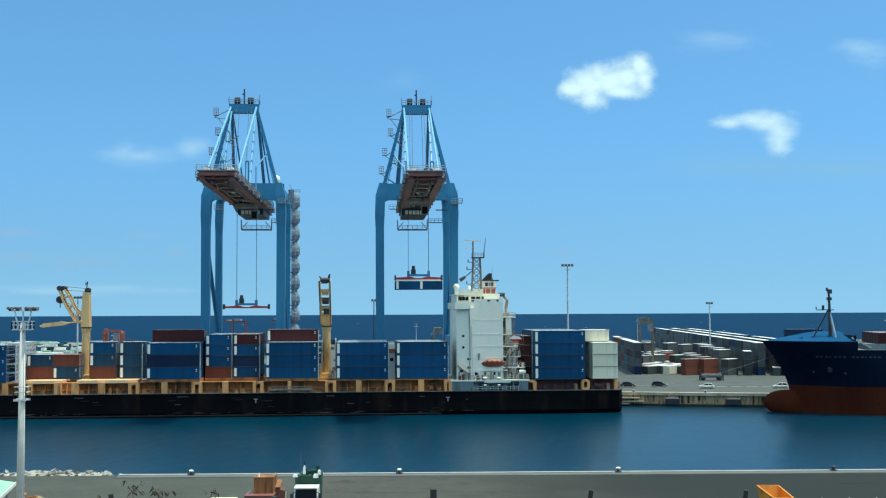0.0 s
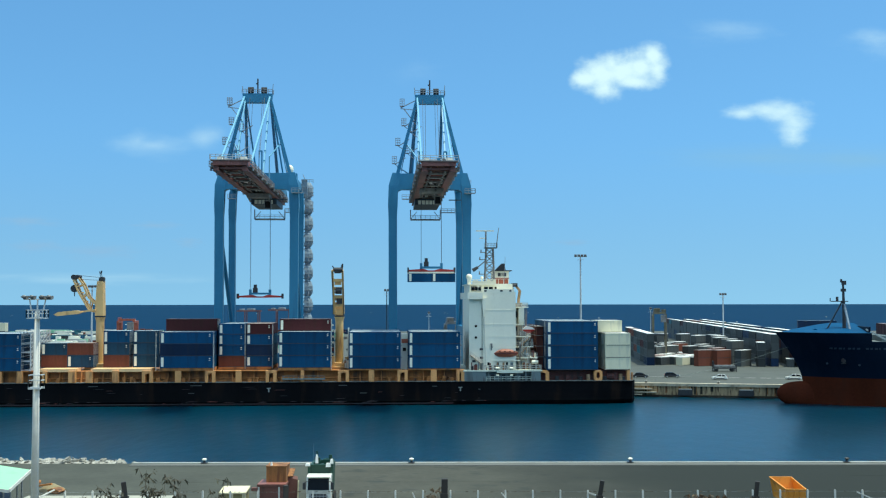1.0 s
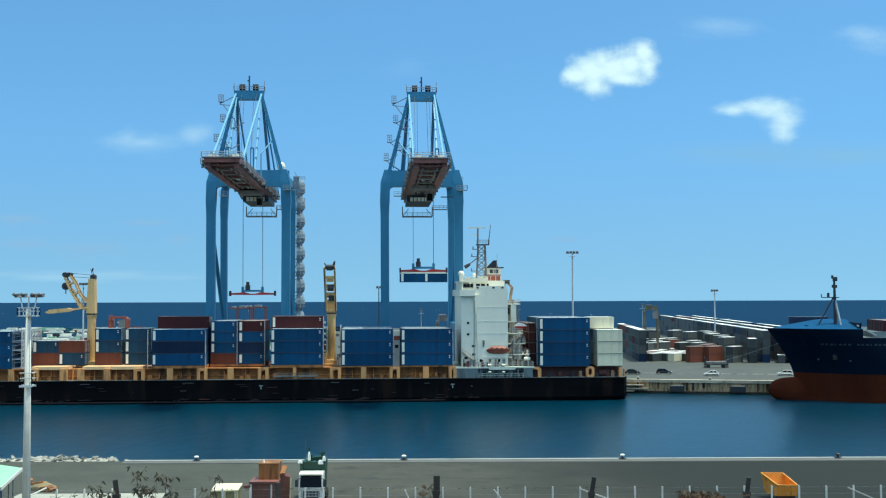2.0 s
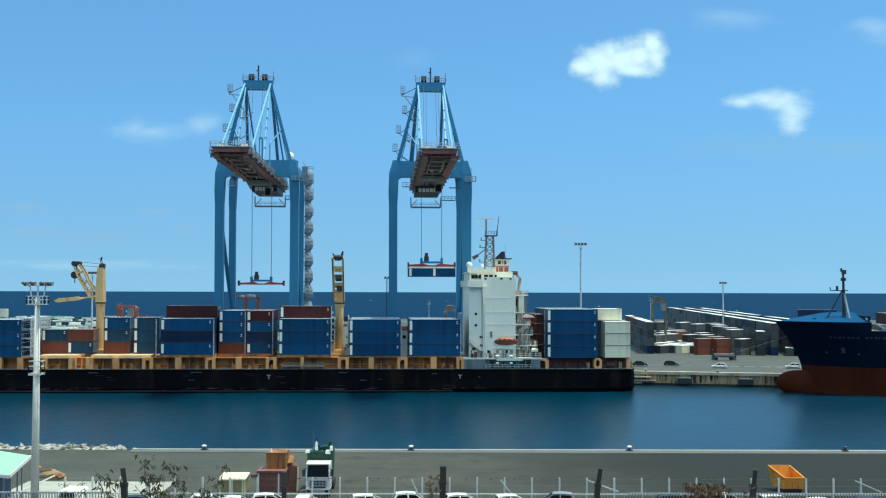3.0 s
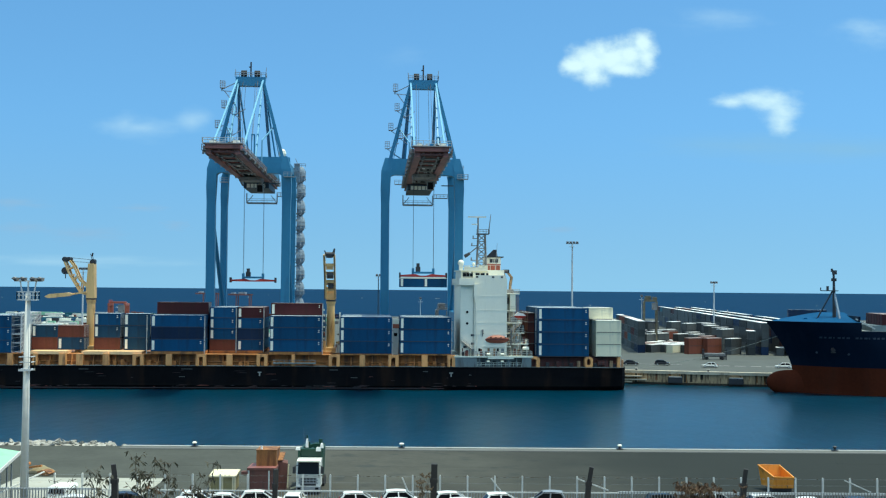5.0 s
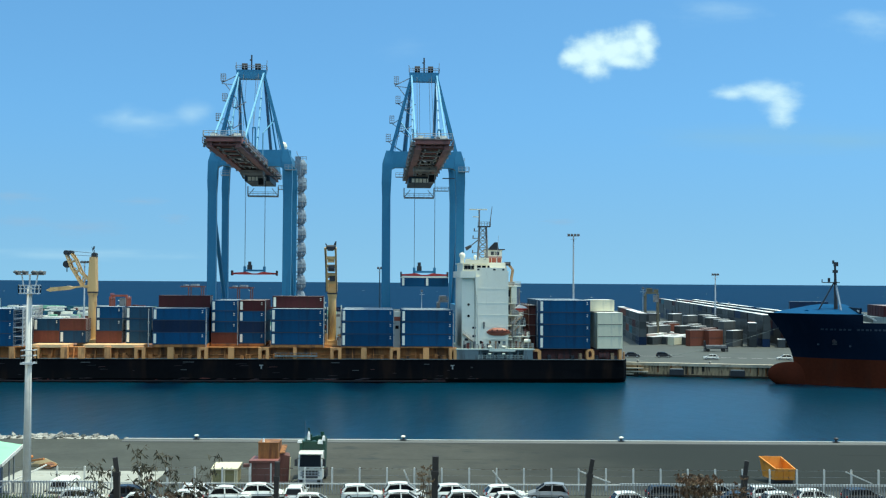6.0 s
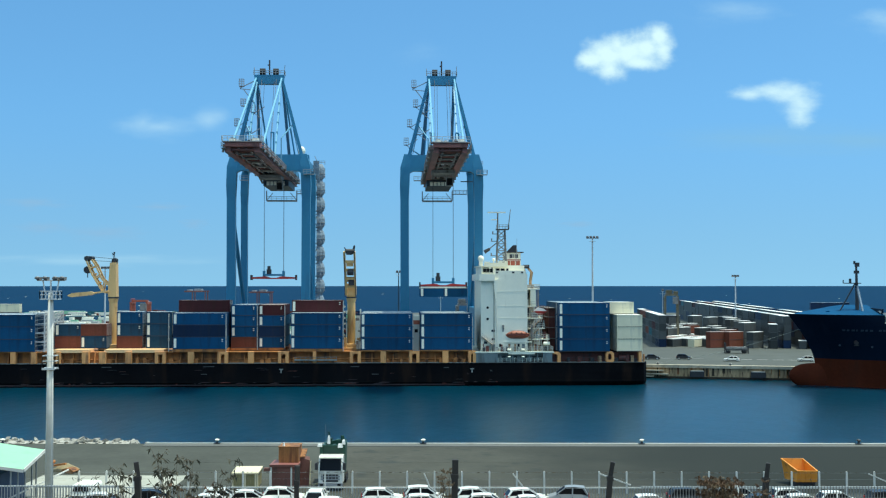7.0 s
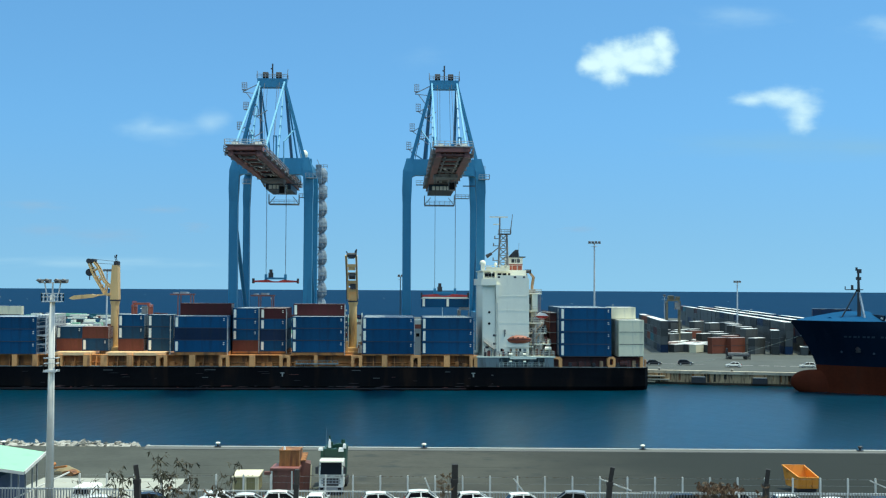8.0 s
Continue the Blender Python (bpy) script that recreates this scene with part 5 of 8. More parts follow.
    part("aerial", Geo().rod((-AX - 0.5, AY, Z(79.3)), (-AX - 0.7, AY, Z(81.4)), 0.09), "greysteel", c)
    part("head_rail", Geo().rails([(-AX - 0.7, AY - 1, Z(79.3)), (AX + 0.7, AY - 1, Z(79.3)), (AX + 0.7, AY + 1, Z(79.3))], 1.1, 0.06, 1.2), "greysteel", c)
    for x, y in ((-1.9, -12), (-1.2, -6), (1.3, -8), (1.9, -14)):
        part("boom_rope", Geo().rod((x, AY, Z(79.6)), (x * 1.1, y, Z(55.4)), 0.05, n=5), "dark", c, "boom hoist rope")
    part("mast_tie", Geo().beam((-LX + 1, Y0 + 0.5, Z(60.2)), (-5, Y1 - 6, Z(60.2)), 0.25), "blue", c)
    # head platform and caged landings up the mast
    g = Geo()
    cage(g, -AX - 4.6, AY - 0.8, Z(76.4), 1.2, 1.3, 1.8)
    g.beam((-AX - 4.4, AY, Z(75.9)), (-AX - 0.4, AY, Z(77.9)), 0.22).beam((-AX - 3.6, AY, Z(75.7)), (-AX - 0.4, AY, Z(71.5)), 0.22).beam((-AX - 4.4, AY, Z(75.7)), (-AX, AY, Z(75.3)), 0.18)
    part("head_platform", g, "greysteel", c, "grey caged platform at the mast head")
    for x, y, z in ((-6.3, 3.4, 71.2), (-4.4, 9.5, 70.4), (-7.9, 3.3, 65.9), (-8.8, 3.2, 61.0), (-5.3, 8, 64.4)):
        g = cage(Geo(), x - 1.2, y - 0.7, Z(z), 1.2, 1.3, 1.8)
        g.beam((x, y, Z(z)), (x + 2.4, y, Z(z + 1.5)), 0.2).beam((x - 0.8, y, Z(z)), (x + 1.5, y, Z(z - 1.6)), 0.16)
        part("caged_landing", g, "greysteel", c, "grey caged landing")
    # boom and girder: two box girders with cross frames
    for s in (-1, 1):
        part("boom_girder", Geo().box(s * 3.15 - 0.55, -48.0, Z(53.2), s * 3.15 + 0.55, 44.0, Z(55.4)), "boomred", c, "red-brown boom girder")
        part("boom_walkway", Geo().box(s * 4.2 - 0.5, -48, Z(53.9), s * 4.2 + 0.5, 44, Z(54.0)).rails([(s * 4.65, -48, Z(54)), (s * 4.65, 44, Z(54))], 1.2, 0.06, 2.5), "walkgrey", c, "rust-dusted grey walkway beside the boom")
    for i in range(18):
        y = -46.4 + i * 5.3
        fr = Geo().box(-2.6, y - 0.3, Z(54.2), 2.6, y + 0.3, Z(55.2))
        if i < 17 and i % 2 == 0:
            fr.beam((-2.6, y, Z(54.6)), (2.6, y + 5.3, Z(54.6)), 0.25)
        part("boom_cross_frame", fr, "boomred", c)
    pan = Geo().box(-3.8, -48.9, Z(54.2), 3.8, -48.0, Z(55.2))
    part("tip_walkway", Geo().box(-4.3, -49.3, Z(55.2), 4.3, -46.5, Z(55.4)), "walkgrey", c, "pale dusty walkway round the boom tip")
    part("boom_tip", pan, "boomred", c, "red-brown boom end frame")
    part("boom_tip_rail", Geo().rails([(-4.5, -47, Z(55.4)), (-4.35, -49.2, Z(55.4)), (4.35, -49.2, Z(55.4)), (4.5, -47, Z(55.4))], 1.1, 0.06, 1.2)
         , "steel", c)
    part("boom_rail", Geo().rails([(-3.7, -42, Z(55.4)), (3.7, -42, Z(55.4))], 1.1, 0.06, 1.2), "steel", c)
    ex = Geo()
    for x, y, w, h in ((-3.2, -46.5, 1.2, 0.8), (1.8, -45.5, 1.4, 1.0), (-3.6, -38.5, 0.6, 1.4), (3.0, -38.5, 0.6, 1.4), (-0.8, -43.5, 1.6, 0.7)):
        ex.box(x, y, Z(55.4), x + w, y + 1.2, Z(55.4 + h))
    part("boom_gear", ex, "white", c, "white sheaves and boxes on the boom end")
    for y in (-42, -33, -24, -14, -3, 10, 19):
        part("cable_gear", Geo().box(-2.2, y, Z(53.3), 2.2, y + 2.4, Z(53.5)).rod((-2.6, y + 1.2, Z(53.8)), (2.6, y + 1.2, Z(53.8)), 0.3, n=8), "mastgrey", c, "cable tray and roller under the boom")
    for y in (-37, -28, -8):
        part("festoon", Geo().box(-2.2, y, Z(53.25), 1.6, y + 0.8, Z(53.5)), "rustred", c, "rusty festoon carrier")
    rng = random.Random(31)
    for i in range(9):  # grating floors between the girders
        y = -47.2 + i * 10.4
        part("boom_grating", Geo().box(-2.58, y, Z(54.9), 2.58, y + rng.uniform(7.5, 9.8), Z(54.98)), "boomred", c, "rusty grating inside the boom")
    for i in range(6):
        y = -47.6 + i * 1.5
        part("tip_rib", Geo().box(-2.58, y, Z(53.5), 2.58, y + 0.3, Z(53.9)), rng.choice(["boomred", "walkgrey"]), c)
    for i in range(12):
        x = -3.7 + i * 0.66
        part("tip_stiffener", Geo().box(x, -49.02, Z(54.25), x + 0.09, -48.905, Z(55.15)), "boomred", c)
    for i in range(26):  # sheaves, boxes and lamps crowding the top of the tip
        x, y, w = rng.uniform(-4.0, 3.7), rng.uniform(-49.0, -41), rng.uniform(0.2, 0.8)
        part("tip_fitting", Geo().box(x, y, Z(55.4), x + w, y + rng.uniform(0.2, 0.9), Z(55.4 + rng.uniform(0.25, 1.3))), rng.choice(["cover", "greywhite", "mastgrey", "walkgrey", "blue", "dark"]), c)
    for s in (-1, 1):  # red-brown bottom flanges and cable trays
        part("boom_flange", Geo().box(s * 3.15 - 0.75, -48.0, Z(53.08), s * 3.15 + 0.75, 44.0, Z(53.19)), "boomred", c)
        part("cable_tray", Geo().box(s * 1.6 - 0.2, -46.0, Z(53.3), s * 1.6 + 0.2, 18.0, Z(53.42)), "walkgrey", c)
    for i in range(110):  # brackets, lamps, trays, hoses and pipes under and beside the boom
        x, y = rng.uniform(-2.2, 2.2), rng.uniform(-46, 19)
        w, d, h = rng.uniform(0.12, 1.2), rng.uniform(0.2, 2.4), rng.uniform(0.1, 0.7)
        part("boom_fitting", Geo().box(x - w / 2, y, Z(54.15 - h), x + w / 2, y + d, Z(54.6)), rng.choice(["dark", "gantrydark", "mastgrey", "boomred", "walkgrey", "walkgrey", "rustred", "cover", "cover"]), c)
    for s in (-1, 1):
        for i in range(30):  # posts, boxes and junctions along the walkways
            y = -47 + i * 3.05 + rng.uniform(-0.8, 0.8)
            w, h = rng.uniform(0.15, 0.6), rng.uniform(0.4, 1.5)
            part("walkway_box", Geo().box(s * 4.2 - w / 2, y, Z(54.0), s * 4.2 + w / 2, y + rng.uniform(0.2, 1.0), Z(54.0 + h)), rng.choice(["walkgrey", "mastgrey", "greysteel", "boomred", "cover", "blue"]), c)
    # rungs up the inner forestays
    for s in (-1, 1):
        for k in range(5):
            u = 0.3 + k * 0.13
            p = Vector((s * (AX - 0.2), AY - 1.2, Z(AZ - 1))).lerp(Vector((s * 3.5, -15, Z(55.6))), u)
            part("stay_joint", Geo().box(p.x - 0.24, p.y - 0.24, p.z - 0.35, p.x + 0.24, p.y + 0.24, p.z + 0.35), "blue", c)
        part("mast_ladder", Geo().rails([(s * (LX - 2.0), Y0 + 0.4, Z(58.4)), (s * (AX + 1.4), AY, Z(72.0))], 0.6, 0.06, 1.6), "blue", c)
        part("stay_post", Geo().beam((s * 3.4, -17, Z(55.4)), (s * 3.4, -17, Z(61.5)), 0.35).beam((s * 2.7, -17, Z(55.4)), (s * 2.7, -17, Z(61.5)), 0.2).box(min(s * 2.6, s * 3.5), -17.2, Z(61.3), max(s * 2.6, s * 3.5), -16.8, Z(61.6)), "blue", c, "blue ladder post on the boom")
    for s in (-1, 1):
        for i in range(9):
            y = -46 + i * 9.5
            part("boom_lamp", Geo().box(s * 4.6 - 0.2, y, Z(53.3), s * 4.6 + 0.2, y + 0.8, Z(53.85)), "greysteel", c)
    part("machinery_house", Geo().box(-4.6, 22, Z(55.5), 4.6, 38, Z(60.2)), "blue", c, "blue machinery house")
    for i in range(8):  # cross bracing in the plane of the bottom flanges
        y = -45 + i * 7.6
        part("boom_brace", Geo().beam((-2.6, y, Z(53.95)), (2.6, y + 7.0, Z(53.95)), 0.3, 0.2), "walkgrey" if i % 3 == 0 else "boomred", c)
        part("boom_brace", Geo().beam((2.6, y, Z(53.98)), (-2.6, y + 7.0, Z(53.98)), 0.24, 0.16), "walkgrey", c)
    part("machinery_base", Geo().box(-3.5, 20, Z(51.4), 3.5, 39, Z(53.1)), "gantrydark", c)
    sg = Geo()
    for i in range(5):
        sg.box(-2.6 + i * 1.05, 19.9, Z(51.5), -1.75 + i * 1.05, 20.0, Z(52.6))
    part("sign", sg, "white", c, "pale letter bars")
    lo = Geo()
    for x in (-4.4, 4.4):
        lo.beam((x, 36, Z(51.2)), (x, 36, Z(48.4)), 0.3)
    lo.beam((-4.4, 36, Z(48.4)), (4.4, 36, Z(48.4)), 0.3).rails([(-4.4, 36, Z(48.5)), (4.4, 36, Z(48.5))], 1.1, 0.05, 1.4).box(-4.4, 35.6, Z(48.2), 4.4, 38.5, Z(48.35)).beam((-4.4, 36, Z(48.4)), (-2.6, 36, Z(50.6)), 0.18).beam((4.4, 36, Z(48.4)), (2.6, 36, Z(50.6)), 0.18)
    part("side_walk", Geo().box(4.4, 35.4, Z(50.3), LX - 0.9, 36.6, Z(50.5)).rails([(4.4, 35.4, Z(50.5)), (LX - 0.9, 35.4, Z(50.5))], 1.0, 0.06, 1.2), "greysteel", c, "grey gangway to the landside leg")
    part("side_walk", Geo().box(LX - 4.6, Y0 - 2.2, Z(51.0), LX - 1.4, Y0 - 1.2, Z(51.2)), "gantrydark", c)
    part("hanging_platform", lo, "greysteel", c, "grey service platform hung below the girder")
    # stair tower at the landside leg: a column of rounded mesh cages on brackets, with zigzag flights inside
    YT, x0 = Y1 + 5.2, LX - 0.1
    for y in (-1.2, 1.2):
        part("tower_post", Geo().beam((x0, YT + y, Z(6)), (x0, YT + y, Z(58.5)), 0.3), "greysteel", c)
    for i in range(11):
        z = 9 + i * 4.75
        a, b = (x0 + 0.3, x0 + 2.3) if i % 2 else (x0 + 2.3, x0 + 0.3)
        part("stair_flight", Geo().beam((a, YT, Z(z)), (b, YT, Z(z + 4.75)), 0.9, 0.16), "greysteel", c, "grey zigzag stair flight")
        z = 7.2 + i * 4.75
        arc = [math.radians(t) for t in range(-90, 91, 30)]
        shell = [[(x0 + 1.0 + (0.4 + 1.9 * k) * math.cos(t), YT + 1.55 * k * math.sin(t), Z(z + h)) for t in arc] for h, k in ((-0.5, 0.6), (0.3, 0.9), (1.2, 1.0), (2.4, 1.0), (3.4, 0.86), (4.2, 0.6))]
        inner = [[(p[0] - 0.06, YT + (p[1] - YT) * 0.95, p[2]) for p in r] for r in shell]
        pod = part("stair_landing", Geo().loft(shell, closed=False, caps=False).loft(inner, closed=False, caps=False), "podmesh", c, "rounded grey mesh stair cage")
        for t in arc[1:-1]:
            part("cage_bar", Geo().beam((x0 + 1.0 + 2.36 * math.cos(t), YT + 1.6 * math.sin(t), Z(z + 0.4)), (x0 + 1.0 + 1.7 * math.cos(t), YT + 1.2 * math.sin(t), Z(z + 3.1)), 0.1), "steel", pod)
        part("cage_hoop", Geo().loft([[(x0 + 1.0 + r * math.cos(t), YT + (r - 0.7) * math.sin(t), Z(z + h)) for t in arc] for r, h in ((2.4, 1.25), (2.4, 1.45), (2.2, 1.45), (2.2, 1.25))]), "greysteel", pod)
        part("cage_floor", Geo().prism([(x0, YT - 1.1), *[(x0 + 1.15 + 1.2 * math.cos(t), YT + 1.0 * math.sin(t)) for t in arc], (x0, YT + 1.1)], Z(z - 0.15), Z(z - 0.01), "z"), "dark", pod, "dark grating floor")
        part("bracket", Geo().beam((x0, YT - 1.3, Z(z - 1.7)), (x0 + 2.5, YT - 1.3, Z(z + 0.3)), 0.2).beam((x0, YT - 1.3, Z(z)), (x0 + 2.6, YT - 1.3, Z(z + 0.3)), 0.16), "greysteel", pod)
    for k in range(5):
        part("lift_rail", Geo().rails([(LX + 0.1, Y1 + 1.3, Z(50 + 2.1 * k)), (LX + 3.4, Y1 + 1.3, Z(50 + 2.1 * k))], 1.0, 0.06, 1.1), "greysteel", c)
    part("lift_box", Geo().box(LX + 0.2, Y1 + 1.4, Z(54), LX + 1.7, Y1 + 2.4, Z(59.4)), "podmesh", c)
    part("side_platform", Geo().box(LX - 0.4, Y0 - 2.6, Z(52.8), LX + 2.4, Y0 - 1.3, Z(53.0)).rails([(LX - 0.4, Y0 - 2.6, Z(53)), (LX + 2.4, Y0 - 2.6, Z(53)), (LX + 2.4, Y0 - 1.3, Z(53))], 1.1, 0.06, 1.0), "greysteel", c)
    part("side_platform", Geo().box(-LX + 2.2, Y0 - 2.4, Z(51.2), -LX + 4.4, Y0 - 1.15, Z(51.4)).rails([(-LX + 2.2, Y0 - 2.4, Z(51.4)), (-LX + 4.4, Y0 - 2.4, Z(51.4))], 1.0, 0.05, 0.9), "greysteel", c)
    if dome:
        part("dish", Geo().ball((LX - 1.2, Y0 + 2, Z(59.4)), 1.0, 0.8, 1.3), "white", c, "white dome on the shoulder")
    # trolley with its cab
    tr = Geo().box(-3.0, trolley_y - 3.4, Z(52.2), 3.0, trolley_y + 3.4, Z(53.1))
    for x in (-2.7, 2.7):
        tr.beam((x, trolley_y - 3, Z(52.3)), (x, trolley_y + 3, Z(51.4)), 0.4)
    part("trolley", tr, "mastgrey", c, "grey hoist trolley under the boom")
    cab = part("operator_cab", Geo().prism([(trolley_y + 3.4, Z(49.5)), (trolley_y + 5.4, Z(49.5)), (trolley_y + 5.4, Z(51.8)), (trolley_y + 3.0, Z(51.8))], 1.0, 2.7, "x"), "mastgrey", c)
    part("cab_window", Geo().prism([(trolley_y + 3.36, Z(49.7)), (trolley_y + 3.42, Z(49.7)), (trolley_y + 3.09, Z(51.5)), (trolley_y + 3.02, Z(51.5))], 1.15, 2.55, "x"), "glass", cab)
    return c


def spreader(c, trolley_y, load, reach=14.0):
    """The hoist: head block and spreader, with or without boxes; its own height is keyed."""
    head = part("spreader", Geo().box(-6.05, -1.2, 0.0, -5.6, 1.2, 0.55).box(5.6, -1.2, 0.0, 6.05, 1.2, 0.55)
                .prism([(-5.6, 0.05), (-5.6, 0.5), (-2.0, 0.75), (-0.8, 0.35), (0.8, 0.35), (2.0, 0.75), (5.6, 0.5), (5.6, 0.05), (1.0, 0.0), (-1.0, 0.0)], -0.9, 0.9, "y"), "redpaint", c, "red telescopic container spreader")
    part("head_block", Geo().box(-2.6, -0.9, 0.85, 2.6, 0.9, 1.35).box(-2.9, -0.7, 0.6, -2.3, 0.7, 2.2).box(2.3, -0.7, 0.6, 2.9, 0.7, 2.2), "blue", head, "blue head block")
    part("hoist_motor", Geo().box(-1.9, -0.6, 1.36, -0.7, 0.7, 2.6).box(-1.7, -0.4, 2.6, -0.9, 0.4, 3.5), "dark", head, "dark cable basket")
    g = Geo()
    for x in (-5.95, 5.95):
        g.box(x - 0.18, -1.3, -0.25, x + 0.18, -1.0, 1.1).box(x - 0.18, 1.0, -0.25, x + 0.18, 1.3, 1.1)
    part("flipper", g, "dark", head)
    low = Geo()
    for x in (-2.6, 2.6):
        for y in (-0.6, 0.6):
            low.rod((x, y, 1.4), (x, y, reach), 0.036, n=6)
    part("hoist_rope_lower", low, "dark", head, "steel hoist ropes")
    if load:
        for x, name in ((-3.06, "box"), (3.06, "box")):
            b = Geo().box(x - 3.03, -1.219, -2.62, x + 3.03, 1.219, -0.06)
            part("twenty_foot_box", b, "cblue", head, "blue twenty-foot container held by the spreader")
        mk = Geo()
        for x in (-5.7, 0.4):
            mk.box(x, -1.235, -2.4, x + 0.6, -1.22, -0.5)
        mk.box(-6.08, -1.235, -0.42, 6.08, -1.2, -0.02)
        part("box_marking", mk, "white", head, "pale panels on the hoisted boxes")
    return head


crane_1 = gantry_crane(-47.9, 8.5)
crane_2 = gantry_crane(-2.3, -7.0, False)
spread_1 = spreader(crane_1, 8.5, False, 27.0)
spread_2 = spreader(crane_2, -7.0, True)
g = Geo()
for x in (-2.6, 2.6):
    for y in (-0.6, 0.6):
        g.rod((x, -7.0 + y, 31.2), (x, -7.0 + y, 49.2), 0.036, n=6)
part("hoist_rope_upper", g, "dark", crane_2, "steel hoist ropes from the trolley")
# ---- the yard behind ----
G = "containers in the yard"
rng = random.Random(21)
def yard(x, y, z=0.0, turn=0):
    return YARD @ pose(x, y, z, 0, 0, turn)
GREYS = ["cgrey"] * 20 + ["cnavy", "cnavy", "cmaroon", "crust", "cteal"]
FARBULK = "grey steel containers in long yard rows"
for row, (x0, y0, n) in enumerate(((-1.3, 6.1, 23), (6.5, 3, 22), (14.5, 10, 21))):
    for i in range(n):
        for k in range(4 if row < 2 or i % 7 else 3):
            m, c = yard(x0 + rng.uniform(-0.16, 0.16), y0 + i * 12.55 + rng.uniform(-0.08, 0.08), k * 2.59, 90), rng.choice(GREYS)
            if row == 0 and i < 12 or row == 1 and k == 3 and i < 10:
                put_container(12.19, c, m, "in a long yard row", G, None, 2.59, k == 3)
            else:
                fill_container(FARBULK, 12.19, c, m, 2.59)
for i in range(7):  # short row behind the stern
    for k in range(4):
        put_container(12.19, rng.choice(GREYS), yard(-40.2, 10.5 + i * 12.5, k * 2.59, 90), "in a long yard row", G, None, 2.59, k == 3)
# loose groups in between, set askew
for x, y, k, turn, c in ((-35.6, 9, 1, 25, "cgrey"), (-29.0, 8, 1, 28, "cwhite"), (-36.5, 22, 1, 25, "crust"), (-30.5, 20, 1, 22, "cgrey"), (-24.2, 10, 1, 24, "cgrey"), (-37.4, 36, 2, 26, "cnavy"), (-31.5, 34, 1, 25, "cwhite"),
                         (-25.0, 24, 1, 24, "cgrey"), (-17.6, 3.5, 2, 12, "crust"), (-23.4, 2.6, 2, 6, "crust"), (-17.0, 18, 2, 20, "crust"), (-38.0, 52, 2, 24, "cgrey"), (-31.0, 50, 2, 25, "cmaroon"), (-24.6, 40, 1, 26, "cgrey"), (-18.0, 33, 2, 22, "cgrey"),
                         (-11.0, 2.5, 2, 26, "cgrey"), (-5.6, 1.5, 3, 84, "cgrey"), (-11.5, 14, 3, 20, "cgrey"), (-24.0, 58, 2, 24, "crust"), (-17.0, 50, 2, 24, "cgrey"), (-10.5, 30, 3, 20, "cmaroon"), (-11.0, 46, 3, 24, "cgrey"), (3.4, 0.5, 1, 80, "cgrey"),
                         (-33, 15, 1, 24, "cgrey"), (-27, 15.5, 1, 26, "cgrey"), (-20.6, 13, 1, 23, "cwhite"), (-33.4, 28, 1, 24, "cwhite"), (-27.6, 28.5, 1, 25, "crust"), (-21, 27, 1, 24, "cgrey"), (-34.4, 43, 1, 24, "cgrey"),
                         (-28.2, 43, 1, 22, "cwhite"), (-21, 42, 1, 25, "crust"), (-14, 40, 1, 24, "cgrey"), (-14, 24.5, 1, 25, "cwhite"), (-14, 58, 1, 24, "cgrey"), (-20, 63, 1, 24, "cgrey"), (-28, 66, 2, 24, "cwhite"), (-34.6, 64, 2, 24, "cgrey"),
                         (-36.0, 14.5, 1, 24, "crust"), (-31.0, 11.5, 1, 26, "cgrey"), (-34.8, 30.5, 2, 24, "cgrey"), (-29.8, 38.5, 2, 22, "cgrey"), (-23.4, 34, 2, 24, "cmaroon"), (-36.6, 72, 3, 24, "cgrey"), (-29.5, 76, 3, 24, "cnavy"), (-22.5, 74, 2, 24, "cgrey"),
                         (-15.5, 70, 3, 24, "cgrey"), (-35.6, 86, 3, 22, "cgrey"), (-27.4, 90, 3, 24, "cgrey"), (-19.0, 88, 3, 24, "cgrey"), (-9.0, 64, 3, 24, "cgrey"), (-8.6, 78, 3, 22, "cnavy")):
    for h in range(k):
        put_container(6.06, c if h == 0 or c == "crust" else rng.choice(["cgrey", "cgrey", "cgrey", c]), yard(x, y, h * 2.59, turn + 22 if turn < 30 else turn), "in the yard", G, None, 2.59, h == k - 1)


def lamp_post(m, h, heads, label, r=0.36, pole="steel"):
    p = thing("lamp_post", m, label, "lamp post", "terminal lamp posts")
    part("pole", Geo().rod((0, 0, 0), (0, 0, h), r, r * 0.6, 10), pole, p)
    part("foot", Geo().box(-0.7, -0.7, 0, 0.7, 0.7, 0.5), "concrete", p)
    part("crossarm", Geo().box(-heads * 0.5, -0.12, h - 0.1, heads * 0.5, 0.12, h + 0.12).box(-0.9, -0.7, h - 1.0, 0.9, 0.7, h - 0.9), "steel", p)
    for i in range(heads):
        x = (i - (heads - 1) / 2) * 1.0
        part("floodlight", Geo().prism([(-0.5, h + 0.1), (0.3, h + 0.1), (0.45, h + 0.75), (-0.4, h + 0.55)], x - 0.36, x + 0.36, "x"), "dark", p)
    return p


lamp_post(pose(44.2, 352, 3.2), 34.9, 4, "tall grey lamp post on the quay")
lamp_post(pose(110.8, 440, 3.2), 23.2, 3, "tall grey lamp post in the yard")
lamp_post(pose(-117, 381, 3.2), 25.8, 3, "tall grey lamp post behind the ship")
lamp_post(pose(-17.5, 378, 3.2), 24.4, 2, "tall grey lamp post behind the ship", 0.24, "gantrydark")
lamp_post(pose(-3.6, 402, 3.2), 16.5, 1, "small lamp post behind the stacks", 0.17)
lamp_post(pose(75.0, 400, 3.2), 18.0, 1, "small grey lamp post in the yard", 0.17)


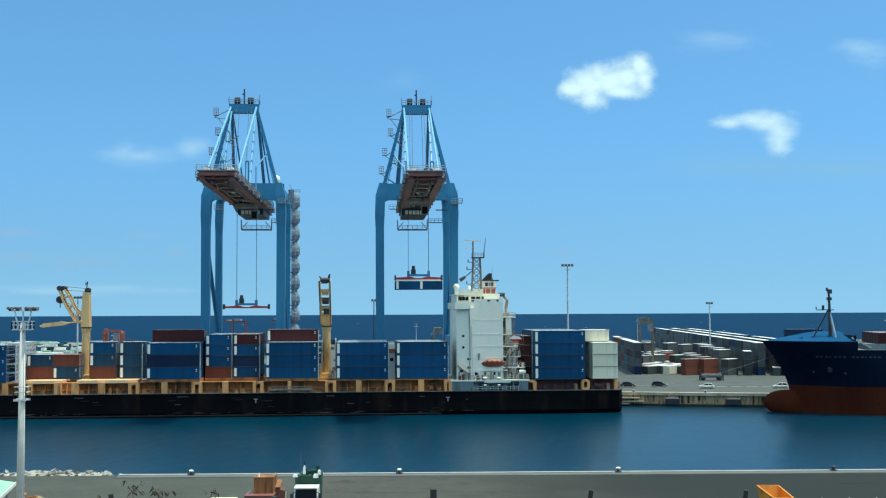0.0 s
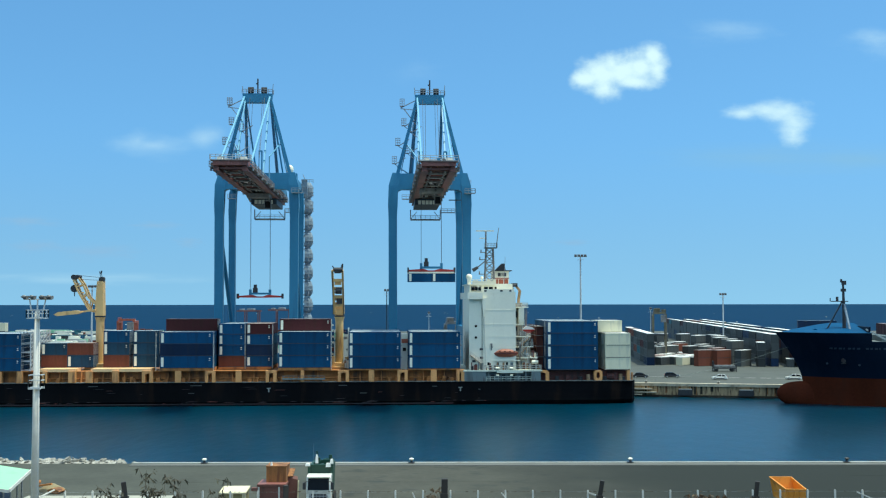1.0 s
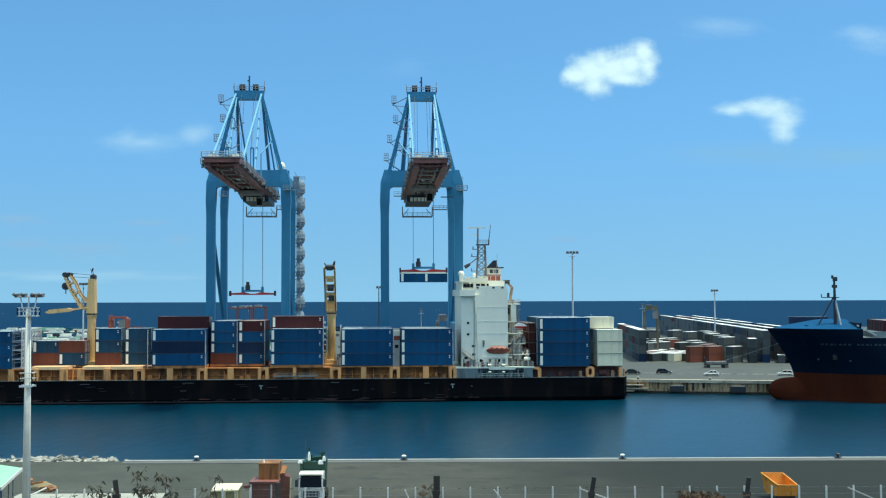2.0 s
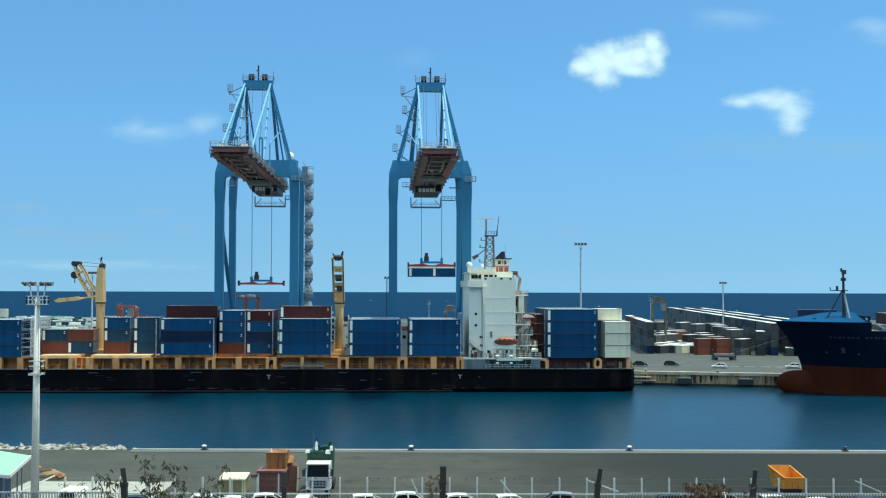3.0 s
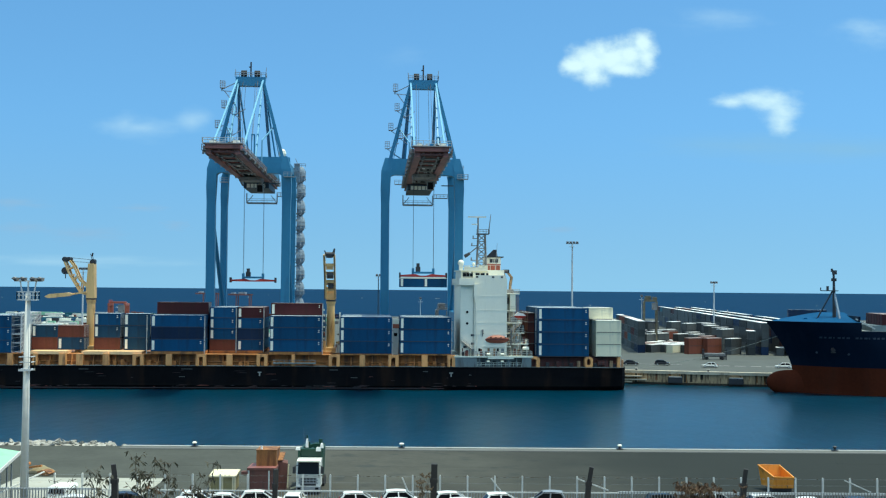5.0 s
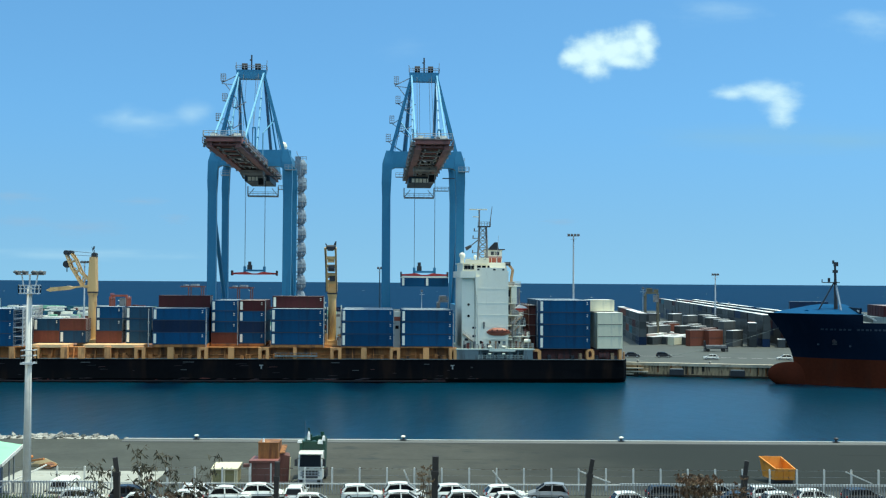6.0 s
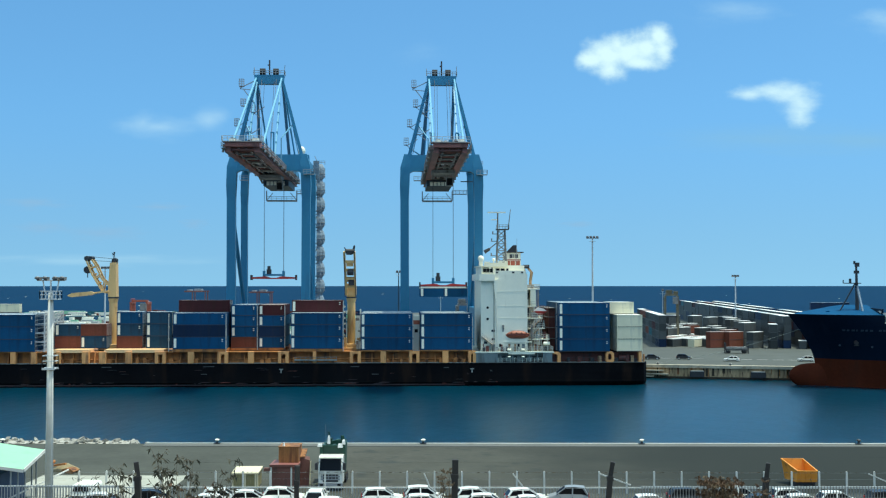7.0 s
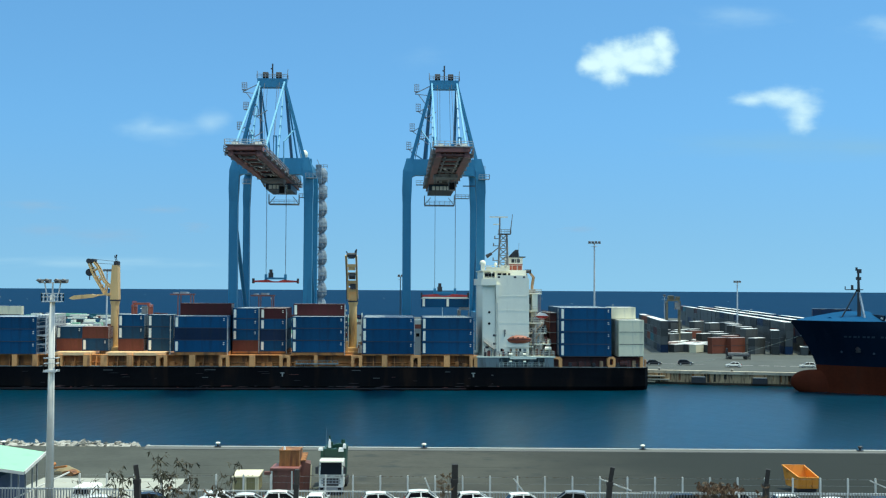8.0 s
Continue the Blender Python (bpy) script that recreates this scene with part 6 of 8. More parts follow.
def straddle(m, h, color, label, w=5.0, d=9.0, engine=True, col=0.42):
    s = thing("straddle_carrier", m, label, "straddle carrier", "straddle carriers")
    for x in (-w / 2, w / 2):
        for y in (-d / 2, -d / 6, d / 6, d / 2) if col > 0.25 else (-d / 2, d / 6):
            part("column", Geo().box(x - col, y - col, 1.0, x + col, y + col, h), color, s)
        base = part("wheel_beam", Geo().box(x - 0.4, -d / 2 - 0.6, 0.9, x + 0.4, d / 2 + 0.6, 1.7), color, s)
        for y in (-d / 2, -d / 6, d / 6, d / 2):
            part("wheel", Geo().rod((x - 0.3, y, 0.75), (x + 0.3, y, 0.75), 0.75, n=12), "rubber", base)
        part("top_beam", Geo().box(x - col, -d / 2 - 0.5, h + 0.1 - 2 * col, x + col, d / 2 + 0.5, h + 0.2), color, s)
    if engine:
        part("engine_deck", Geo().box(-w / 2, -d / 2, h + 0.2, w / 2, d / 2 - 3, h + 0.9).rails([(-w / 2, -d / 2, h + 0.9), (w / 2, -d / 2, h + 0.9)], 1.0, 0.06, 1.2).box(-w / 2 + 0.4, -d / 2 + 0.3, h + 0.9, 0.2, 1.5, h + 2.2).box(0.8, -d / 2 + 0.8, h + 0.9, w / 2, 0.5, h + 1.7), "greysteel" if color == "boomred" else color, s)
    elif col > 0.25:
        part("top_rail", Geo().rails([(-w / 2, -d / 2, h + 0.2), (-w / 2, d / 2, h + 0.2)], 1.0, 0.07, 1.5).box(-w / 2, -d / 2 + 1, h + 0.2, w / 2, -d / 2 + 2.4, h + 0.8), color, s)
    if col > 0.25:
        part("cab", Geo().box(w / 2 - 1.8, -d / 2 - 1.6, h - 2.6, w / 2, -d / 2, h - 0.2), "mastgrey", s)
    if col < 0.25:  # engine and hoist winches on the top frame
        part("engine", Geo().box(-w / 2, -1.6, h + 0.2, w / 2, 0.4, h + 0.75).box(-w / 2, 1.6, h + 0.2, w / 2, 2.6, h + 0.6), "greysteel", s)
    part("hoist_frame", Geo().box(-w / 2 + 0.4, -d / 2, h * 0.55, w / 2 - 0.4, d / 2, h * 0.55 + 0.5), "dark", s)
    return s


M["carrier"] = paint("carrier_olive", (0.15, 0.13, 0.08), 0.6, vary=0.2, size=1, dirt=RUST, dirt_amount=0.4)
straddle(pose(77.6, 398, 3.2, 0, 0, -8), 16.2, "carrier", "weathered olive straddle carrier in the yard", 4.3, 7, True, 0.28)
straddle(pose(-96.9, 352, 3.2, 0, 0, 3), 14.9, "orange", "red-orange straddle carrier behind the ship", 4.9, 5, False, 0.3)
straddle(pose(-57.8, 344, 3.2, 0, 0, 92), 18.2, "boomred", "red-brown straddle carrier standing behind the container stacks", 4.6, 5.9, False, 0.15)
driven = straddle(pose(-76.5, 350.5, 3.2, 0, 0, 92.7), 18.4, "boomred", "red-brown straddle carrier driving behind the container stacks", 4.6, 5.9, False, 0.15)
straddle(pose(4.3, 352, 3.2, 0, 0, 2), 13.8, "mastgrey", "weathered straddle carrier behind the stacks", 4.6, 7)
# low white things behind the bow stacks
for i in range(13):
    x = -152 + i * 4.6
    t = thing("trailer", pose(x, 352 + rng.uniform(-8, 14), 3.2, 0, 0, rng.uniform(-8, 8)), "white covered road trailer parked on the terminal", "trailer", "parked trailers")
    part("trailer_body", Geo().box(-3.2, -1.25, 1.2, 3.2, 1.25, 4.1 + rng.uniform(-0.4, 0.6)), "white", t)
    w = Geo()
    for a in (-2, 1.2, 2.4):
        w.rod((a, -1.3, 0.55), (a, 1.3, 0.55), 0.55, n=10)
    part("wheel", w, "rubber", t)
for i in range(12):
    for k in range(3):
        if k < 2 + i % 2:
            put_container(6.06, rng.choice(["cwhite", "cteal", "cgrey", "crust", "cblue"]), pose(-146 + i * 6.4, 336 + (i % 3) * 3, 3.2 + k * 2.59, 0, 0, 2.7), "on the terminal", G, None, 2.59)
put_container(12.19, "cwhite", pose(-138, 345, 15.2, 0, 0, 2.7), "on a stack", G, None, 2.59)
for k in range(4):
    put_container(12.19, "cgrey", pose(-138, 345, 3.2 + k * 3.0, 0, 0, 2.7), "on the terminal", G, None, 3.0)

# far parking ground behind the bow: vans, trailers and low sheds, too many to tell apart
rng = random.Random(77)
lots = {}
for i in range(900):
    x, y = rng.uniform(-330, -60), rng.uniform(385, 745)
    c = rng.choice(["white"] * 5 + ["cteal", "cteal", "cgrey", "greywhite", "cblue", "cnavy", "mintroof", "dark", "crust"])
    w, d, h = rng.choice([rng.uniform(1.6, 4.5), rng.uniform(1.6, 4.5), rng.uniform(5, 13)]), rng.uniform(2, 4), rng.uniform(0.9, 2.6)
    lots.setdefault(c, Geo()).box(x, y, 3.2, x + w, y + d, 3.2 + h).box(x + 0.2, y - 0.02, 3.5, x + w * 0.4, y, 3.2 + h * 0.7)
far_lot, faces = Geo(), []
for i, (c, g) in enumerate(lots.items()):
    far_lot.add(g.v, g.f)
    faces += [i] * len(g.f)
ob = new("parked_vehicles", far_lot.mesh("parked_vehicles"))
for c in lots:
    ob.data.materials.append(M[c])
ob.data.polygons.foreach_set("material_index", faces)
tagged(ob, "far rows of white vans, trailers and sheds", "parked vehicles", "", "stuff")

# chassis trailer on the quay
ch = thing("chassis_trailer", EAST @ pose(24.0, 54, 3.2, 0, 0, 8), "dark empty chassis trailer with end frames", "trailer")
part("chassis_beam", Geo().box(-3.4, -1.2, 0.9, 3.4, 1.2, 1.25), "dark", ch)
for x in (-3.4, 3.2):
    part("end_frame", Geo().box(x, -1.2, 0, x + 0.25, -0.9, 3.2).box(x, 0.9, 0, x + 0.25, 1.2, 3.2).box(x, -1.2, 2.9, x + 0.25, 1.2, 3.2), "dark", ch)
part("wheel", Geo().rod((-2.4, -1.2, 0.5), (-2.4, 1.2, 0.5), 0.5, n=10).rod((2.2, -1.2, 0.5), (2.2, 1.2, 0.5), 0.5, n=10), "rubber", ch)
part("load", Geo().box(-3.0, -1.1, 1.26, 3.0, 1.1, 1.9), "mastgrey", ch, "grey load on the trailer")

# ---- second ship, its bow towards the first ----
SB = EAST @ pose(34.5, -13, 0, 0, 0, 4) @ pose(-33, 0, 0)  # the second ship lies a little askew to its berth
ship_b = thing("cargo_ship", SB, "dark navy cargo ship with red bottom paint, bow first", "cargo ship")
def stem(z):
    return 38.3 - 1.0 * max(0, (z - 1) / 6) - 4.7 * max(0, (z - 6) / 11.5) ** 1.6


def section(x, zlo, zhi, steps):
    """Half-breadth of the bow at a height."""
    z = zlo
    t = max(0.0, min(1.0, (x - stem(z)) / (34 - 17 * max(0, z / 17.5))))
    return [(z, 9.0 * (1 - (1 - t) ** 2.2))]


def skin(zlo, zhi, far, steps=8):
    """The plating between two heights: level rings from the stem aft and back on the other side."""
    rings = []
    for i in range(steps + 1):
        z = zlo + (zhi - zlo) * i / steps
        near = [stem(z) + (min(far, stem(z) + 34) - stem(z)) * (k / 14) ** 1.7 for k in range(15)] + ([far] if far > stem(z) + 34 else [])
        if len(near) < 16:
            near.append(far + 0.01)
        rings.append([(x, -max(section(x, z, z, 1)[0][1], 0.02), z) for x in near[::-1]] + [(x, max(section(x, z, z, 1)[0][1], 0.02), z) for x in near])
    return Geo().loft(rings)


XS = [33.2, 33.8, 34.5, 35.5, 36.5, 37.5, 38.6, 39.6, 41, 43, 45.5, 48, 51.5]
DZ = 17.0
part("hull", skin(6.5, 15.0, 96, 8), "ship2blue", ship_b, "dark navy upper hull", smooth=False)
part("forecastle", skin(15.0, DZ, 51.5, 3), "ship2blue", ship_b, "navy forecastle bulwark")
part("bottom", skin(-6, 6.5, 96, 6), "ship2red", ship_b, "worn red bottom paint")
rings = []
for i in range(13):
    t = (i / 12) ** 1.6
    r = math.sqrt(max(0.04, 1 - (1 - t) ** 5))
    slim = 1 - 0.75 * max(0, t - 0.35) / 0.65
    rings.append([(31.6 + 13.0 * t, 1.7 * r * slim * math.cos(6.28318 * j / 14), 1.9 + 0.5 * (1 - t) + (3.3 * r) * math.sin(6.28318 * j / 14)) for j in range(14)])
part("bulb", Geo().loft(rings), "ship2red", ship_b, "red bulbous bow", smooth=True)
deck = Geo()
pts = [(x, section(x, DZ, DZ, 1)[0][1] - 0.15) for x in XS]
deck.add([(x, -b, DZ - 0.0 + 0.02) for x, b in pts] + [(x, b, DZ + 2.0 * min(1, (x - 33) / 12)) for x, b in pts], [(i, i + 1, len(pts) + i + 1, len(pts) + i) for i in range(len(pts) - 1)])
part("forecastle_deck", deck, "ship2deck", ship_b, "light blue forecastle deck")
part("breakwater", Geo().prism([(50.5, DZ - 2), (51.4, DZ - 2), (51.4, DZ + 1.4), (51.0, DZ + 1.4)], -8.2, 8.2, "y"), "ship2blue", ship_b)
fm = part("foremast", Geo().rod((48.6, 0, DZ), (48.4, 0, 28.6), 0.5, 0.24), "dark", ship_b, "dark foremast with stays and lamps")
fm.location.x = -1.2
part("stay", Geo().beam((49.4, -2.2, DZ), (48.5, 0, 24.0), 0.42), "podmesh", fm)
part("stay", Geo().beam((44.6, -0.2, DZ + 0.8), (48.2, 0, 24.4), 0.3), "dark", fm)
part("stay", Geo().beam((49.4, 2.2, DZ), (48.5, 0, 24.0), 0.36), "dark", fm)
part("mast_platform", Geo().box(45.6, -0.6, 24.2, 49.4, 0.6, 24.4).rod((45.4, 0, 24.3), (45.4, 0, 25.1), 0.12).rod((47.0, 0, 24.4), (47.0, 0, 25.4), 0.3), "dark", fm)
part("mast_lamp", Geo().box(47.9, -0.4, 26.6, 49.0, 0.4, 27.3), "dark", fm)
part("mast_lamp", Geo().box(48.1, -0.3, 28.2, 49.1, 0.3, 29.2).box(47.8, -0.3, 28.8, 48.2, 0.3, 29.6), "dark", fm)
part("bow_rail", Geo().beam((50.4, -7.8, DZ + 0.9), (54.5, -8.8, 15.6), 0.35), "greywhite", ship_b)
win = Geo()
for x in (40.4, 43, 46):
    win.rod((x, -1.5, DZ + 0.2), (x, 1.5, DZ + 0.2), 0.6, n=10)
part("windlass", win, "ship2deck", ship_b)
for i in range(15):
    x, w = 42.6 + i * 0.95, (0.62, 0.5, 0.66, 0.3)[i % 4]
    if i == 7:
        continue
    q = [(x + dx, -section(x + dx, z, z, 1)[0][1] - off, z) for z in (13.2, 13.62) for dx, off in ((0, 0.05), (w, 0.05), (w, -0.2), (0, -0.2))]
    part("name_bar", Geo().hexa(q), "fadedname", ship_b, "faded letter bar on the bow")
sp = Geo()
for x, z in ((42.4, 9.8), (49.0, 9.6)):
    b = section(x, z, z, 1)[0][1]
    sp.rod((x, -b - 0.12, z), (x, -b + 0.2, z), 0.26, n=10)
part("thruster_mark", sp, "fadedname", ship_b, "pale round marks on the bow")
anc = section(46, 10.6, 10.6, 1)[0][1]
part("anchor", Geo().rod((45.7, -anc - 0.08, 10.6), (45.7, -anc + 0.3, 10.6), 0.55, n=12).box(45.55, -anc - 0.16, 9.9, 45.85, -anc + 0.1, 10.9).prism([(45.1, 10.1), (45.2, 9.8), (46.2, 9.8), (46.3, 10.1), (45.7, 9.95)], -anc - 0.14, -anc + 0.1, "y"), "boot", ship_b, "rusty anchor in its pocket")
part("main_deck", Geo().box(51.6, -8.8, 15.0, 95.5, 8.8, 15.1), "deckgreen", ship_b)
part("hatch_coaming", Geo().box(54, -7.9, 15.1, 95, 7.9, 16.4), "weathergrey", ship_b, "pale hatch coaming")
for i in range(3):
    for r in range(6):
        m = SB @ pose(62.5 + i * 12.6, -6.3 + r * 2.5, 16.4)
        put_container(12.19, "cmaroon", m, "on the ship", "containers on the second ship", None, 2.59)
for k in range(5):
    put_container(12.19, "cnavy", pose(124.5, 372, 3.2 + k * 2.9, 0, 0, -11), "on the quay", G)
rope = thing("mooring_rope", pose(0, 0, 0), "pale mooring rope from the navy bow to the quay", "rope")
p0, p1 = SB @ Vector((36.2, -1.2, 14.2)), EAST @ Vector((2.0, 0.2, 3.75))
pts = [p0.lerp(p1, i / 12) - Vector((0, 0, 1.1 * math.sin(math.pi * i / 12))) for i in range(13)]
line = Geo()
for p, q in zip(pts, pts[1:]):
    line.rod(p, q, 0.035, n=5)
part("rope_length", line, "hawser", rope)
for x in (2.0, 20.0, 38.0):
    post = thing("quay_bollard", EAST @ pose(x, 0.2, 3.5), "dark iron bollard on the terminal quay", "bollard", "terminal bollards")
    part("stem", Geo().rod((0, 0, 0), (0, 0, 0.4), 0.22, n=10), "dark", post)
    part("head", Geo().rod((0, 0, 0.4), (0, 0, 0.6), 0.34, 0.3, 10), "cap", post)
for x0, x1, z in ((-4.0, 3.4, 2.2), (-3.2, 4.6, 1.35), (-4.4, 1.0, 0.75)):
    part("landing_step", Geo().box(x0, -1.5, z - 0.3, x1, -0.35, z), "sandcap", quay, "pale concrete landing step")
# ---- near quay and car park ----
def bollard(x, top="white"):
    b = thing("bollard", pose(x, 152.0, 3.12) @ Matrix.Diagonal((0.7, 0.7, 0.8, 1)), "white and dark mooring bollard on the quay edge" if top == "white" else "dark unpainted mooring bollard on the quay edge", "bollard", "mooring bollards")
    part("stem", Geo().rod((0, 0, 0), (0, 0, 0.42), 0.26, 0.2, 12), "dark", b)
    part("cap", Geo().rod((0, 0, 0.42), (0, 0, 0.62), 0.36, 0.48, 12).rod((0, 0, 0.62), (0, 0, 0.76), 0.48, 0.25, 12), top, b, "painted bollard head")
    part("base", Geo().box(-0.6, -0.5, 0.0, 0.6, 0.5, 0.06), "dark", b)
for x in (-60.3, -31.4, -3.7, 25.6, 54.6, 83.5):
    bollard(x, "dark" if x == 54.6 else "white")

mast = thing("floodlight_mast", pose(-37.3, 105, 3.0), "tall pale grey floodlight mast by the car park", "floodlight mast")
part("pole", Geo().rod((0, 0, 0), (0, 0, 20.9), 0.40, 0.23, 16), "postconcrete", mast, smooth=True)
part("base_plate", Geo().rod((0, 0, 0), (0, 0, 0.12), 0.75, n=16), "steel", mast)
ring = Geo().rod((0, 0, 13.75), (0, 0, 13.9), 0.54, n=16)
part("basket_floor", ring, "steel", mast)
ring = Geo().box(-0.58, -0.58, 13.7, 0.58, -0.5, 13.9).box(-0.58, 0.5, 13.7, 0.58, 0.58, 13.9)
ring.rails([(-0.55, -0.55, 13.9), (0.55, -0.55, 13.9), (0.55, 0.55, 13.9), (-0.55, 0.55, 13.9), (-0.55, -0.55, 13.9)], 1.1, 0.035, 0.75)
part("maintenance_basket", ring, "steel", mast, "grey railed maintenance basket")
part("head_frame", Geo().rails([(-0.85, -0.5, 20.3), (0.85, -0.5, 20.3), (0.85, 0.5, 20.3), (-0.85, 0.5, 20.3), (-0.85, -0.5, 20.3)], 0.7, 0.04, 0.6).box(-0.85, -0.5, 20.2, 0.85, 0.5, 20.3).beam((-0.55, 0, 20.9), (-0.75, 0, 22.0), 0.1).beam((0.55, 0, 20.9), (0.75, 0, 22.0), 0.1).beam((0, 0, 20.9), (0, 0, 22.0), 0.12).beam((-1.3, 0, 22.0), (1.3, 0, 22.0), 0.1), "steel", mast)
for x, s in ((-1.2, -1), (-0.5, -1), (0.45, 1), (1.1, 1)):
    lamp = part("floodlight", Geo().prism([(x - 0.28, 22.22), (x - 0.1 * s, 21.95), (x + 0.26, 22.0), (x + 0.3, 22.32), (x + 0.08, 22.3), (x - 0.08, 22.38)], -0.3, 0.3, "y"), "mastgrey", mast, "grey floodlight")
    part("lamp_glass", Geo().prism([(x - 0.25, 22.2), (x - 0.1 * s, 21.97), (x + 0.22, 22.02), (x + 0.2, 22.2)], -0.32, -0.3, "y"), "dark", lamp, "dark lamp glass")
part("cable", Geo().rod((0.3, -0.28, 0.2), (0.2, -0.16, 20.4), 0.02, n=5), "steel", mast)

shed = thing("shed", pose(-44.6, 113, 3.0, 0, 0, 0), "open shed with mint green roof and dark blue sides", "shed")
part("roof", Geo().hexa([(-8, -6.0, 5.55), (4.0, -5.6, 3.9), (3.2, 2.2, 4.6), (-8, 2.2, 6.25), (-8, -6.0, 5.7), (4.0, -5.6, 4.05), (3.2, 2.2, 4.75), (-8, 2.2, 6.4)]), "mintroof", shed, "mint green sheet roof")
part("fascia", Geo().beam((4.05, -5.6, 3.95), (3.25, 2.2, 4.65), 0.08, 0.32).beam((-8, -6.05, 5.55), (4.0, -5.65, 3.9), 0.06, 0.3), "postconcrete", shed)
wl_ = Geo().box(-7.8, -4.6, 0, 1.4, 1.8, 3.4)
part("shed_wall", wl_, "shade", shed, "dark blue sheet wall")
for t in (0.05, 0.3, 0.55, 0.8, 0.97):
    x, y = 2.7 - 0.2 * t, -5.7 + 7.7 * t
    part("post", Geo().box(x - 0.06, y - 0.06, 0, x + 0.06, y + 0.06, 3.85 + 0.7 * t), "greysteel", shed)
part("ramp_rail", Geo().beam((0.8, -4.5, 0.4), (5.4, 3.0, 2.6), 0.12), "postconcrete", shed)

heap = Geo()
rings = []
for j in range(6):
    t = j / 5
    rings.append([((1 - t) * 2.0 * (1 + 0.25 * math.sin(3 * a + j)) * math.cos(a) + 0.4 * t, (1 - t) * 1.8 * math.sin(a), 1.25 * (1 - (1 - t) ** 1.6)) for a in [6.28318 * i / 18 for i in range(18)]])
solid("sand_mound", heap.loft(rings), "sand", pose(-44.8, 131, 2.98) @ Matrix.Diagonal((0.8, 0.8, 0.7, 1)), "heap of tan sand on the apron", "sand heap", smooth=True)
ex = thing("loader_bucket", pose(-43.6, 129.5, 3.0, 0, 0, -15) @ Matrix.Diagonal((0.7, 0.7, 0.7, 1)), "ochre loader bucket resting beside the sand", "loader bucket")
part("bucket", Geo().prism([(-0.9, 0.2), (0.9, 0.0), (1.2, 0.35), (0.6, 0.75), (-0.2, 0.85), (-1.0, 0.6)], -0.9, 0.9, "y"), "rustbox", ex)
part("bucket_arm", Geo().beam((-3.2, 0, 1.0), (-0.8, 0, 1.4), 0.4, 0.3).rod((-3.3, -0.4, 1.6), (-3.3, 0.4, 1.6), 0.3, n=10), "ochre_dark", ex)

# weeds round the shed
rng = random.Random(91)
blades = Geo()
for i in range(1500):
    x, y = rng.uniform(-43.5, -35.5), rng.uniform(106.2, 112.3)
    h, w, a = rng.uniform(0.15, 0.7), rng.uniform(0.03, 0.09), rng.uniform(0, 6.28)
    blades.add([(x - w * math.cos(a), y - w * math.sin(a), 3.0), (x + w * math.cos(a), y + w * math.sin(a), 3.0), (x + rng.uniform(-0.2, 0.2), y + rng.uniform(-0.2, 0.2), 3.0 + h)], [(0, 1, 2)])
solid("weeds", blades, "weeds", pose(0, 0, 0), "green weeds growing round the shed", "weeds", kind="stuff")

# cream cabin and rusty bins
cab = thing("cream_cabin", pose(-21.7, 120.5, 3.0, 0, 0, 2), "small cream steel cabin with ribbed walls", "cabin")
# walls are the cream darkened to olive, shade put into the colour
part("cabin_wall", Geo().box(-1.3, -1.3, 0.12, 1.3, 1.9, 1.62), "olive", cab, "olive wall panels with the shade in their colour")
for i in range(9):
    part("wall_rib", Geo().box(-1.27 + i * 0.3, -1.35, 0.15, -1.2 + i * 0.3, -1.3, 1.6), "olive", cab)
part("cabin_roof", Geo().hexa([(-1.42, -1.5, 1.63), (1.42, -1.5, 1.63), (1.42, 2.05, 1.75), (-1.42, 2.05, 1.75), (-1.42, -1.5, 1.76), (1.42, -1.5, 1.76), (1.42, 2.05, 1.9), (-1.42, 2.05, 1.9)]), "cream", cab, "paler cream roof")
for x in (-1.36, -0.06, 1.02, 1.24):
    part("cabin_post", Geo().box(x, -1.45, 0, x + 0.15, -1.36, 1.63), "cream", cab, "cream corner post")

bins = thing("waste_bin", pose(-17.3, 119.3, 3.0), "large red-brown steel waste bin", "waste bin", "steel bins")
g = Geo().prism([(-1.35, 0.2), (1.2, 0.2), (1.3, 2.55), (-1.45, 2.55)], -1.2, 1.4, "y")
part("bin_body", g, "brownbox", bins)
part("bin_rim", Geo().box(-1.6, -1.35, 2.55, 1.4, 1.5, 2.75).box(-2.2, -1.3, 2.1, -1.46, -0.6, 2.4), "brownbox", bins)
part("bin_lid", Geo().hexa([(-1.6, -1.36, 2.755), (1.4, -1.36, 2.755), (1.35, 1.5, 2.76), (-1.5, 1.5, 2.76), (-1.6, -1.36, 2.8), (1.4, -1.36, 2.8), (1.35, 1.5, 2.86), (-1.5, 1.5, 2.86)]), "boomred", bins, "lighter red-brown lid")
part("bin_rib", Geo().box(-1.5, -1.32, 0.2, -1.35, -1.2, 2.5).box(0.6, -1.32, 0.2, 0.75, -1.2, 2.5), "greywhite", bins)
top = thing("rusty_crate", pose(-17.0, 120.3, 5.75), "rusty orange steel crate on top of the bin", "crate", "steel bins")
g = Geo().box(-1.1, -1.2, 0, 1.0, 1.3, 1.7)
part("crate_body", g, "rustbox", top)
for x in (-1.1, -0.6, -0.08, 0.44, 0.9):
    part("crate_rib", Geo().box(x, -1.27, 0.05, x + 0.1, -1.2, 1.75), "rustbox", top)
part("crate_lip", Geo().box(-1.15, -1.3, 1.7, 1.05, 1.35, 1.78), "rustbox", top)
part("crate_bottle", Geo().rod((-0.6, -1.0, 1.79), (-0.6, -1.0, 2.15), 0.13, 0.09, 8), "cover", top, "pale drum on the crate")
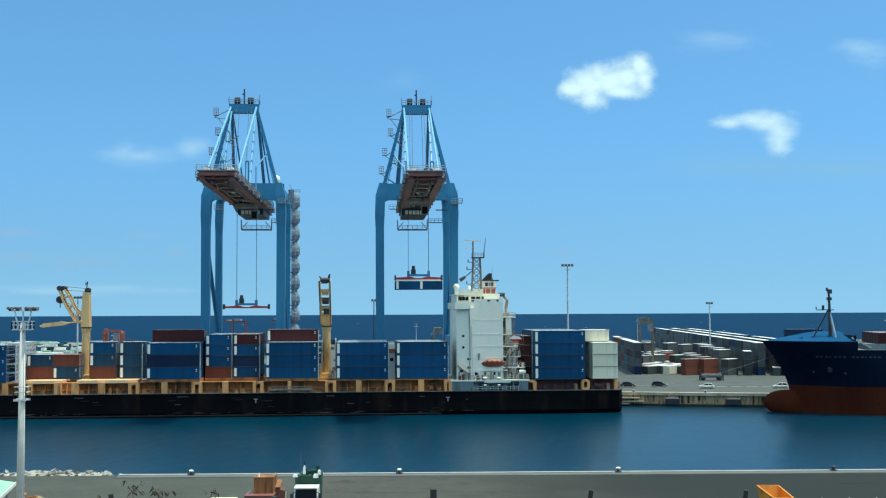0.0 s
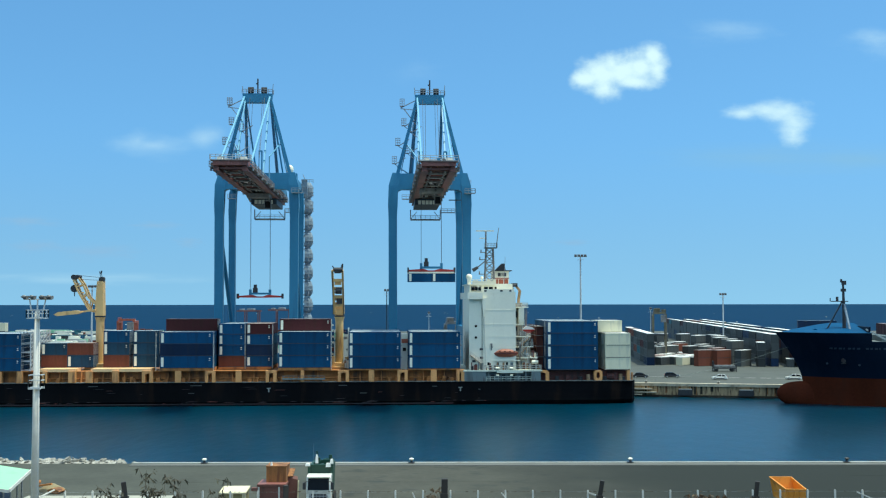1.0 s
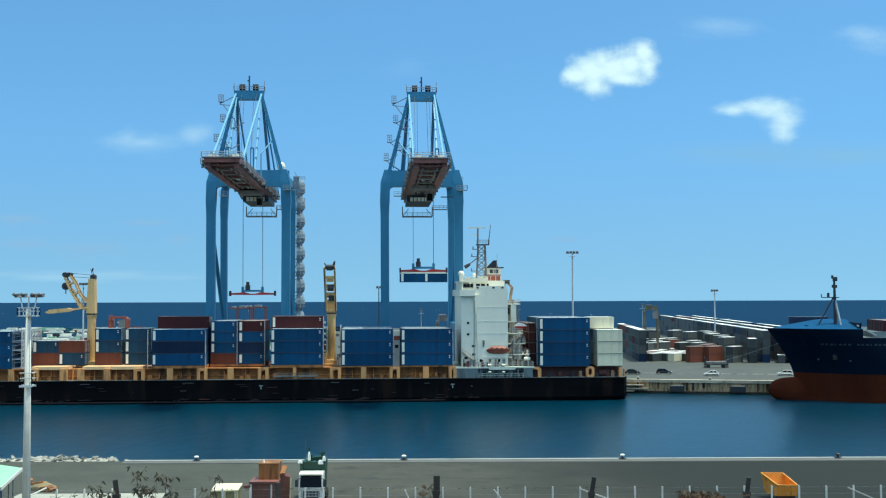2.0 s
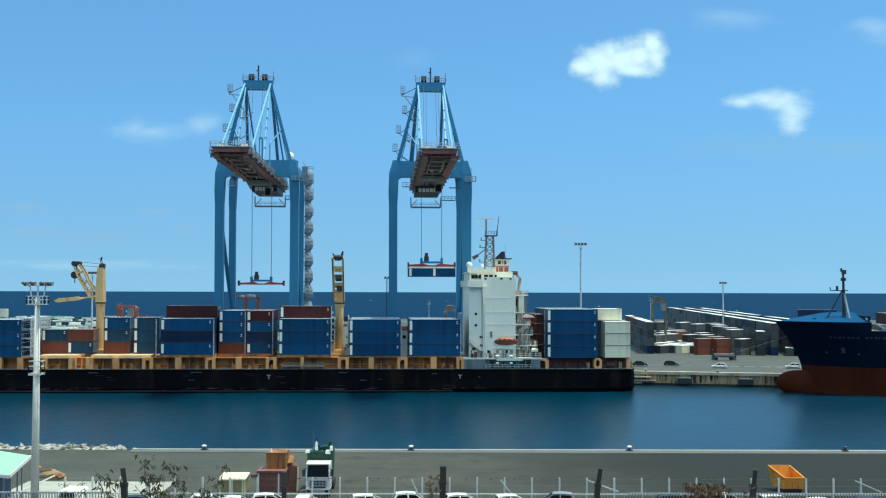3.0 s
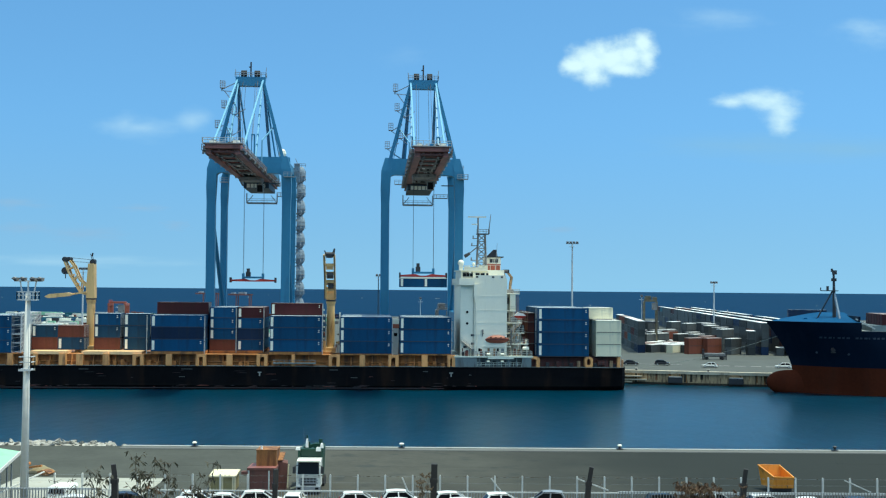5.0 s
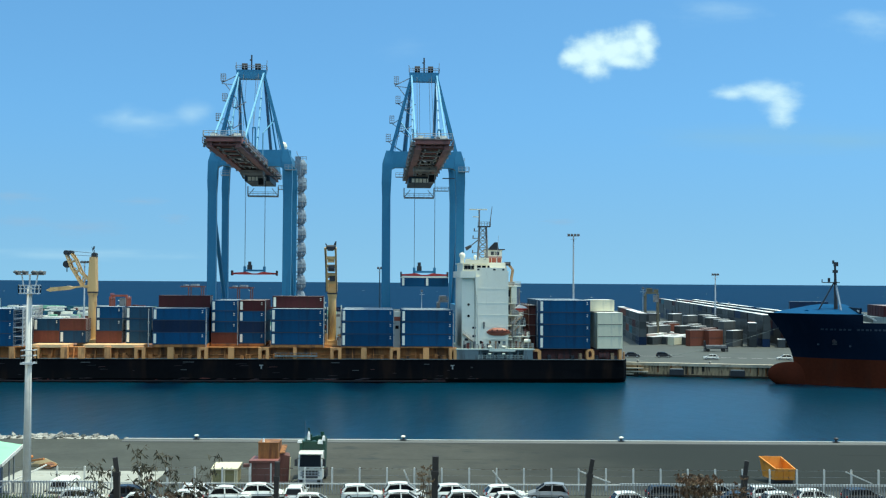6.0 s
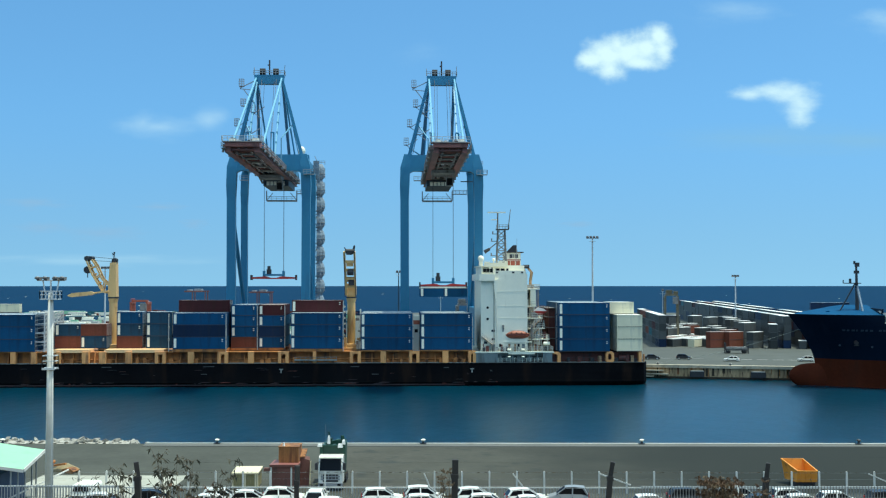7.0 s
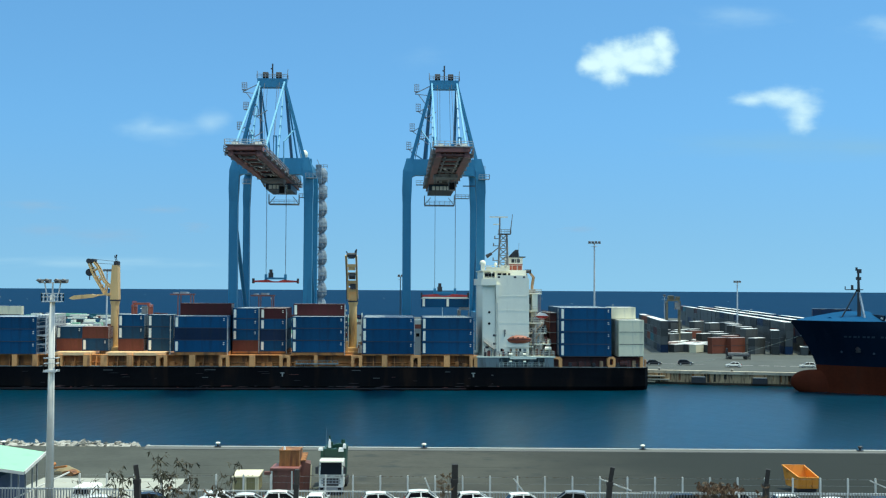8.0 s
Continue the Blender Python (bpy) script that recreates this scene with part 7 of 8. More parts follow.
side = thing("waste_bin", pose(-15.85, 121.4, 3.0, 0, 0, 8), "narrow brown steel bin with open lid", "waste bin", "steel bins")
part("bin_body", Geo().prism([(-0.8, 0), (0.6, 0), (0.75, 2.9), (-0.9, 3.3)], -1.2, 1.2, "y"), "brownbox", side)
part("bin_lid", Geo().hexa([(-0.8, -1.3, 3.2), (0.2, -1.3, 3.2), (0.5, 1.0, 3.7), (-0.4, 1.0, 3.7), (-0.8, -1.3, 3.32), (0.2, -1.3, 3.32), (0.5, 1.0, 3.82), (-0.4, 1.0, 3.82)]), "rustbox", side, "raised lid")
part("bin_strap", Geo().beam((0.72, -1.25, 0.4), (0.8, -1.25, 2.8), 0.14).beam((1.0, -1.3, 0.3), (2.0, -1.2, 0.5), 0.16), "cream", side)

truck = thing("truck", pose(-12.58, 118.4, 3.0), "white-cabbed truck with a green tipper body, facing the camera", "truck")
part("cab", Geo().loft([[(-1.25, y0, z), (1.25, y0, z), (1.25, 2.0, z), (-1.25, 2.0, z)] for z, y0 in ((0.75, 0.0), (2.0, -0.05), (2.05, -0.05), (3.35, 0.3), (3.55, 0.6))]), "carwhite", truck, "white cab")
part("windscreen", Geo().hexa([(-1.12, -0.09, 2.12), (1.12, -0.09, 2.12), (1.12, 0.05, 2.12), (-1.12, 0.05, 2.12), (-1.08, 0.22, 3.3), (1.08, 0.22, 3.3), (1.08, 0.4, 3.3), (-1.08, 0.4, 3.3)]), "glass", truck, "dark windscreen")
part("sun_visor", Geo().box(-1.2, -0.2, 3.42, 1.2, 0.3, 3.52), "white", truck)
part("nose_panel", Geo().box(-1.2, -0.12, 1.75, 1.2, -0.04, 2.08), "greywhite", truck, "dull silver panel under the windscreen")
part("grille_backing", Geo().box(-0.8, -0.085, 0.95, 0.8, 0.0, 1.74), "dark", truck, "dark radiator opening")
gr = Geo().box(-1.0, -0.1, 1.15, 1.0, 0.02, 1.25).box(-1.0, -0.1, 1.45, 1.0, 0.02, 1.55)
for i in range(6):
    gr.box(-0.95 + i * 0.36, -0.09, 1.2, -0.88 + i * 0.36, 0.02, 1.85)
part("grille", gr, "greysteel", truck)
part("bumper", Geo().box(-1.25, -0.25, 0.4, 1.25, 0.1, 0.85), "greysteel", truck)
for x in (-1.1, 0.75):
    part("headlight", Geo().box(x, -0.28, 0.55, x + 0.35, -0.25, 0.78), "glass", truck)
for x in (-1.62, 1.3):
    part("mirror", Geo().box(x, -0.15, 2.2, x + 0.3, 0.05, 2.9).beam((x + 0.15, 0, 2.9), (0.9 * (1 if x > 0 else -1), 0.2, 3.1), 0.06), "dark", truck)
for y in (0.9, 5.2, 6.5):
    for x in (-1.2, 0.9):
        part("wheel", Geo().rod((x, y, 0.52), (x + 0.32, y, 0.52), 0.52, n=14), "rubber", truck)
part("chassis", Geo().box(-0.45, 0.4, 0.6, 0.45, 7.6, 0.95), "dark", truck)
part("tipper_body", Geo().loft([[(-1.1 - k, 2.3, z), (1.1 + k, 2.3, z), (1.0 + k, 7.2, z), (-1.2 - k, 7.2, z)] for z, k in ((1.0, 0), (3.5, 0.08), (4.25, 0.1))]), "truckgreen", truck, "dark green tipper body")
part("tipper_rim", Geo().box(-1.35, 2.15, 4.25, 1.35, 2.5, 4.45).box(-1.35, 2.0, 3.55, -1.1, 2.4, 4.3).box(1.1, 2.0, 3.55, 1.35, 2.4, 4.3), "truckgreen", truck)
part("grab", Geo().beam((-0.9, 3.5, 4.3), (0.6, 3.8, 4.75), 0.35).box(0.2, 3.2, 4.3, 1.2, 4.2, 4.85).box(-0.7, 3.4, 4.4, -0.2, 3.9, 5.0).beam((-0.4, 3.5, 4.5), (-0.55, 3.5, 5.7), 0.16).rod((0.9, 3.6, 4.8), (0.9, 3.6, 5.3), 0.2), "truckgreen", truck, "folded green loading grab")
for x, z, w, h in ((-1.6, 4.3, 0.5, 0.3), (-0.55, 4.6, 0.3, 0.9), (0.55, 4.2, 0.55, 0.42), (1.0, 4.55, 0.35, 0.5)):
    part("grab_tooth", Geo().loft([[(x + d, 2.0 + d, z + e), (x + w - d, 2.0 + d, z + e), (x + w - d, 2.25, z + e), (x + d, 2.25, z + e)] for d, e in ((0, 0), (0.03, h * 0.7), (0.09, h))]), "cover", truck, "pale worn tooth of the grab")
part("whip_aerial", Geo().rod((-0.75, 2.6, 4.4), (-0.82, 2.6, 6.6), 0.012, n=5), "greysteel", truck)

skip = thing("skip", pose(37.7, 121.5, 3.0), "open orange tipping skip on a dark base", "skip")
# a hopper with a high narrow back and a low wide front; corners below and above, front left, front right, back right, back left
low4 = [(-0.78, 0.0, 0.42), (1.5, 0.0, 0.42), (1.15, 2.3, 0.42), (-1.3, 2.3, 0.42)]
top4 = [(-0.62, -0.1, 1.6), (1.5, -0.1, 1.58), (0.72, 2.5, 2.5), (-1.62, 2.5, 2.52)]
for name, i, j in (("skip_front", 0, 1), ("skip_side", 1, 2), ("skip_back", 2, 3), ("skip_side", 3, 0)):
    p, q, r, t = (Vector(v) for v in (low4[i], low4[j], top4[j], top4[i]))
    n = (q - p).cross(t - p).normalized() * -0.07
    part(name, Geo().hexa([p, q, q + n, p + n, t, r, r + n, t + n]), "skip", skip)
    rim = Geo().beam(t, r, 0.14, 0.12)
    part("skip_rim", rim, "skip", skip)
part("skip_floor", Geo().hexa([(-0.72, 0.05, 0.42), (1.45, 0.05, 0.42), (1.1, 2.25, 0.42), (-1.25, 2.25, 0.42), (-0.72, 0.05, 0.5), (1.45, 0.05, 0.5), (0.9, 2.25, 1.3), (-1.3, 2.25, 1.3)]), "skip", skip)
for x in (-0.3, 0.3, 0.9):
    part("skip_rib", Geo().beam((x, -0.06, 0.45), (x, -0.14, 1.55), 0.1), "skip", skip)
for x in (-0.7, 1.15):
    part("skip_skid", Geo().box(x - 0.12, 0.1, 0.0, x + 0.12, 2.2, 0.42), "dark", skip, "dark steel skid")
part("skip_base", Geo().box(-0.8, 0.15, 0.12, 1.35, 0.4, 0.41), "dark", skip)

# ---- fences ----
chain = thing("concrete_fence", pose(0, 117.0, 3.0), "chain-link fence on pale concrete posts", "fence")
for i in range(-16, 26):
    x = -7.33 + i * 2.83
    part("post", Geo().box(x - 0.085, -0.08, 0, x + 0.085, 0.08, 2.25).prism([(x - 0.085, 2.25), (x + 0.085, 2.25), (x + 0.03, 2.33), (x - 0.03, 2.33)], -0.08, 0.08, "y"), "postconcrete", chain)
for x0, s in ((-2.75, 1.1), (6.4, 2.0), (15.3, 5.0), (43.0, 4.2)):
    part("brace", Geo().beam((x0, -0.1, 2.1), (x0 + s * 0.65, -0.1, 0.4 if s < 3 else 0.9), 0.12), "postconcrete", chain)
wires = Geo()
for z in (0.8, 1.5, 2.15):
    wires.beam((-52, 0, z), (66, 0, z), 0.011)
part("wire", wires, "greysteel", chain, "thin fence wires")
rng = random.Random(77)
scraps = Geo()
x = -30.0
while x < 60:
    w = rng.uniform(0.1, 0.45)
    scraps.beam((x, -0.02, 2.17 + rng.uniform(-0.03, 0.05)), (x + w, 0.02, 2.17 + rng.uniform(-0.03, 0.05)), 0.05, rng.uniform(0.03, 0.08))
    if rng.random() < 0.12:
        scraps.beam((x, -0.05, rng.uniform(1.1, 1.7)), (x + w * 0.5, 0.02, rng.uniform(1.1, 1.7)), 0.04)
    x += w + rng.choice((0.15, 0.3, 0.5, 1.4))
tagged(part("vine_scrap", scraps, "twig", chain, "dry vine scraps caught on the wire"), kind="stuff")
low = thing("palisade_fence", pose(0, 114.5, 3.0), "low pale palisade fence behind the parked cars", "fence", "palisades")
part("top_rail", Geo().box(-46, -0.05, 1.02, 70, 0.05, 1.14), "postconcrete", low)
bars = Geo()
for i in range(400):
    bars.box(-45.9 + i * 0.29, -0.03, 0.05, -45.84 + i * 0.29, 0.03, 1.0)
tagged(part("pale", bars, "greysteel", low), kind="stuff")
for n, (x0, x1) in enumerate(((-44, -30.5), (17.5, 60))):
    hi = thing("palisade_fence", pose(0, 104.5, 3.0), "grey steel palisade fence before the parked cars", "fence", "palisades")
    part("top_rail", Geo().box(x0, -0.05, 2.95, x1, 0.05, 3.05).box(x0, -0.05, 0.4, x1, 0.05, 0.48), "steel", hi)
    k = int((x1 - x0) / 0.27)
    mesh_bar = Geo().box(-0.035, -0.025, 0.05, 0.035, 0.025, 3.08).mesh("pale")
    mesh_bar.materials.append(M["greysteel" if n == 0 else "mastgrey"])
    for i in range(k):
        ob = new("pale", mesh_bar)
        ob.parent = hi
        ob.location = (x0 + 0.1 + i * 0.27, -0.08, 0)


# ---- parked cars ----
def car(color, kind):
    c = thing("car", pose(0, 0, 0), "", "car")
    tall = {"hatch": 1.50, "suv": 1.68, "sedan": 1.43, "van": 1.9}[kind]
    sill, belt = 0.3, 0.88 if kind != "suv" else 0.99
    body = []
    for x, top, w in ((-2.05, 0.62, 0.70), (-1.95, 0.86, 0.82), (-1.3, belt, 0.86), (0.0, belt, 0.87), (1.0, belt - 0.02, 0.87), (1.7, 0.78, 0.82), (2.0, 0.68, 0.72), (2.1, 0.5, 0.66)):
        body.append([(x, -w, sill), (x, -w * 1.03, 0.62), (x, -w * 0.93, top), (x, w * 0.93, top), (x, w * 1.03, 0.62), (x, w, sill)])
    part("body", Geo().loft(body), color, c, smooth=False)
    back = -2.0 if kind in ("hatch", "suv", "van") else -1.7
    roof = []
    for x, z, w in ((back, belt - 0.02, 0.80), (back + 0.45, tall - 0.08, 0.66), (-0.6, tall, 0.66), (0.25, tall - 0.05, 0.64), (1.15, belt - 0.02, 0.78)):
        roof.append((x, z, w))
    gl = Geo()
    gl.loft([[(x, -0.82 if z < belt else -w - 0.06, belt - 0.05), (x, -w, z), (x, w, z), (x, 0.82 if z < belt else w + 0.06, belt - 0.05)] for x, z, w in roof])
    part("window_band", gl, "glass", c, "dark windows")
    rf = Geo().loft([[(x, -w - 0.01, z - 0.1), (x, -w + 0.04, z + 0.02), (x, w - 0.04, z + 0.02), (x, w + 0.01, z - 0.1)] for x, z, w in ((back + 0.38, tall - 0.1, 0.66), (back + 0.6, tall - 0.05, 0.67), (-0.6, tall, 0.67), (0.2, tall - 0.045, 0.65), (0.34, tall - 0.11, 0.64))])
    part("roof", rf, color, c)
    for s in (-1, 1):
        for p, q, w in (((0.28, s * 0.66, tall - 0.08), (1.15, s * 0.80, belt), 0.09), ((-0.45, s * 0.70, tall - 0.06), (-0.4, s * 0.85, belt), 0.1), ((back + 0.5, s * 0.69, tall - 0.1), (back + 0.1, s * 0.83, belt), 0.14)):
            part("pillar", Geo().beam(p, q, w), color, c)
    for s in (-1, 1):
        part("sill_trim", Geo().box(-0.95, s * 0.885 - 0.02, 0.26, 0.95, s * 0.885 + 0.02, 0.42), "rubber", c)
        part("door_seam", Geo().box(-0.42, s * 0.885 - 0.008, 0.4, -0.39, s * 0.885 + 0.008, 0.8).box(0.78, s * 0.885 - 0.008, 0.4, 0.81, s * 0.885 + 0.008, 0.8), "rubber", c)
    part("bumper", Geo().box(-2.1, -0.66, 0.3, -2.0, 0.66, 0.5), "rubber", c)
    part("bumper", Geo().box(2.02, -0.6, 0.28, 2.14, 0.6, 0.42), "rubber", c)
    for x in (-1.3, 1.3):
        for s in (-1, 1):
            w = part("wheel", Geo().rod((x, s * 0.72, 0.32), (x, s * 0.9, 0.32), 0.32, n=14), "rubber", c)
            part("rim", Geo().rod((x, s * 0.9, 0.32), (x, s * 0.91, 0.32), 0.2, n=10), "steel", w)
    for s in (-1, 1):
        part("headlight", Geo().box(1.93, s * 0.62 - 0.14, 0.6, 2.06, s * 0.62 + 0.14, 0.72), "white", c)
        part("tail_light", Geo().box(-2.07, s * 0.66 - 0.1, 0.72, -1.96, s * 0.66 + 0.1, 0.9), "redpaint", c)
        part("mirror", Geo().box(0.85, s * 0.98 - 0.1, 0.92, 1.0, s * 0.98 + 0.1, 1.05), color, c)
    return c


CARS = {}
def park(x, y, turn, color, kind="hatch", z=3.0, where="parked by the fence", group="parked cars"):
    say = {"carwhite": "white", "carsilver": "silver grey", "cardark": "dark"}[color]
    lab = f"{say} {'tall ' if kind == 'suv' else ''}{'saloon' if kind == 'sedan' else 'hatchback'} car {where}"
    if (color, kind) not in CARS:
        CARS[(color, kind)] = car(color, kind)
        CARS[(color, kind)].matrix_basis = pose(x, y, z, 0, 0, turn)
        return tagged(CARS[(color, kind)], lab, "car", group)
    return tagged(copy_thing(CARS[(color, kind)], pose(x, y, z, 0, 0, turn)), lab, "car", group)
for x, y, turn, color, kind in ((-6.8, 112.0, 5, "carwhite", "hatch"), (-2.6, 112.2, 4, "carwhite", "suv"), (-2.4, 108.7, 2, "carwhite", "hatch"), (2.5, 112.4, 5, "carwhite", "hatch"), (3.6, 109.0, 0, "carwhite", "hatch"),
                             (7.4, 112.0, 8, "carwhite", "hatch"), (7.8, 108.6, 3, "carwhite", "sedan"), (11.6, 112.2, 175, "carsilver", "suv"), (19.4, 108.7, 4, "carwhite", "hatch"), (23.5, 112.3, 2, "cardark", "hatch"),
                             (28.6, 112.4, 5, "carwhite", "suv"), (29.0, 108.8, 178, "cardark", "hatch"), (33.6, 112.3, 4, "carwhite", "hatch"), (34.0, 109.0, 4, "carwhite", "hatch"), (37.7, 110.5, 2, "carwhite", "hatch"),
                             (-19.6, 110.8, 6, "carwhite", "hatch"), (-16.6, 112.3, 4, "carwhite", "hatch"), (-23.9, 108.6, 175, "carwhite", "hatch"), (-28.9, 110.0, 4, "cardark", "suv"), (-27.2, 107.4, 4, "carwhite", "sedan"),
                             (-10.9, 107.2, 3, "carwhite", "hatch"), (-13.2, 111.8, 88, "carwhite", "hatch"), (-22.6, 111.8, 4, "carwhite", "hatch"), (42.6, 111.0, 4, "cardark", "hatch"), (-33.4, 109.2, 3, "carwhite", "hatch")):
    park(x, y, turn, color, kind)
for x, y, turn, color, kind in ((55.5, 311.5, -11, "cardark", "sedan"), (64.2, 311.8, -11, "cardark", "hatch"), (75.6, 304.6, 169, "carwhite", "sedan"), (95.4, 304.2, 169, "carwhite", "hatch")):
    park(x, y, turn, color, kind, 3.2, "driving lane on the terminal quay", "cars on the terminal")

bus = thing("minibus", pose(-37.3, 114.2, 3.0, 0, 0, -2) @ Matrix.Diagonal((0.9, 0.6, 0.68, 1)), "white minibus with dark windscreen by the shed", "minibus")
part("bus_body", Geo().loft([[(x, -0.5 + d, z), (x, 5.0, z)] [:1] + [(x, 5.0, z)] + [(x, 5.0, z + h), (x, -0.1 + d, z + h)] for x, d, z, h in ((-1.25, 0.3, 0.5, 1.1), (-1.05, 0.0, 0.45, 1.5), (1.05, 0.0, 0.45, 1.5), (1.25, 0.3, 0.5, 1.1))]), "carwhite", bus)
part("windscreen", Geo().hexa([(-0.9, -0.42, 1.1), (0.9, -0.42, 1.1), (0.9, -0.2, 1.1), (-0.9, -0.2, 1.1), (-0.8, -0.22, 1.75), (0.8, -0.22, 1.75), (0.8, 0.0, 1.75), (-0.8, 0.0, 1.75)]), "glass", bus)
for y in (0.4, 3.8):
    for x in (-1.25, 1.0):
        part("wheel", Geo().rod((x, y, 0.36), (x + 0.25, y, 0.36), 0.36, n=12), "rubber", bus)
part("tarpaulin_roof", Geo().box(-0.95, 0.6, 1.955, 0.95, 4.9, 2.0), "white", bus)

# ---- hillside fence posts and scrub close to the camera ----
def ground_z(y):
    for (y1, z1), (y0, z0) in zip(prof[2:], prof[3:]):
        if y0 <= y <= y1:
            return z0 + (z1 - z0) * (y - y0) / (y1 - y0)
    return 23.4
YF = 22.0
fence = thing("wire_fence", pose(0, YF, 0), "old wire fence on leaning dark wooden posts", "fence")
ZF = ground_z(YF)
for x, top, lean, r in ((-9.15, 21.5, 0.1, 0.05), (-6.08, 21.47, -0.09, 0.055), (-2.98, 21.4, 0.03, 0.045), (0.09, 21.52, 0.02, 0.06), (3.10, 21.48, 0.16, 0.05), (6.12, 21.46, 0.12, 0.05), (9.3, 21.5, -0.05, 0.05)):
    g = Geo()
    g.beam((x - lean * 0.9, 0, ZF - 0.3), (x, 0, top - 0.3), r * 2.1, r * 2.0).beam((x + 0.006, 0.01, top - 0.3), (x + lean * 0.35, 0.0, top), r * 1.9, r * 1.7)
    g.box(x - r * 1.25, -r * 1.1, top - 0.36, x + r * 1.2, r * 1.1, top - 0.28)
    part("post", g, "wood", fence, "dark weathered wooden post")
wr = Geo()
for z in (20.25, 20.75):
    wr.rod((-14, 0, z), (14, 0, z + 0.05), 0.004, n=4)
part("wire", wr, "dark", fence, "thin rusty wire")


def leaf(g, p, d, size, rng):
    d = Vector(d).normalized()
    s = d.cross(Vector((rng.uniform(-1, 1), rng.uniform(-1, 1), rng.uniform(-0.3, 1)))).normalized() * size * 0.14
    n = d.cross(s).normalized() * size * 0.06
    p = Vector(p)
    a = p + d * size * 0.45
    g.add([p, a + s, p + d * size, a - s, a + n], [(0, 1, 4), (1, 2, 4), (2, 3, 4), (3, 0, 4)])


def shrub(x, y, top, width, seed, leaves, leaf_size, mats, label, stems=6, name="shrub", reach=1.0, low=0.72):
    rng = random.Random(seed)
    z0 = ground_z(y)
    t = thing(name, pose(x, y, z0 - 0.05), label, "shrub", "hillside shrubs")
    wood, crown = Geo(), Geo()
    h = top - z0
    sway = 0.8 if reach == 1.0 else 0.4
    for i in range(stems):
        p = Vector((rng.uniform(-0.2, 0.2) * width, rng.uniform(-0.15, 0.15), 0))
        tip = Vector((rng.uniform(-0.5, 0.5) * width, rng.uniform(-0.3, 0.3), h * rng.uniform(low, 1.0)))
        k = 7
        prev = p
        for j in range(1, k + 1):
            q = p.lerp(tip, j / k) + Vector((rng.uniform(-1, 1), rng.uniform(-1, 1), 0)) * 0.05
            wood.rod(prev, q, 0.012 * (1 - 0.8 * (j - 1) / k), 0.012 * (1 - 0.8 * j / k), 5)
            if j > (2 if reach == 1.0 else 3):
                for b in range(3):
                    d = Vector((rng.uniform(-1, 1), rng.uniform(-1, 1), rng.uniform(-0.1, 0.9))).normalized()
                    e = q + d * rng.uniform(0.1, 0.3) * (0.5 + 0.5 * width) * reach
                    wood.rod(q, e, 0.004, 0.002, 4)
                    for m in range(leaves):
                        o = q.lerp(e, rng.uniform(0.2, 1.05))
                        leaf(crown, o, (rng.uniform(-1, 1) * sway, rng.uniform(-1, 1) * sway, rng.uniform(-1.3, -0.1)), leaf_size * rng.uniform(0.6, 1.2), rng)
            prev = q
    part("branch", wood, "twig", t)
    part("foliage", crown, mats, t)
    return t


shrub(-5.2, 21.5, 21.72, 0.9, 5, 5, 0.135, "leafgreen", "sparse dry shrub with drooping dark leaves", 7)
shrub(-6.3, 21.2, 21.55, 0.9, 6, 4, 0.135, "leafgreen", "thin shrub with a few dark leaves", 5)
shrub(-4.45, 21.8, 21.60, 0.7, 7, 4, 0.13, "leafgreen", "sparse dry shrub with drooping brown leaves", 4)
shrub(-6.9, 21.3, 21.45, 0.5, 17, 1, 0.10, "leafgreen", "thin shrub with a few dark leaves", 3)
shrub(-5.0, 21.2, 21.2, 1.2, 27, 5, 0.11, "leafdry", "low dry brown shrub", 7)
for k, x in enumerate((4.86, 5.0, 5.14, 5.28, 5.4)):
    shrub(x, 21.7 + 0.08 * (k % 2), 21.27 - 0.02 * (k % 2), 0.2, 8 + 10 * k, 9, 0.085, ("leafdry", "leafstraw")[k % 2], "dead brown bush with hanging dry leaves", 11, reach=0.35, low=0.93)
for k, x in enumerate((-0.16, -0.04)):
    shrub(x, 21.9, 21.36 + 0.05 * k, 0.16, 9 + k, 16, 0.04, "leafstraw", "dead brown creeper clinging to a post", 6, reach=0.5, low=0.9)
shrub(6.0, 21.8, 21.3, 0.2, 10, 24, 0.045, "leafdry", "dead brown creeper clinging to a post", 5)
shrub(-2.9, 21.9, 21.0, 0.25, 12, 5, 0.06, "leafdry", "dead brown creeper clinging to a post", 4)
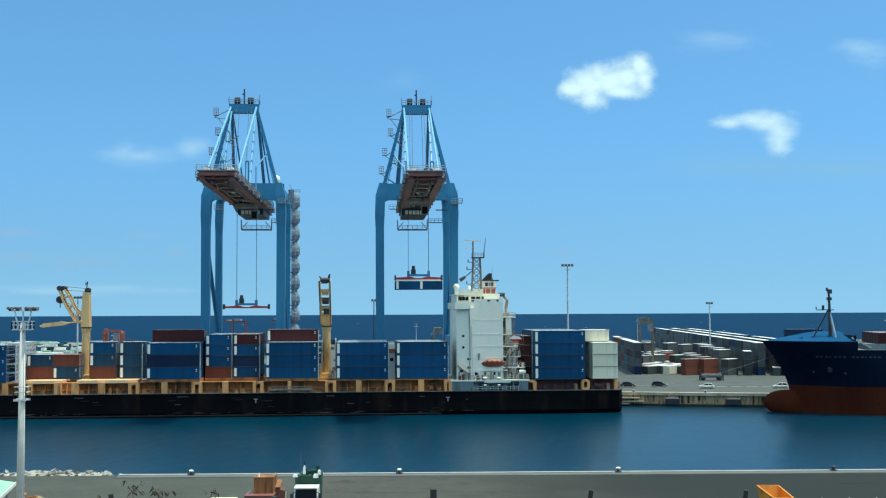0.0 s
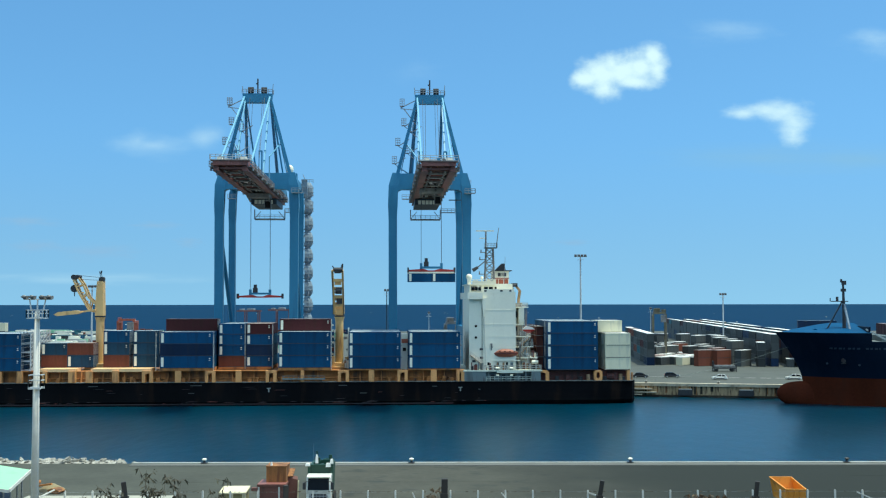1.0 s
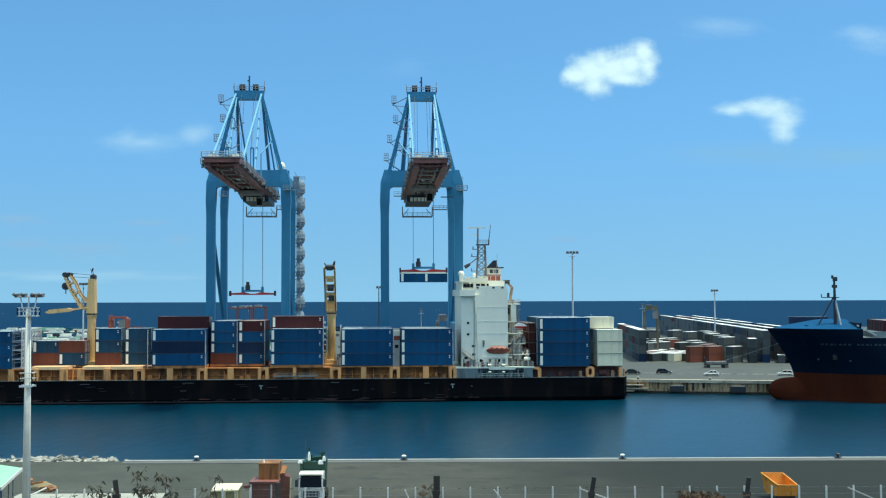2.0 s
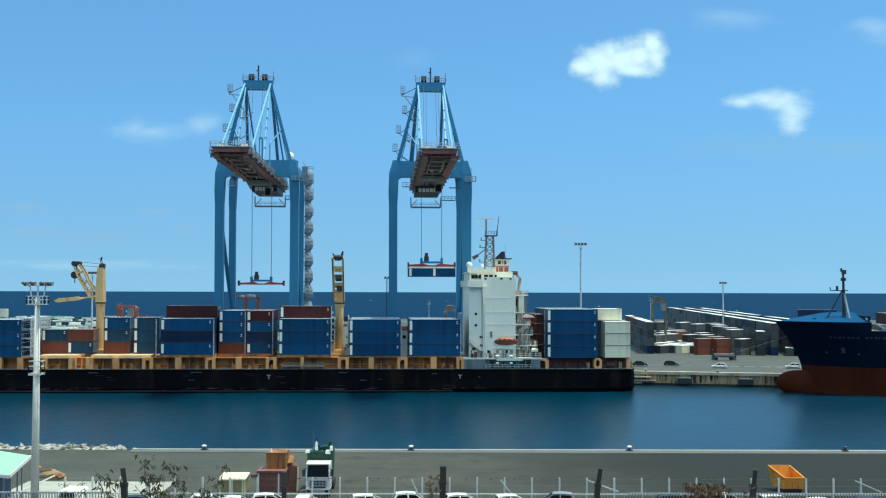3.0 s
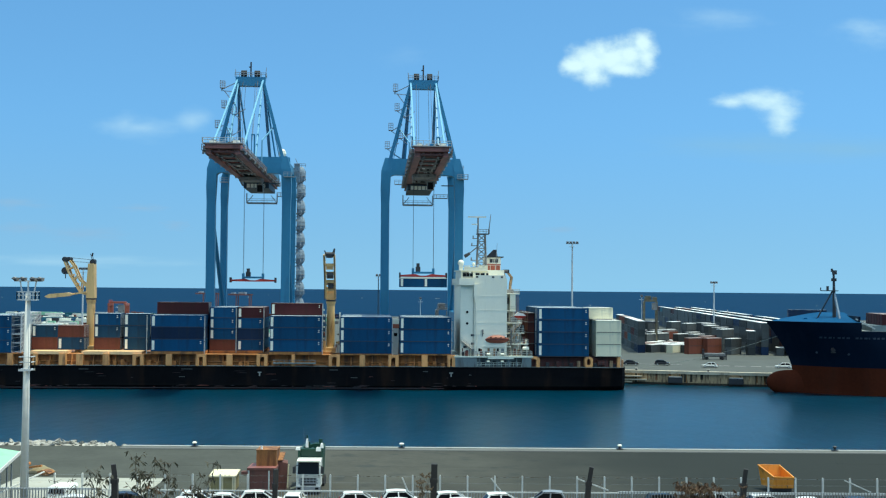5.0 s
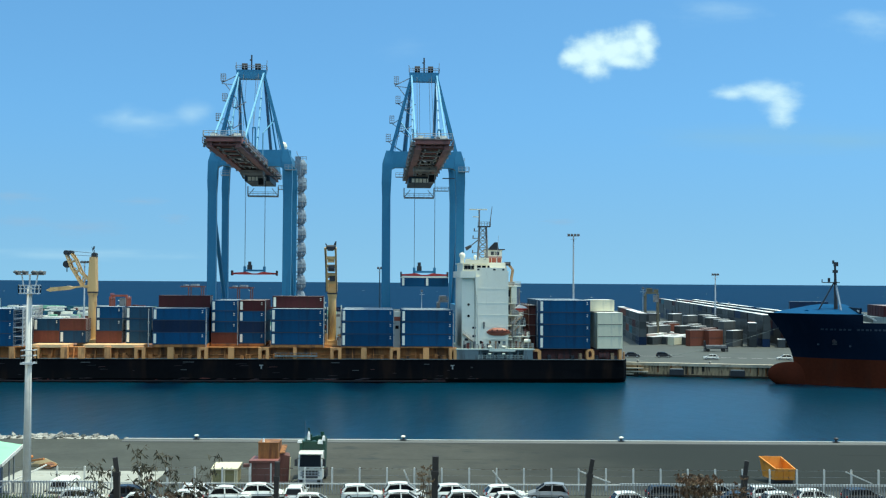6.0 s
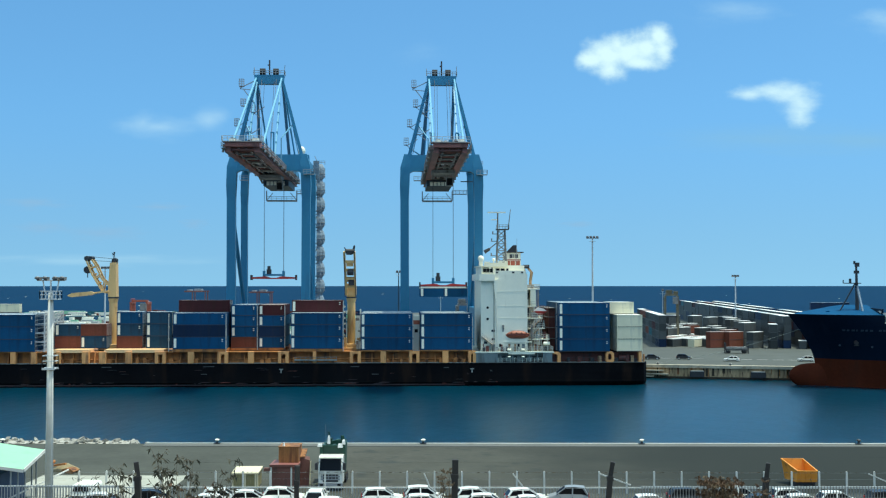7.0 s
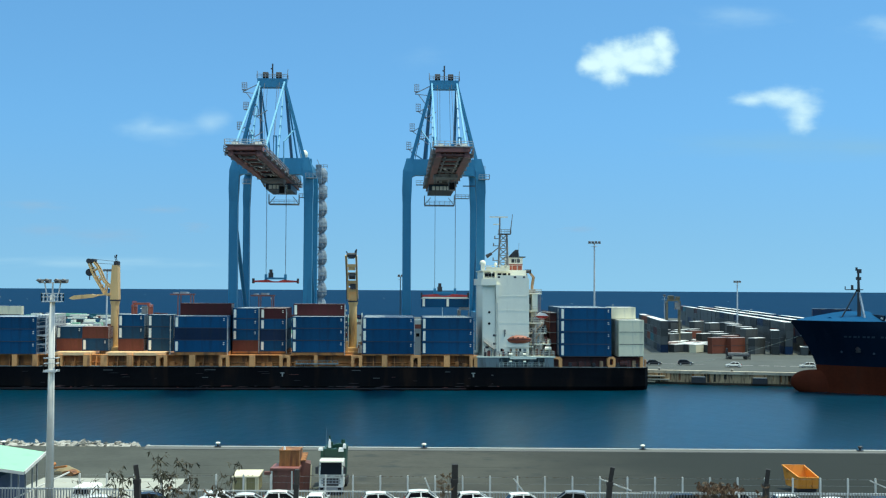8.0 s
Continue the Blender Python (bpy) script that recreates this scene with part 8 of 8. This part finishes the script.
# ---- clouds, far out over the sea ----
def cloud_material(name, seed, dense, soft, rough, thick, lobes, color):
    m = bpy.data.materials.new(name)
    m.use_nodes = True
    n, l = m.node_tree.nodes, m.node_tree.links
    n.remove(n["Principled BSDF"])
    tc = n.new("ShaderNodeTexCoord")
    shift = n.new("ShaderNodeVectorMath")
    shift.operation = "ADD"
    shift.inputs[1].default_value = (seed * 3.1, seed * 1.7, 0)
    l.new(tc.outputs["UV"], shift.inputs[0])
    noise_big = n.new("ShaderNodeTexNoise")
    noise_big.inputs["Scale"].default_value, noise_big.inputs["Detail"].default_value, noise_big.inputs["Roughness"].default_value = rough, 6, 0.55
    l.new(shift.outputs[0], noise_big.inputs["Vector"])
    wide = None
    for u, v, ru, rv in lobes:  # the cloud's lobes: nearness to the nearest of them
        mid = n.new("ShaderNodeVectorMath")
        mid.operation = "MULTIPLY_ADD"
        mid.inputs[1].default_value, mid.inputs[2].default_value = (1 / ru, 1 / rv, 0), (-u / ru, -v / rv, 0)
        l.new(tc.outputs["UV"], mid.inputs[0])
        far = n.new("ShaderNodeVectorMath")
        far.operation = "LENGTH"
        l.new(mid.outputs[0], far.inputs[0])
        if wide is None:
            wide = far.outputs["Value"]
        else:
            near = n.new("ShaderNodeMath")
            near.operation = "SMOOTH_MIN"
            near.inputs[2].default_value = 0.6
            l.new(wide, near.inputs[0])
            l.new(far.outputs["Value"], near.inputs[1])
            wide = near.outputs[0]
    noisy = n.new("ShaderNodeMath")
    noisy.operation = "MULTIPLY"
    noisy.inputs[1].default_value = 2.2
    l.new(noise_big.outputs["Fac"], noisy.inputs[0])
    edge = n.new("ShaderNodeMath")  # noise minus distance
    edge.operation = "SUBTRACT"
    l.new(noisy.outputs[0], edge.inputs[0])
    l.new(wide, edge.inputs[1])
    cut = n.new("ShaderNodeMapRange")
    cut.interpolation_type = "SMOOTHSTEP"
    cut.inputs["From Min"].default_value, cut.inputs["From Max"].default_value = dense, dense + soft
    cut.inputs["To Max"].default_value = thick
    l.new(edge.outputs[0], cut.inputs["Value"])
    glow = n.new("ShaderNodeEmission")
    glow.inputs["Color"].default_value = (*color, 1)
    glow.inputs["Strength"].default_value = 0.92
    clear = n.new("ShaderNodeBsdfTransparent")
    mix = n.new("ShaderNodeMixShader")
    l.new(cut.outputs[0], mix.inputs["Fac"])
    l.new(clear.outputs[0], mix.inputs[1])
    l.new(glow.outputs[0], mix.inputs[2])
    l.new(mix.outputs[0], n["Material Output"].inputs["Surface"])
    return m


CLOUDS = []
def cloud(x, z, w, h, seed, dense, soft, rough, thick, label, lobes=((0.5, 0.5, 0.28, 0.26),), y=4350.0, color=(0.72, 0.88, 0.92)):
    g = Geo()
    g.add([(-w / 2, 0, -h / 2), (w / 2, 0, -h / 2), (w / 2, 0, h / 2), (-w / 2, 0, h / 2)], [(0, 1, 2, 3)])
    ob = new("cloud", g.mesh("cloud"))
    uv = ob.data.uv_layers.new(name="uv")
    for loop in ob.data.loops:
        v = ob.data.vertices[loop.vertex_index].co
        uv.data[loop.index].uv = (v.x / w + 0.5, v.z / h + 0.5)
    ob.data.materials.append(cloud_material("cloud_vapour", seed, dense, soft, rough, thick, lobes, color))
    ob.visible_shadow = False
    tagged(ob, label, "cloud", "clouds", "structure")
    y += 14.0 * len(CLOUDS)
    ob.location = (x, y, z)
    CLOUDS.append((ob, x, y, z))


cloud(672, 878, 620, 470, 1, -0.35, 1.25, 4.6, 0.95, "bright white fair-weather cumulus cloud",
      ((0.32, 0.50, 0.09, 0.07), (0.42, 0.54, 0.12, 0.13), (0.48, 0.63, 0.08, 0.09), (0.55, 0.57, 0.14, 0.13), (0.66, 0.60, 0.13, 0.13), (0.74, 0.69, 0.07, 0.09), (0.76, 0.58, 0.08, 0.11), (0.44, 0.43, 0.09, 0.10), (0.62, 0.48, 0.12, 0.06)))
cloud(1318, 678, 620, 350, 2, -0.65, 2.0, 5.6, 0.78, "soft white broken cloud in a ragged arch", ((0.28, 0.69, 0.12, 0.06), (0.40, 0.72, 0.13, 0.08), (0.52, 0.70, 0.13, 0.11), (0.585, 0.59, 0.09, 0.14), (0.58, 0.47, 0.07, 0.12)))
cloud(1450, 572, 1500, 240, 3, -0.5, 2.4, 3.0, 0.55, "thin grey-blue cloud veil", ((0.36, 0.5, 0.22, 0.2), (0.62, 0.5, 0.24, 0.22)), color=(0.27, 0.46, 0.62))
cloud(-1055, 640, 680, 300, 4, -0.5, 2.2, 3.6, 0.32, "faint pale wisp of cloud", ((0.40, 0.45, 0.20, 0.12), (0.68, 0.55, 0.08, 0.14), (0.30, 0.52, 0.07, 0.13)))
cloud(1125, 1085, 760, 260, 5, 0.0, 1.8, 3.4, 0.20, "faint pale wisp of cloud")
cloud(1720, 1040, 600, 280, 6, 0.0, 1.8, 3.4, 0.34, "faint pale wisp of cloud")
cloud(-110, 930, 500, 200, 7, 0.0, 1.8, 3.0, 0.07, "faint pale wisp of cloud")
cloud(-1420, 105, 1100, 110, 8, -0.4, 2.0, 4.6, 0.20, "low band of pale cloud near the horizon", ((0.5, 0.5, 0.36, 0.2),))
GREY = (0.27, 0.44, 0.66)
for i, (x, z, w, h) in enumerate(((-1640, 330, 330, 80), (-1360, 215, 420, 110), (-1010, 250, 150, 60), (-1620, 235, 300, 90), (-1150, 320, 260, 50), (520, 250, 200, 40))):
    cloud(x, z, w * 1.25, h * 1.2, 20 + i, -0.3, 1.7, 4.0, 0.75, "small grey-blue cloud scrap low over the sea", color=GREY)
close_fill()


def motions():
    # the empty spreader swings slowly sideways on its ropes
    walk(spread_1, [(t, pose(x, 8.5, 22.15)) for t, x in ((0.0, 0.25), (1.0, 0.38), (2.5, 0.6), (4.5, 0.74), (8.0, 0.8))])
    drop = [(0.0, 1.603), (0.5, 1.567), (1.0, 1.489), (2.5, 1.234), (3.0, 1.126), (3.5, 1.001), (4.0, 0.852), (4.5, 0.676), (6.0, 0.162), (6.5, 0.013), (7.0, -0.195), (7.5, -0.355), (8.0, -0.504)]
    # angle of the head block over the camera's level, to height at its distance
    walk(spread_2, [(t, pose(0, -7.0, 25 + math.tan(radians(a)) * 289 - 3.8)) for t, a in drop])
    # a straddle carrier drives along the quay behind the stacks, 4.9 m a second
    walk(driven, [(t, pose(-76.5 - 4.914 * (t - 6.5), 350.5 - 0.23 * (t - 6.5), 3.2, 0, 0, 92.7)) for t in (0.0, 4.0, 8.0)])
    for ob, x, y, z in CLOUDS:
        walk(ob, [(0.0, pose(x + 18, y, z)), (8.0, pose(x - 18, y, z))])


motions()
